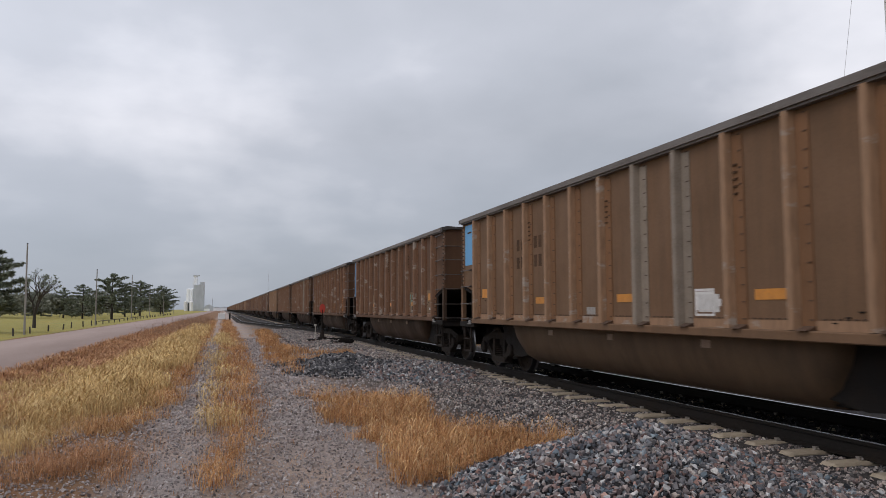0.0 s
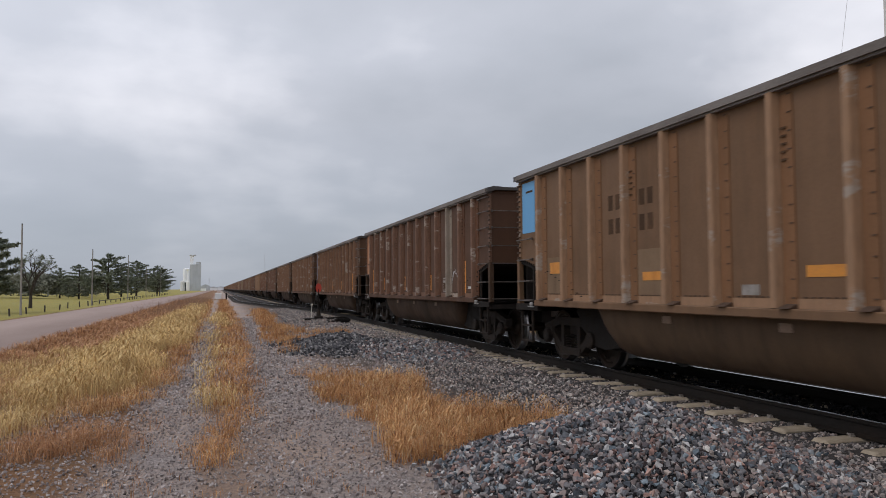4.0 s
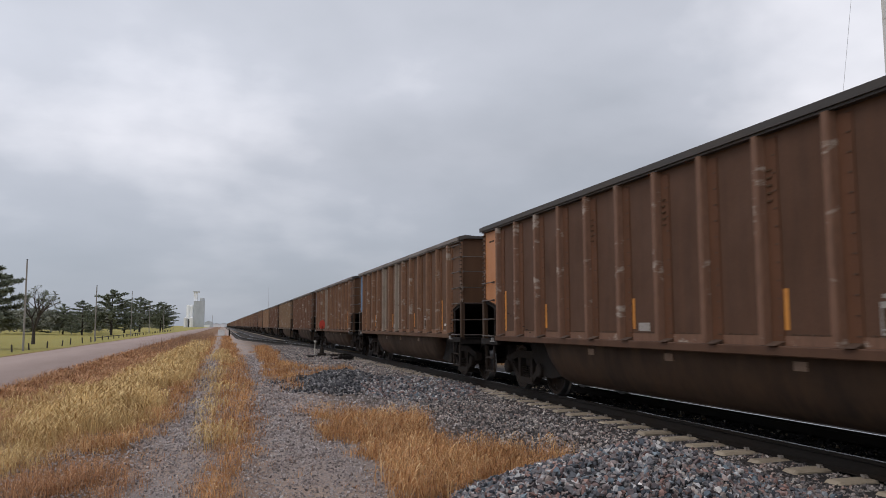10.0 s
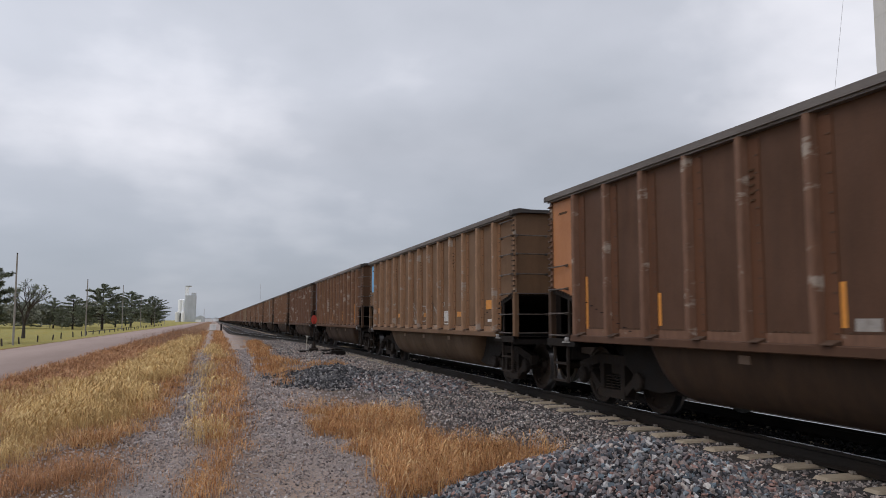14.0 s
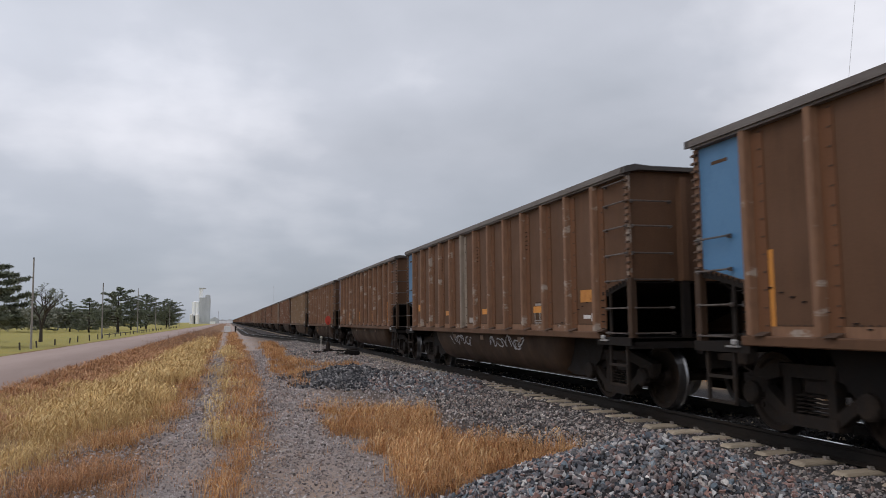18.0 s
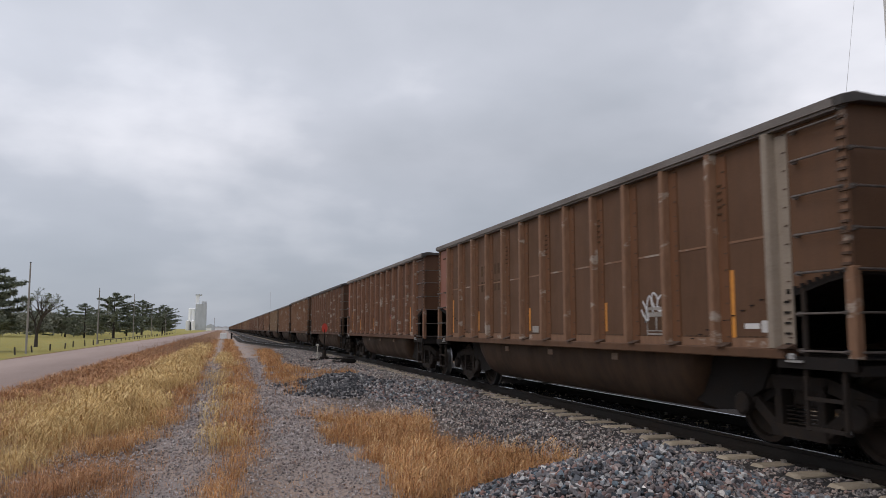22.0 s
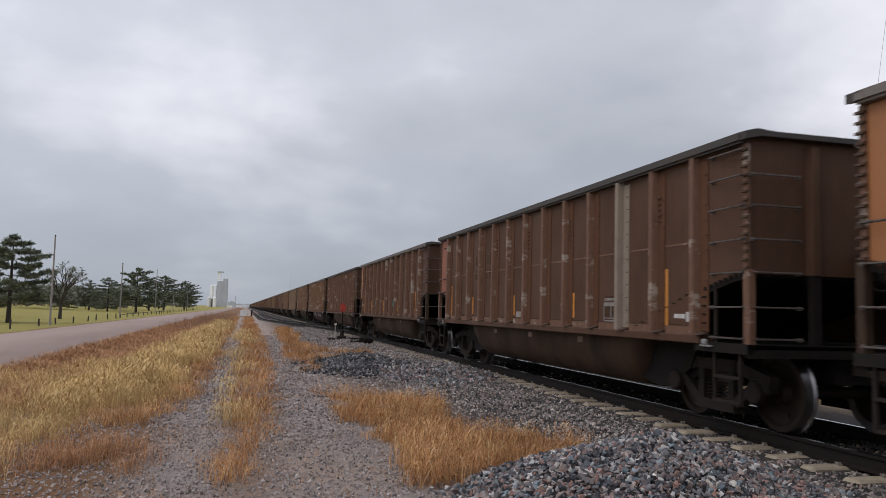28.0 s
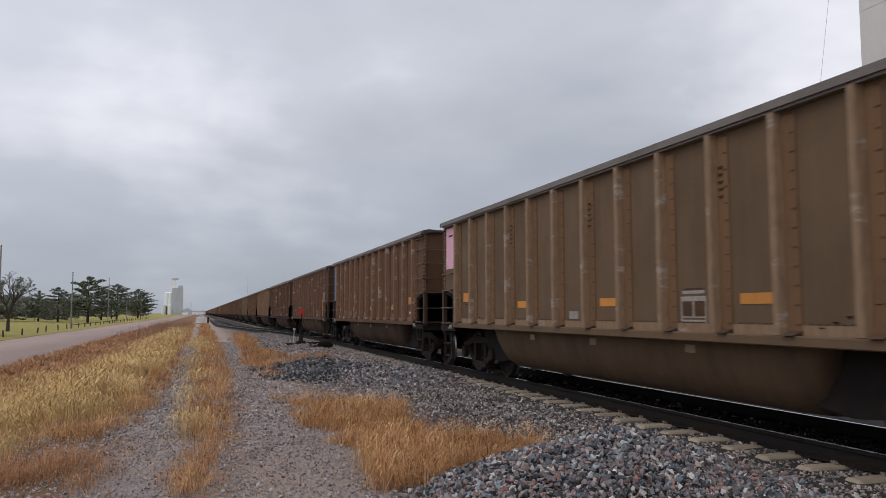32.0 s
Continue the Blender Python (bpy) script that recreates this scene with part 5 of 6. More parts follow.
def make_trees():
    for i, (x, y, h, r, bare) in enumerate((
            (-16.4, 61.5, 6.4, 3.3, 0.27), (-18.4, 144.0, 8.0, 4.6, 0.22), (-20.0, 208.0, 9.0, 4.8, 0.26), (-19.4, 268.0, 9.6, 5.2, 0.24), (-21.5, 190.0, 7.2, 4.6, 0.12),
            (-24.0, 150.0, 6.2, 3.6, 0.12), (-30.0, 166.0, 6.0, 3.2, 0.14), (-21.5, 310.0, 8.5, 4.2, 0.1), (-24.0, 82.0, 4.9, 2.2, 0.2), (-36.0, 170.0, 5.6, 3.4, 0.12),
            (-23.0, 330.0, 8.0, 4.0, 0.1), (-25.5, 250.0, 7.2, 3.6, 0.12))):
        make_pine(x, y, h, r, 40 + i, bare, 1.6 if y < 100 else 1.1 if y < 180 else 0.8)
    # the half-bare tree behind the first pole keeps a few dark tufts
    make_bare_tree(-16.5, 77.9, 5.4, 5, "leafless dark-branched tree on the lawn", (BARK, BARK), 0.78, 6, tufted=0.95, thick=0.034)
    for i, (x, y, h) in enumerate(((-37.0, 115.0, 7.5), (-34.0, 122.0, 6.8), (-42.0, 118.0, 7.8), (-31.5, 104.0, 5.5), (-47.0, 124.0, 8.0))):
        make_bare_tree(x, y, h, 60 + i, "leafless grey-brown tree behind the lawn", (BARK, TWIG), 0.5, 6)
    for i, (x, y, h) in enumerate(((68.0, 70.0, 8.5), (74.0, 74.0, 8.0), (63.0, 76.0, 7.5))):
        make_bare_tree(x, y, h, 80 + i, "leafless reddish tree beyond the tracks", (BARK, worn("russet_twigs_%d" % i, (0.20, 0.12, 0.11), (0.16, 0.10, 0.09), (0.25, 0.16, 0.14), 0.95)), 0.5, 6)


make_trees()


def make_woods():
    """The far belt of trees behind the lawn: thousands of small leaf clumps with gaps."""
    rng = np.random.default_rng(3)
    cs, ss = [], []
    for x, y, h, w in [(-30 - 6.5 * i + rng.uniform(-2, 2), 225 + rng.uniform(-12, 60), rng.uniform(4.2, 7.5), rng.uniform(2.6, 4.4)) for i in range(34)] + [(-24 - 3.0 * i + rng.uniform(-1, 1), 165 + rng.uniform(-6, 25), rng.uniform(4.0, 5.6), rng.uniform(2.4, 3.8)) for i in range(22)] + [(-27 - 4.5 * i + rng.uniform(-2, 2), 190 + rng.uniform(-6, 30), rng.uniform(3.6, 6.2), rng.uniform(2.6, 4.2)) for i in range(40)] + \
                      [(-26 - 2.0 * i, 360 + 14 * i, rng.uniform(5, 8), 4.0) for i in range(10)]:
        n = 130
        a, u = rng.uniform(0, 6.28, n), rng.uniform(0, 1, n)
        z = 0.8 + (h - 0.8) * rng.beta(1.5, 1.4, n)
        r = w * np.sqrt(u) * np.clip(1.15 - ((z / h - 0.45) / 0.62) ** 2, 0.1, 1)
        cs.append(np.stack([x + r * np.cos(a), y + r * np.sin(a), z], 1))
        ss.append(rng.uniform(0.5, 0.95, n))
    v, f = tufts(rng, np.concatenate(cs), np.concatenate(ss), 9)
    wood = needles_material("far_foliage", (0.185, 0.190, 0.150))
    tagged(new("far_woods", quads_mesh("far_woods", v, f, wood)), "far belt of dark trees behind the lawn", "woods", kind="stuff")
    bm = bmesh.new()
    for i in range(34):
        x = -30 - 6.5 * i + rng.uniform(-2, 2)
        rod(bm, (x, 232 + rng.uniform(-8, 30), -0.2), (x, 232, 3.0), 0.18, 5, 0.1)
    solid("far_trunks", bm, BARK, "trunks in the far belt of trees", "woods", kind="stuff")


make_woods()

# ---- grain elevators ----
CONCRETE = worn("elevator_concrete", (0.49, 0.515, 0.54), (0.41, 0.435, 0.46), (0.56, 0.585, 0.61), 0.9, 0, 0.35, 8, 0.15, (1, 1, 0.35), 0.03, (0.4, 0.7))
PALE_CONCRETE = worn("pale_concrete", (0.88, 0.90, 0.92), (0.84, 0.86, 0.88), (0.90, 0.92, 0.94), 0.9, 0, 0.3, 6, 0.1, (1, 1, 0.3), 0.03)


def make_far_elevator():
    e = thing("grain_elevator", pose(-24.0, 850.0, 0.0), "tall pale concrete grain elevator beside the tracks", "grain elevator")
    bm = bmesh.new()
    box(bm, -5.4, 5.6, 1.0, 14.0, -1, 27.6)
    part("main_block", bm, CONCRETE, e)
    bm = bmesh.new()
    soft_box(bm, 0.6, 5.4, 2.0, 12.0, 27.6, 30.5, 0.15)
    part("gallery", bm, CONCRETE, e)
    bm = bmesh.new()
    box(bm, -5.6, -2.0, 4.0, 12.0, 27.6, 37.0)
    part("headhouse", bm, PALE_CONCRETE, e)
    bm = bmesh.new()
    box(bm, -6.1, 0.6, 3.5, 12.5, 37.0, 38.0)
    part("headhouse_roof", bm, CONCRETE, e)
    for i in range(2):
        bm = bmesh.new()
        turned(bm, [(-1, 2.5), (22.8, 2.5), (23.6, 0.6)], (-10.0 + 2.8 * i, 5, 0), "z", 20)
        part("annex_silo", bm, PALE_CONCRETE, e)
    for i, x in enumerate((-12.4, -7.0)):
        bm = bmesh.new()
        turned(bm, [(-1, 2.0), (9.6, 2.0), (10.6, 0.4)], (x, -8, 0), "z", 18)
        part("steel_bin", bm, WHITE_PAINT, e, "white steel bin")
    # dark box added in place of the dark gap between the bins
    bm = bmesh.new()
    box(bm, -10.2, -9.0, -9, -6, 0, 8.6)
    part("drive_shed", bm, DARK_GLASS, e)
    bm = bmesh.new()
    prism(bm, [(6.2, -1), (15.0, -1), (15.0, 4.6), (10.6, 6.8), (6.2, 5.0)], "y", -4, 8)
    part("warehouse", bm, CONCRETE, e)
    bm = bmesh.new()
    rod(bm, (14.0, 0, 0), (14.0, 0, 13), 0.35, 6)
    part("leg_tower", bm, CONCRETE, e)
    for x, y, w, h in ((6.0, 900.0, 9.0, 4.5), (14.0, 980.0, 7.0, 5.0), (-2.0, 760.0, 5.0, 3.2), (-46.0, 800.0, 11.0, 3.4)):
        b = thing("farm_shed", pose(x - 12, y, 0.0), "low pale shed near the grain elevator", "shed", "sheds by the elevator")
        bm = bmesh.new()
        box(bm, -w / 2, w / 2, -4, 4, -0.5, h * 0.7)
        part("wall", bm, PALE_CONCRETE, b)
        bm = bmesh.new()
        prism(bm, [(-w / 2 - 0.3, h * 0.7), (w / 2 + 0.3, h * 0.7), (0, h)], "y", -4.2, 4.2)
        part("roof", bm, CONCRETE, b)


make_far_elevator()


NEAR_CONCRETE = worn("sunned_concrete", (0.60, 0.595, 0.58), (0.52, 0.515, 0.50), (0.66, 0.655, 0.64), 0.9, 0, 0.35, 8, 0.15, (1, 1, 0.35), 0.03, (0.4, 0.7))


def make_near_elevator():
    e = thing("concrete_elevator", pose(0, 0, 0), "towering grey concrete grain elevator behind the train", "grain elevator")
    bm = bmesh.new()
    box(bm, 40.0, 54.0, 22.0, 37.75, -0.5, 36.0)
    part("wall", bm, NEAR_CONCRETE, e)
    for z in (7.0, 14.0, 21.0, 28.0):
        bm = bmesh.new()
        box(bm, 39.985, 40.01, 22.0, 37.74, z, z + 0.06)
        part("pour_joint", bm, NEAR_CONCRETE, e)
    for y, z in ((36.2, 22.0), (36.6, 16.6), (34.0, 25.0)):
        bm = bmesh.new()
        box(bm, 39.97, 40.02, y - 0.09, y + 0.09, z, z + 0.5)
        part("slot_window", bm, DARK_GLASS, e, "small dark slot window")
    s = thing("grain_spout", pose(0, 0, 0), "dark slanting grain spout pipe", "pipe")
    bm = bmesh.new()
    rod(bm, (39.86, 37.6, 15.5), (39.86, 58.4, 4.9), 0.14, 10)
    part("pipe", bm, BLACK_STEEL, s)
    for y in (42.0, 50.0):
        z = 15.5 - (y - 37.6) * 0.510
        bm = bmesh.new()
        turned(bm, [(y - 0.08, 0.19), (y + 0.08, 0.19)], (39.86, 0, z), "y", 10)
        part("flange", bm, BLACK_STEEL, s)
    b = thing("receiving_bin", pose(39.9, 60.0, 0), "corrugated grey steel bin under the spout", "grain bin")
    bm = bmesh.new()
    prof = []
    for i in range(12):
        prof += [(i * 0.33, 1.75), (i * 0.33 + 0.16, 1.80)]
    turned(bm, [(-0.2, 1.75)] + prof + [(4.0, 1.75)], (0, 0, 0), "z", 24)
    part("wall", bm, RAIL_HEAD, b)
    bm = bmesh.new()
    turned(bm, [(4.0, 1.9), (5.0, 0.25)], (0, 0, 0), "z", 24)
    part("roof", bm, RAIL_HEAD, b)
    w = thing("guy_wire", pose(0, 0, 0), "thin steel guy wire from the elevator's top", "cable")
    bm = bmesh.new()
    rod(bm, (39.9, 37.75, 35.5), (39.9, 44.3, 0.0), 0.012, 5)
    part("strand", bm, CONCRETE, w)


make_near_elevator()


def make_sheds():
    h = thing("garden_shed", pose(45.6, 47.2, 0, 0, 0, -40), "small white gabled shed with a tan door", "shed")
    bm = bmesh.new()
    prism(bm, [(-1.35, -0.1), (1.35, -0.1), (1.35, 1.75), (0, 2.45), (-1.35, 1.75)], "y", -1.4, 1.4)
    part("wall", bm, WHITE_PAINT, h)
    for s in (-1, 1):
        bm = bmesh.new()
        bar(bm, (s * 1.5, 0, 1.69), (0, 0, 2.50), 0.06, 3.1, "y")
        part("roof", bm, WHITE_PAINT, h)
    bm = bmesh.new()
    box(bm, -0.85, 0.85, -1.43, -1.40, 0, 1.55)
    part("door", bm, worn("tan_door", (0.50, 0.44, 0.37), (0.45, 0.39, 0.33), (0.55, 0.5, 0.44), 0.6), h, "tan overhead door")
    for x, y, r, z in ((43.0, 48.4, 0.75, 2.7), (41.6, 48.6, 0.9, 1.2)):
        k = thing("storage_tank", pose(x, y, 0), "white upright storage tank beyond the track", "tank", "white tanks")
        bm = bmesh.new()
        turned(bm, [(-0.1, r), (z, r), (z + 0.12, r * 0.85), (z + 0.2, 0.1)], (0, 0, 0), "z", 20)
        part("shell", bm, WHITE_PAINT, k)
        bm = bmesh.new()
        for i in range(3):
            turned(bm, [(z * (0.2 + 0.3 * i), r + 0.012), (z * (0.2 + 0.3 * i) + 0.05, r + 0.012)], (0, 0, 0), "z", 20)
        part("hoops", bm, CONCRETE, k)


make_sheds()


def make_mast():
    m = thing("radio_mast", pose(83.5, 1500.0, 0), "thin lattice radio mast on the horizon", "mast")
    bm = bmesh.new()
    for i in range(3):
        a = i * 2.094
        rod(bm, (0.35 * math.cos(a), 0.35 * math.sin(a), -1), (0.35 * math.cos(a), 0.35 * math.sin(a), 67), 0.10, 4)
    part("lattice", bm, CONCRETE, m)
    bm = bmesh.new()
    rod(bm, (0, 0, 67), (0, 0, 72), 0.12, 4)
    part("antenna", bm, CONCRETE, m)


make_mast()

# ---- sleepers, ballast and grass ----


def make_sleepers():
    """Concrete sleepers of the main track: the near ones one by one, the far ones joined."""
    track = thing("sleeper_row", Matrix(), "row of tan concrete sleepers under the main track", "sleepers", kind="structure")

    def sleeper(bm):
        w = 0.11
        prism(bm, [(-1.30, -0.19), (1.30, -0.19), (1.30, -0.03), (1.26, 0.0), (0.45, 0.0), (0.30, -0.03), (-0.30, -0.03), (-0.45, 0.0), (-1.26, 0.0), (-1.30, -0.03)], "y", -w, w)
        bmesh.ops.bevel(bm, geom=[e for e in bm.edges if abs(e.verts[0].co.z - e.verts[1].co.z) < 0.04 and min(v.co.z for v in e.verts) > -0.05 and abs(e.verts[0].co.y - e.verts[1].co.y) < 0.01], offset=0.025, segments=1, affect="EDGES")

    bm = bmesh.new()
    sleeper(bm)
    me = mesh_of("sleeper", bm, CONCRETE_TIE)
    clip = bmesh.new()
    for s in (-1, 1):
        for d in (-0.115, 0.115):
            c = s * GAUGE + d
            rod(clip, (c, -0.05, 0.012), (c, 0.05, 0.025), 0.010, 6)
            box(clip, c - 0.022, c + 0.022, -0.022, 0.022, 0.0, 0.035)
    clip_me = mesh_of("rail_clips", clip, worn("clip_steel", (0.30, 0.27, 0.24), (0.16, 0.12, 0.09), (0.4, 0.38, 0.36), 0.5, 0.5, 9))
    rnd = random.Random(2)
    for i in range(140):
        y = 2.90 + 0.62 * i
        ob = part("sleeper", me, None, track)
        ob.location = (TRACK + rnd.uniform(-0.03, 0.03), y + rnd.uniform(-0.015, 0.015), RAIL - 0.182)
        if i < 70:
            part("rail_clips", clip_me, None, track).location = (TRACK, y, RAIL - 0.182)
    far = bmesh.new()
    for i in range(360):
        y = 2.90 + 0.62 * (140 + i)
        box(far, TRACK - 1.3, TRACK + 1.3, y - 0.13, y + 0.13, RAIL - 0.37, RAIL - 0.19)
    for i in range(40):
        y = 2.90 - 0.62 * (i + 1)
        box(far, TRACK - 1.3, TRACK + 1.3, y - 0.13, y + 0.13, RAIL - 0.37, RAIL - 0.19)
    tagged(part("far_sleepers", far, CONCRETE_TIE, track), kind="stuff")
    wood = bmesh.new()
    for i in range(230):
        y = 50 + 0.55 * i
        x = siding_x(y)
        box(wood, x - 1.35, x + 1.35, y - 0.11, y + 0.11, RAIL - 0.37, RAIL - 0.19)
    tagged(part("timber_sleepers", wood, POST_WOOD, track, "dark timber sleepers of the siding"), kind="stuff")


make_sleepers()


def stone_shape(seed):
    """A broken stone: the hull of a few points thrown near the faces of a block."""
    rng = np.random.default_rng(seed)
    bm = bmesh.new()
    for i in range(9):
        p = rng.uniform(-1, 1, 3)
        p[i % 3] = (1 if i % 2 else -1) * rng.uniform(0.85, 1.0)
        bm.verts.new(p * (1.0, 0.82, 0.68))
    res = bmesh.ops.convex_hull(bm, input=bm.verts)
    bmesh.ops.delete(bm, geom=list({g for key in ("geom_interior", "geom_unused") for g in res[key] if isinstance(g, bmesh.types.BMVert)}), context="VERTS")
    bmesh.ops.triangulate(bm, faces=bm.faces)
    bmesh.ops.recalc_face_normals(bm, faces=bm.faces)
    bm.verts.index_update()
    v, f = np.array([p.co[:] for p in bm.verts]), np.array([[p.index for p in q.verts] for q in bm.faces])
    bm.free()
    return v, f


SHAPES = [stone_shape(100 + i) for i in range(14)]


def rotations(rng, n):
    q = rng.normal(size=(n, 4))
    q /= np.linalg.norm(q, axis=1)[:, None]
    w, x, y, z = q.T
    return np.stack([np.stack([1 - 2 * (y * y + z * z), 2 * (x * y - z * w), 2 * (x * z + y * w)], 1), np.stack([2 * (x * y + z * w), 1 - 2 * (x * x + z * z), 2 * (y * z - x * w)], 1),
                     np.stack([2 * (x * z - y * w), 2 * (y * z + x * w), 1 - 2 * (x * x + y * y)], 1)], 1)


def stones(name, rng, xy, size, mat, label, sink=0.25, parent=None, lift=0.0):
    """Many broken stones in one mesh, laid on the ground."""
    n = len(xy)
    z = np.array([ground_z(a, b) for a, b in xy]) + lift
    rot = rotations(rng, n)
    which = rng.integers(0, len(SHAPES), n)
    up = rng.uniform(-0.35, 0.7, n)
    sc = size[:, None] * rng.uniform(0.65, 1.25, (n, 3))
    vs, fs, off = [], [], 0
    for k, (v, f) in enumerate(SHAPES):
        i = np.where(which == k)[0]
        if not len(i):
            continue
        p = np.einsum("nij,nvj->nvi", rot[i], v[None] * sc[i][:, None, :])
        p += np.stack([xy[i, 0], xy[i, 1], z[i] + size[i] * (0.55 - sink + up[i])], 1)[:, None, :]
        vs.append(p.reshape(-1, 3))
        fs.append((f[None] + len(v) * np.arange(len(i))[:, None, None]).reshape(-1, 3) + off)
        off += len(v) * len(i)
    me = quads_mesh(name, np.concatenate(vs), np.concatenate(fs), mat)
    ob = new(name, me)
    if parent:
        ob.parent = parent
        return tagged(ob, label, kind="stuff")
    return tagged(ob, label, name.replace("_", " "), kind="stuff")


BALLAST = island("ballast_stone", [(0.036, 0.040, 0.049), (0.185, 0.193, 0.210), (0.380, 0.300, 0.275), (0.072, 0.084, 0.100), (0.420, 0.255, 0.215), (0.035, 0.037, 0.043), (0.205, 0.260, 0.300), (0.680, 0.650, 0.63), (0.048, 0.048, 0.054), (0.320, 0.303, 0.308), (0.100, 0.105, 0.12), (0.540, 0.435, 0.40)], 0.85, grain=30)
FINE_BALLAST = island("shoulder_stone", [(0.048, 0.046, 0.048), (0.310, 0.283, 0.277), (0.490, 0.420, 0.380), (0.150, 0.150, 0.162), (0.440, 0.315, 0.268), (0.72, 0.665, 0.61), (0.083, 0.081, 0.084), (0.415, 0.375, 0.355)], 0.9, grain=30, patch=0.15)
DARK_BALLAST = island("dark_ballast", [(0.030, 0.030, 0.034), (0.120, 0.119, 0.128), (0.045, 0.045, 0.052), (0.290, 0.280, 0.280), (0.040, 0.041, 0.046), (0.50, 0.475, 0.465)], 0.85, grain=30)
GRAVEL = island("drive_gravel", [(0.150, 0.130, 0.126), (0.50, 0.44, 0.42), (0.350, 0.305, 0.295), (0.66, 0.60, 0.575), (0.23, 0.20, 0.195), (0.42, 0.34, 0.31), (0.56, 0.50, 0.485)], 0.9, grain=30, patch=0.12)


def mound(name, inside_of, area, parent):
    """A thin dark cover over the ground under a loose heap: painted shade between its stones."""
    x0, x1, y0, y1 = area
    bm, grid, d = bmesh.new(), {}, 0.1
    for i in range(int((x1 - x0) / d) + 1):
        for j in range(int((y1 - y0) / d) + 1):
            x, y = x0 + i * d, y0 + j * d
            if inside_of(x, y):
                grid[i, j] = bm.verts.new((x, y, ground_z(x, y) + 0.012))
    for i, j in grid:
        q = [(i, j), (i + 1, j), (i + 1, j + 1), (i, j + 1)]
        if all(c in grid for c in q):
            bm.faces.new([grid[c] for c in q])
    return part(name, bm, GAP_SHADE, parent, "dark sheet painted as shade between the stones", True)


def make_ballast():
    rng = np.random.default_rng(8)
    # the heap in the foreground: its top stones one by one
    heap = thing("ballast_heap", Matrix(), "loose heap of grey and pink broken ballast", "ballast heap")
    meshes = [quads_mesh("stone", v, f, STONES[i % len(STONES)]) for i, (v, f) in enumerate(SHAPES)]
    for i in range(300):
        a, r = rng.uniform(0, 6.283), 1.3 * math.sqrt(rng.uniform(0, 1))
        x, y = 3.55 + r * math.cos(a), 6.1 + 1.1 * r * math.sin(a)
        s = rng.uniform(0.022, 0.040)
        ob = part("stone", meshes[i % len(meshes)], None, heap)
        ob.matrix_basis = Matrix.Translation((x, y, ground_z(x, y) + s * 0.75)) @ Euler(rng.uniform(0, 6.28, 3)).to_matrix().to_4x4() @ Matrix.Diagonal((*(s * rng.uniform(0.75, 1.25, 3)), 1))
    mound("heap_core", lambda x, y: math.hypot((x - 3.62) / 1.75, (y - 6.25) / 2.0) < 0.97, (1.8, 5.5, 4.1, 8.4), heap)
    n = 24000
    xy = np.stack([rng.uniform(1.8, 6.0, n), rng.uniform(4.0, 9.0, n)], 1)
    d = ((xy[:, 0] - 3.62) / 1.75) ** 2 + ((xy[:, 1] - 6.25) / 2.0) ** 2
    xy = xy[d < 1 + rng.normal(0, 0.14, n)]
    stones("loose_ballast", rng, xy, rng.uniform(0.015, 0.036, len(xy)), BALLAST, "broken ballast stones of the heap", 0.0, heap)
    # the shoulder beside the track
    n = 64000
    y = 3.0 + 60.0 * rng.uniform(0, 1, n) ** 1.8
    x = rng.uniform(3.0, 6.50, n)
    tie = np.abs((y - 2.90 + 0.31) % 0.62 - 0.31) < 0.17
    keep = (x > 3.75 + 0.5 * np.sin(y * 0.7) * np.exp(-y / 40) + rng.normal(0, 0.25, n) - 0.25 * (y > 26)) & ~((x > 5.90) & tie)
    xy = np.stack([x, y], 1)[keep]
    size = rng.uniform(0.015, 0.031, len(xy)) * np.clip(xy[:, 1] / 15, 1, 2.1)
    deep = xy[:, 0] > 5.35
    stones("shoulder_ballast", rng, xy[~deep], size[~deep], FINE_BALLAST, "grey broken ballast beside the track", 0.3)
    stones("crib_ballast", rng, xy[deep], np.minimum(size[deep], 0.042), FINE_BALLAST, "grey broken ballast packed between the sleeper ends", 0.35, None, -0.014)
    # the stretch beside and behind the eye
    n = 7000
    xy = np.stack([rng.uniform(3.6, 6.4, n), rng.uniform(-9.0, 3.6, n)], 1)
    stones("side_ballast", rng, xy, rng.uniform(0.025, 0.05, n), FINE_BALLAST, "grey broken ballast beside the track", 0.3)
    n = 6000
    x = np.where(rng.uniform(0, 1, n) < 0.4, rng.normal(-0.72, 0.22, n), rng.normal(1.05, 0.4, n))
    stones("back_gravel", rng, np.stack([x, rng.uniform(-9.0, 4.6, n)], 1), rng.uniform(0.014, 0.03, n), GRAVEL, "pale gravel on the drive", 0.35)
    # near-black stones between the rails, coloured as in the train's shade
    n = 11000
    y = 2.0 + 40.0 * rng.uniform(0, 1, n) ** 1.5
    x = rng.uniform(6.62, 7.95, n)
    stones("track_ballast", rng, np.stack([x, y], 1), rng.uniform(0.02, 0.04, n), SHADED_STONE, "ballast between the rails, train's shade in its colour", 0.3, None, 0.025)
    # the dark pile and the paler one beside it
    n = 9000
    a, r = rng.uniform(0, 6.283, n), np.sqrt(rng.uniform(0, 1, n)) * rng.uniform(0.55, 1.12, n)
    edge = 1 + 0.22 * np.sin(3 * a + 1) + 0.14 * np.sin(7 * a)
    xy = np.stack([3.1 + 1.75 * r * np.cos(a) * edge, 22.3 + 2.7 * r * np.sin(a) * edge], 1)
    stones("dark_pile", rng, xy, rng.uniform(0.022, 0.058, n), DARK_BALLAST, "low pile of dark broken ballast", 0.1)
    n = 4200
    a, r = rng.uniform(0, 6.283, n), np.sqrt(rng.uniform(0, 1, n))
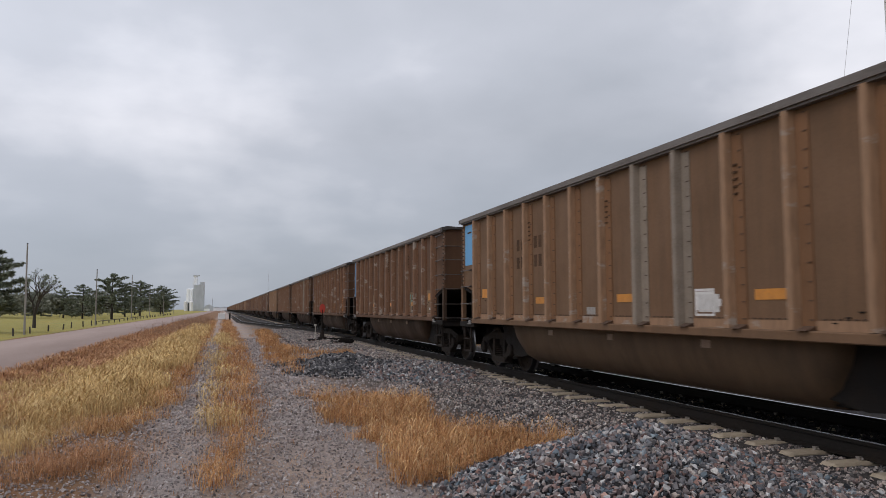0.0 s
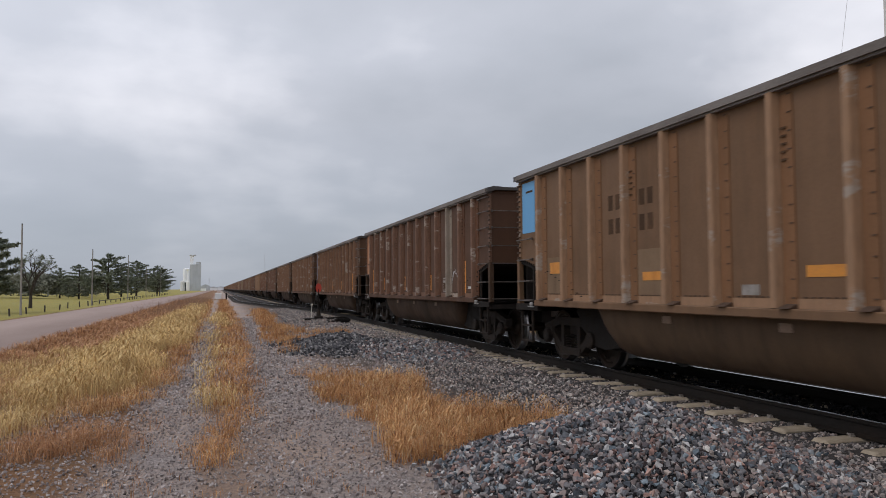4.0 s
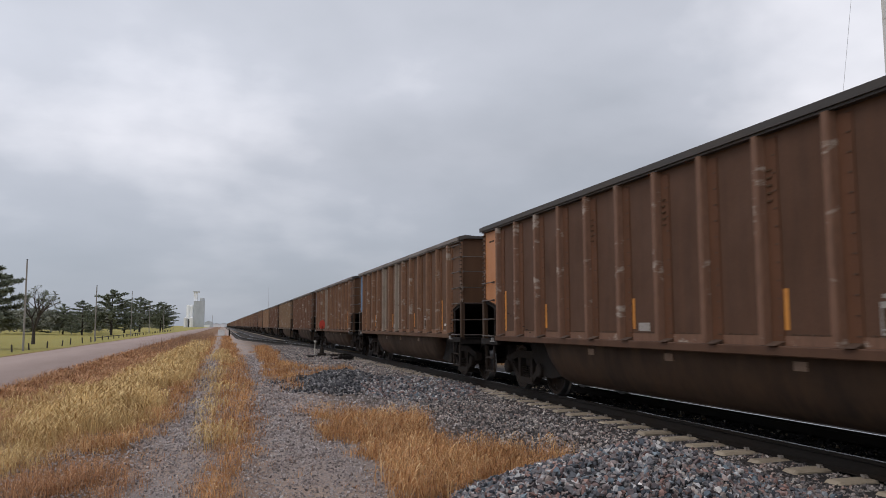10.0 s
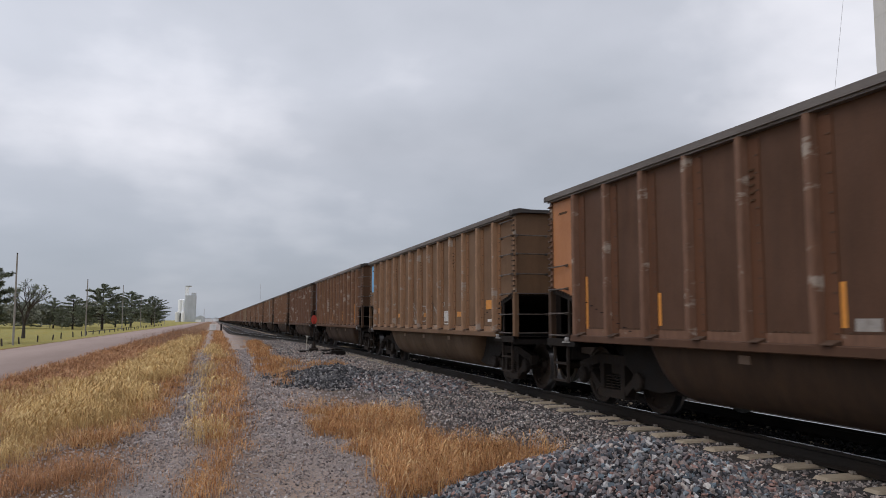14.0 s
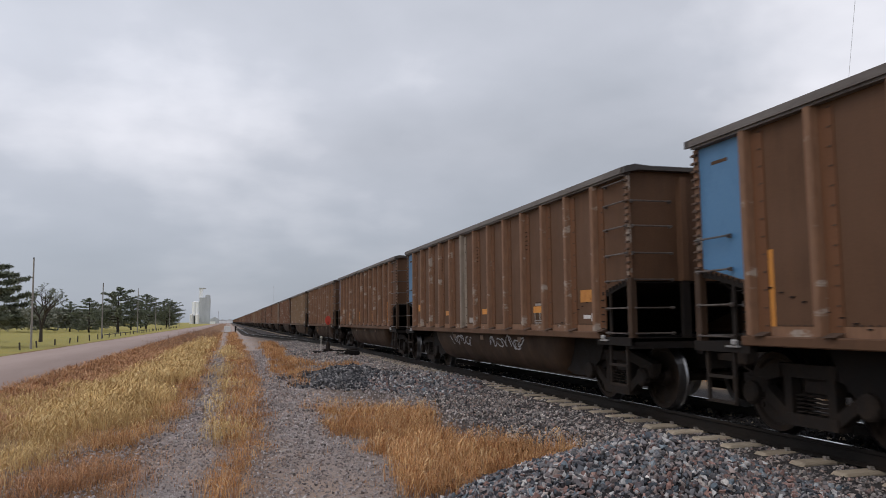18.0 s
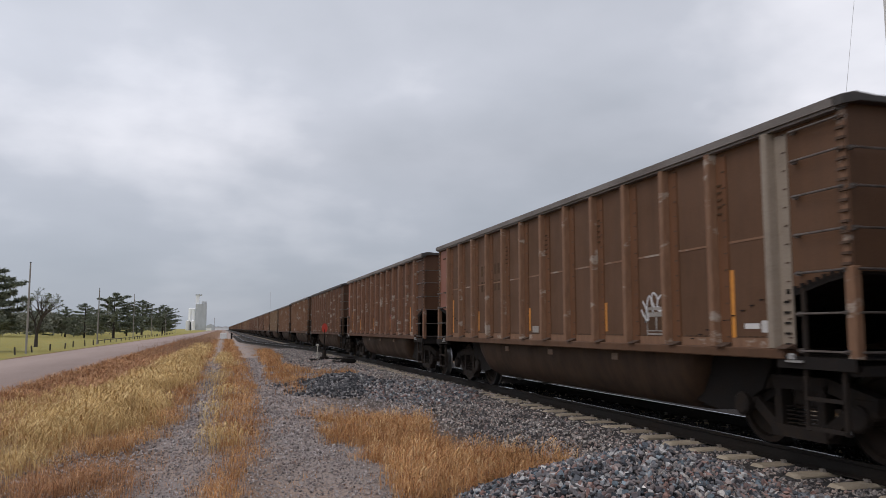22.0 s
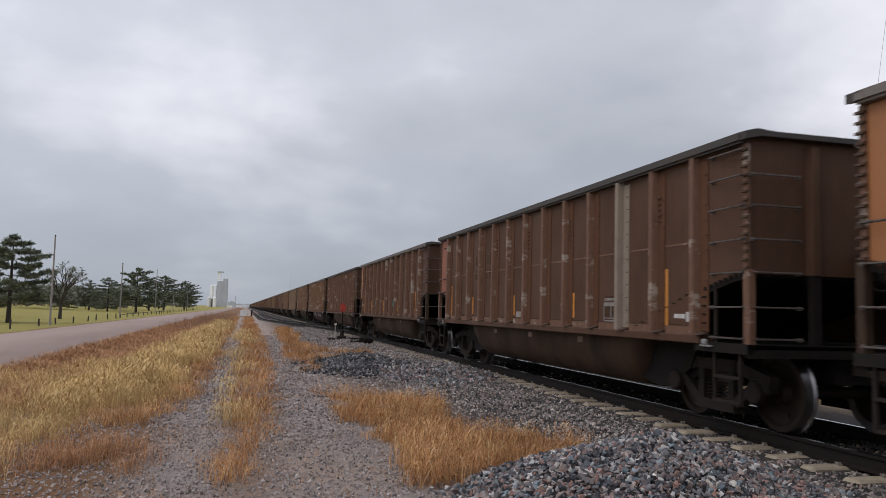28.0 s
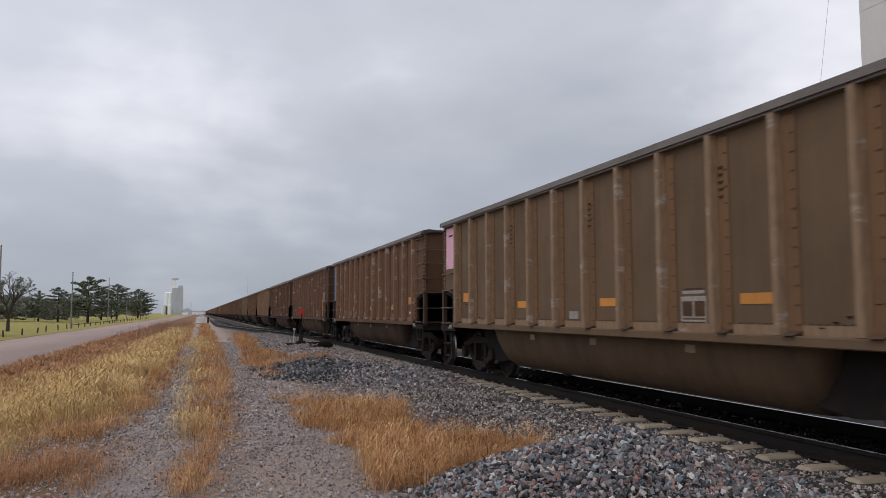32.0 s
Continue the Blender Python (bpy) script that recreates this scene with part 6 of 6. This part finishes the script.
    xy = np.stack([4.75 + 1.4 * r * np.cos(a), 19.8 + 3.6 * r * np.sin(a)], 1)
    stones("pale_pile", rng, xy, rng.uniform(0.022, 0.05, n), BALLAST, "low spread of grey ballast", 0.2)
    # gravel pressed into the drive
    n = 90000
    y = 4.3 + 42 * rng.uniform(0, 1, n) ** 1.9
    x = rng.uniform(-3.4, 4.0, n)
    u = rng.uniform(0, 1, n)
    rut = (np.abs(x + 0.55) < 0.45 + rng.normal(0, 0.1, n)) | (np.abs(x - 1.05) < 0.78 + rng.normal(0, 0.12, n)) | (u < 0.3) | ((y < 13.5) & (x < -0.9) & (u < 0.7))
    rut &= (x > -1.3) | ((y < 13.5) & (x > -2.6) & (u < 0.7)) | ((y < 9) & (u < 0.6))
    rut &= (x < 2.0) | (u < 0.3)
    xy = np.stack([x, y], 1)[rut]
    stones("drive_gravel", rng, xy, rng.uniform(0.008, 0.021, len(xy)) * np.clip(xy[:, 1] / 9, 1, 1.9), GRAVEL, "pale gravel pressed into the two-track drive", 0.35)


# near black, to stand for the shadowed gaps of the heap
GAP_SHADE = worn("dark_grit", (0.022, 0.021, 0.023), (0.035, 0.032, 0.032), (0.014, 0.014, 0.016), 0.95, 0, 8, 50, 0.8, spec=0.2)
# the shade under the passing cars is painted into these stones
SHADED_STONE = island("sooty_stone", [(0.012, 0.012, 0.013), (0.03, 0.028, 0.028), (0.018, 0.017, 0.018)], 0.9)
STONES = [worn("single_stone_" + n, c, tuple(v * 0.75 for v in c), tuple(v * 1.25 for v in c), 0.85, 0, 0.8, 4, 0.4, (1, 1, 1), 0.4)
          for n, c in (("slate", (0.07, 0.08, 0.095)), ("grey", (0.20, 0.19, 0.19)), ("pink", (0.36, 0.225, 0.185)), ("black", (0.042, 0.042, 0.046)), ("pale", (0.52, 0.49, 0.46)), ("blue", (0.17, 0.21, 0.24)), ("tan", (0.31, 0.255, 0.225)))]
make_ballast()

STRAW = island("straw_grass", [(0.680, 0.375, 0.165), (0.850, 0.550, 0.270), (0.480, 0.240, 0.105), (0.870, 0.640, 0.365), (0.600, 0.320, 0.135), (0.270, 0.130, 0.055)], 0.8, patch=0.4)
PALE_STRAW = island("pale_seed_grass", [(0.840, 0.600, 0.265), (0.880, 0.700, 0.375), (0.600, 0.380, 0.150), (0.860, 0.640, 0.310), (0.450, 0.260, 0.105)], 0.8, patch=0.35)
RUSSET = island("russet_grass", [(0.580, 0.260, 0.100), (0.760, 0.421, 0.185), (0.370, 0.151, 0.060), (0.660, 0.345, 0.147), (0.850, 0.558, 0.294), (0.210, 0.091, 0.046)], 0.8, patch=0.42)
BROWN_GRASS = island("matted_brown_grass", [(0.460, 0.227, 0.116), (0.660, 0.345, 0.171), (0.310, 0.156, 0.084), (0.800, 0.482, 0.266), (0.200, 0.102, 0.057)], 0.85, patch=0.3)


def blades(name, rng, xy, height, width, mat, label, lean=0.35, curl=0.5):
    """Blades of grass in one mesh: each bends over along its own way."""
    n = len(xy)
    z = np.array([ground_z(a, b) for a, b in xy]) - 0.01
    a = rng.uniform(0, 2 * np.pi, n)
    out = np.stack([np.cos(a), np.sin(a)], 1)
    side = np.stack([-np.sin(a + rng.normal(0, 0.6, n)), np.cos(a)], 1)
    h = height
    l1, l2 = lean * rng.uniform(0.1, 1.0, n), curl * rng.uniform(0.2, 1.3, n)
    base = np.column_stack([xy, z])
    mid = base + np.column_stack([out * (h * l1 * 0.5)[:, None], h * 0.58])
    tip = base + np.column_stack([out * (h * (l1 + l2))[:, None], h * (1.0 - 0.35 * l2)])
    w = np.column_stack([side * (width / 2)[:, None], np.zeros(n)])
    v = np.stack([base - w, base + w, mid - w * 0.8, mid + w * 0.8, tip], 1).reshape(-1, 3)
    f = (np.array([(0, 1, 3), (0, 3, 2), (2, 3, 4)])[None] + 5 * np.arange(n)[:, None, None]).reshape(-1, 3)
    return tagged(new(name, quads_mesh(name, v, f, mat)), label, "grass", kind="stuff")


def seed_grass(name, rng, xy, height, width, mat, label, bow=0.9):
    """Tall stalks that bow over, each with a thick seed head hanging at its tip."""
    n = len(xy)
    z = np.array([ground_z(a, b) for a, b in xy]) - 0.01
    a = rng.uniform(0, 2 * np.pi, n) * 0.6 + 0.3
    out = np.stack([np.cos(a), np.sin(a)], 1)
    side = np.stack([-np.sin(a), np.cos(a)], 1) + rng.normal(0, 0.5, (n, 2))
    side /= np.linalg.norm(side, axis=1)[:, None]
    b = bow * rng.uniform(0.35, 1.3, n)
    base = np.column_stack([xy, z])
    rows = []
    for along, up, w in ((0.0, 0.0, 0.8), (0.06, 0.5, 0.7), (0.22, 0.82, 0.6), (0.40, 0.93, 1.7), (0.60, 0.86, 1.6), (0.72, 0.72, 0.25)):
        p = base + np.column_stack([out * (height * along * b)[:, None], height * (up - 0.12 * b * along)])
        d = np.column_stack([side * (width * w / 2)[:, None], np.zeros(n)])
        rows += [p - d, p + d]
    v = np.stack(rows, 1).reshape(-1, 3)
    f = np.array([(2 * i, 2 * i + 1, 2 * i + 3, 2 * i + 2) for i in range(5)])
    f = (f[None] + 12 * np.arange(n)[:, None, None]).reshape(-1, 4)
    return tagged(new(name, quads_mesh(name, v, f, mat)), label, "grass", kind="stuff")


def clumped(rng, centres, per, spread):
    c = np.repeat(centres, per, axis=0)
    return c + rng.normal(0, 1, c.shape) * np.repeat(spread, per)[:, None]


def patchy(xy, scale, cut, seed=0):
    return np.array([noise.noise((x * scale, y * scale * 0.6, seed)) > cut for x, y in xy])


def inside(xy, poly):
    """Which points lie in the polygon."""
    x, y = xy.T
    hit = np.zeros(len(xy), bool)
    for (ax, ay), (bx, by) in zip(poly, poly[1:] + poly[:1]):
        cross = ((ay > y) != (by > y)) & (x < (bx - ax) * (y - ay) / (by - ay + 1e-12) + ax)
        hit ^= cross
    return hit


def far_scale(xy, near=11.0, most=4.0):
    return np.clip(xy[:, 1] / near, 1.0, most)


def make_grass():
    rng = np.random.default_rng(21)

    def scatter(n, x0, x1, y0, y1):
        u = rng.uniform(0, 1, n)
        return np.stack([rng.uniform(x0, x1, n), y0 * (y1 / y0) ** u], 1)

    def ragged(c, amount, scale=1.6):
        """The same points pushed about by noise, so that outlines drawn with them turn ragged."""
        return c + amount * np.array([(noise.noise((x * scale, y * scale, 1)), noise.noise((x * scale, y * scale, 8))) for x, y in c])

    def size_of(c, lo, hi):
        return lo + (hi - lo) * rng.beta(1.4, 2.2, len(c))

    def edge_of(y):
        """The verge's edge along the wheel track."""
        return np.interp(y, (4, 9.5, 10.5, 11.8, 13, 15, 19, 28, 43, 120), (-2.6, -2.4, -2.25, -1.40, -1.02, -0.95, -0.78, -0.82, -0.95, -1.0))

    # verge between the drive and the road: a straw mat, with pale seed grass standing in it
    c = scatter(9000, -5.45, -0.5, 5.0, 130)
    q = ragged(c, 0.5)
    c = c[patchy(c, 0.8, -0.16) & ((c[:, 1] > 11) | (rng.uniform(0, 1, len(c)) < 0.55)) & ((q[:, 0] > -3.9) | (rng.uniform(0, 1, len(c)) < 0.3)) & (q[:, 0] < edge_of(c[:, 1]) + 0.1)]
    tall = np.repeat(size_of(c, 0.06, 0.30), 13)
    xy = clumped(rng, c, 13, 0.10 * far_scale(c) ** 0.5)
    blades("verge_grass", rng, xy, tall * rng.uniform(0.5, 1.2, len(xy)), 0.0055 * far_scale(xy) * rng.uniform(0.7, 1.4, len(xy)), STRAW, "dry straw-coloured grass on the verge", 1.2, 1.2)
    c = scatter(4200, -4.0, -0.6, 11.5, 75)
    q = ragged(c, 0.5)
    near_edge = np.interp(c[:, 1], (11.5, 14, 26, 40, 75), (-2.6, -3.0, -2.9, -2.6, -2.2))
    c = c[patchy(c, 0.5, -0.12, 3) & (q[:, 0] < edge_of(c[:, 1]) - 0.3) & (q[:, 0] > near_edge) & (c[:, 0] < edge_of(c[:, 1]) - 0.2)]
    tall = np.repeat(size_of(c, 0.26, 0.56), 13)
    xy = clumped(rng, c, 13, 0.11 * far_scale(c) ** 0.5)
    seed_grass("pale_grass", rng, xy, tall * rng.uniform(0.6, 1.15, len(xy)), 0.006 * far_scale(xy) * rng.uniform(0.7, 1.5, len(xy)), PALE_STRAW, "pale tall seed grass bent over on the verge")
    c = scatter(1500, -5.0, -2.1, 6.5, 24)
    q = ragged(c, 0.6)
    c = c[patchy(c, 0.7, -0.05, 13) & (q[:, 0] < edge_of(c[:, 1]) + 0.05)]
    tall = np.repeat(size_of(c, 0.14, 0.42), 12)
    xy = clumped(rng, c, 12, np.full(len(c), 0.11))
    seed_grass("near_tufts", rng, xy, tall * rng.uniform(0.6, 1.15, len(xy)), 0.0045 * far_scale(xy) * rng.uniform(0.7, 1.5, len(xy)), PALE_STRAW, "pale bent seed grass in tufts beside the gravel")
    # the bank along the road's edge: matted grass combed down towards the road
    c = scatter(6400, -5.5, -3.5, 6.0, 120)
    xy = clumped(rng, c, 10, 0.12 * far_scale(c) ** 0.5)
    blades("matted_grass", rng, xy, rng.uniform(0.05, 0.22, len(xy)), 0.008 * far_scale(xy) * rng.uniform(0.7, 1.5, len(xy)), BROWN_GRASS, "matted brown grass along the road's edge", 1.3, 1.3)
    # a clump of thin brown weeds in the gravel, and low ones round it
    c = np.concatenate([np.stack([rng.normal(-1.55, 0.36, 420), rng.normal(8.9, 1.0, 420)], 1), np.stack([rng.uniform(-5.4, -2.2, 480), rng.uniform(4, 11, 480)], 1)])
    c = c[patchy(c, 1.0, -0.1, 17)]
    tall = np.repeat(size_of(c, 0.08, 0.36), 11)
    xy = clumped(rng, c, 11, np.full(len(c), 0.08))
    blades("low_weeds", rng, xy, tall * rng.uniform(0.5, 1.2, len(xy)), rng.uniform(0.003, 0.006, len(xy)), BROWN_GRASS, "low brown weeds on the near verge", 0.7, 0.8)
    # the edge of the verge along the wheel track
    c = scatter(1300, -1.7, -0.3, 11.0, 110)
    q = ragged(c, 0.35)
    e = edge_of(c[:, 1])
    c = c[(q[:, 0] < e + 0.12) & (q[:, 0] > e - 0.45) & patchy(c, 0.9, -0.25, 19)]
    tall = np.repeat(size_of(c, 0.12, 0.42), 13)
    xy = clumped(rng, c, 13, 0.09 * far_scale(c) ** 0.5)
    blades("edge_grass", rng, xy, tall * rng.uniform(0.5, 1.15, len(xy)), 0.005 * far_scale(xy) * rng.uniform(0.7, 1.4, len(xy)), RUSSET, "russet grass along the wheel track", 0.6, 0.7)
    # the strip between the wheel tracks
    c = scatter(3600, -0.6, 1.2, 7.4, 120)
    q = ragged(c, 0.3)
    lo_x = np.interp(c[:, 1], (7.4, 10, 13, 17, 28, 120), (-0.16, -0.10, -0.12, -0.06, 0.04, 0.15))
    hi_x = np.interp(c[:, 1], (7.4, 8.6, 10, 13, 17, 28, 120), (0.02, 0.25, 0.42, 0.55, 0.70, 0.85, 1.0))
    c = c[(q[:, 0] > lo_x) & (q[:, 0] < hi_x) & patchy(c, 1.2, -0.42, 7)]
    tall = np.repeat(size_of(c, 0.07, 0.36), 12)
    xy = clumped(rng, c, 12, 0.075 * far_scale(c) ** 0.5)
    blades("strip_grass", rng, xy, tall * rng.uniform(0.5, 1.15, len(xy)), 0.005 * far_scale(xy) * rng.uniform(0.7, 1.4, len(xy)), RUSSET, "dry russet grass between the wheel tracks", 0.75, 0.8)
    c = scatter(260, -0.35, 0.45, 11, 50)
    c = c[patchy(c, 0.4, 0.05, 11)]
    xy = clumped(rng, c, 10, 0.09 * far_scale(c) ** 0.5)
    seed_grass("strip_pale_grass", rng, xy, rng.uniform(0.16, 0.38, len(xy)), 0.006 * far_scale(xy) * rng.uniform(0.7, 1.4, len(xy)), PALE_STRAW, "pale straw tufts between the wheel tracks")
    # the russet patch by the heap
    patch = [(1.38, 15.6), (1.6, 12.8), (1.72, 11.5), (2.0, 10.9), (1.78, 10.1), (1.95, 9.2), (1.85, 8.2), (1.8, 7.3), (2.1, 7.2), (2.3, 7.6), (2.7, 7.8), (3.3, 8.1), (4.0, 8.7), (4.35, 9.4), (3.7, 10.0), (3.0, 10.1), (2.78, 10.4), (3.05, 11.8), (3.65, 14.0), (2.6, 14.3), (1.9, 14.5)]
    c = np.stack([rng.uniform(1.0, 4.4, 4600), rng.uniform(6.6, 16.2, 4600)], 1)
    c = c[inside(ragged(c, 0.25, 1.5), patch) & (patchy(c, 1.3, -0.22, 5) | (c[:, 0] > 2.5))]
    tall = np.repeat(size_of(c, 0.08, 0.40), 13)
    xy = clumped(rng, c, 13, np.full(len(c), 0.07))
    blades("russet_patch", rng, xy, tall * rng.uniform(0.5, 1.1, len(xy)), rng.uniform(0.004, 0.008, len(xy)), RUSSET, "russet dry grass growing through the ballast", 0.7, 0.8)
    c = c[rng.uniform(0, 1, len(c)) < 0.22]
    xy = clumped(rng, c, 7, np.full(len(c), 0.09))
    seed_grass("patch_straw", rng, xy, rng.uniform(0.14, 0.36, len(xy)), rng.uniform(0.004, 0.007, len(xy)), STRAW, "straw-coloured stalks in the russet patch", 0.6)
    # the patch behind the dark pile and the tongue beyond it
    patch = [(1.6, 19.6), (1.5, 30), (1.9, 42), (2.6, 62), (3.4, 60), (3.1, 46), (2.7, 36), (3.2, 31), (4.7, 29.0), (4.2, 25.6), (2.6, 25.0)]
    c = np.stack([rng.uniform(1.2, 4.9, 3000), 19.0 + 44 * rng.uniform(0, 1, 3000) ** 1.3], 1)
    c = c[inside(ragged(c, 0.6, 0.9), patch) & patchy(c, 0.9, -0.25, 9)]
    tall = np.repeat(size_of(c, 0.12, 0.44), 11)
    xy = clumped(rng, c, 11, np.full(len(c), 0.11))
    blades("far_patch", rng, xy, tall * rng.uniform(0.5, 1.1, len(xy)), 0.005 * far_scale(xy), RUSSET, "russet dry grass behind the dark pile", 0.35, 0.5)
    # single tufts in the drive
    c = scatter(300, -1.3, 2.2, 5.2, 30)
    xy = clumped(rng, c, 8, np.full(len(c), 0.05))
    blades("drive_tufts", rng, xy, rng.uniform(0.03, 0.12, len(xy)), rng.uniform(0.003, 0.006, len(xy)), RUSSET, "small dry tufts in the gravel drive", 0.6, 0.6)
    # grass beside and behind the eye
    c = np.stack([np.concatenate([rng.uniform(-5.4, -1.3, 700), rng.normal(0.12, 0.18, 160)]), rng.uniform(-9.0, 5.0, 860)], 1)
    xy = clumped(rng, c, 10, np.full(len(c), 0.11))
    blades("near_grass", rng, xy, rng.uniform(0.05, 0.2, len(xy)), rng.uniform(0.005, 0.01, len(xy)), STRAW, "dry straw grass beside the drive", 1.0, 1.0)
    # reddish brush on the far verge and dry grass beyond the tracks
    c = np.stack([rng.uniform(-5.0, -1.4, 110), rng.uniform(52, 125, 110)], 1)
    xy = clumped(rng, c, 26, np.full(len(c), 0.4))
    blades("verge_brush", rng, xy, rng.uniform(0.2, 1.05, len(xy)), rng.uniform(0.008, 0.018, len(xy)), island("brush", [(0.30, 0.18, 0.12), (0.38, 0.24, 0.155), (0.22, 0.13, 0.095)], 0.9), "thin reddish brush on the verge", 0.25, 0.2)
    c = np.stack([rng.uniform(11.3, 15.0, 1500), rng.uniform(8, 60, 1500)], 1)
    xy = clumped(rng, c, 8, np.full(len(c), 0.2))
    blades("far_side_grass", rng, xy, rng.uniform(0.15, 0.45, len(xy)), rng.uniform(0.015, 0.03, len(xy)), STRAW, "dry grass beyond the tracks", 0.4, 0.6)


make_grass()


# ---- motion: the train rolls past at a steady pace, its wheels turn ----


# how far the train is ahead of a steady pace at some seconds
AHEAD = ((0.0, 0.0), (4.0, 0.0), (9.0, -0.25), (14.0, -0.25), (20.0, -0.2), (24.0, 0.1), (28.0, 0.22), (30.0, 0.36), (31.0, 0.56), (32.0, 0.68))


def train_y(k, t):
    """Centre of the train's k-th car at t seconds."""
    return FAR_END - HALF + k * PITCH - SPEED * t - float(np.interp(t, *zip(*AHEAD)))


def motions():
    for k, ob in TRAIN:
        walk(ob, [(t, pose(TRACK, train_y(k, t), RAIL)) for t, _ in AHEAD])
        if not -2 <= k <= 44:
            continue
        # the wheels are keyed frame by frame while the car is near
        t0 = (train_y(k, 0) - 34) / SPEED
        t1 = (train_y(k, 0) + 8) / SPEED
        times = [0.0] + [i / FPS for i in range(max(1, int(t0 * FPS)), min(32 * FPS, int(t1 * FPS)))] + [32.0]
        for part_ob in ob.children_recursive:
            if kind_of(part_ob) == "wheelset":
                at = part_ob.location.copy()
                rows, turn, last = [], 0.0, 0.0
                for t in times:
                    turn += min(SPEED / WHEEL * (t - last), 1.47)
                    last = t
                    rows.append((t, Matrix.Translation(at) @ Matrix.Rotation(turn, 4, "X")))
                walk(part_ob, rows)


motions()
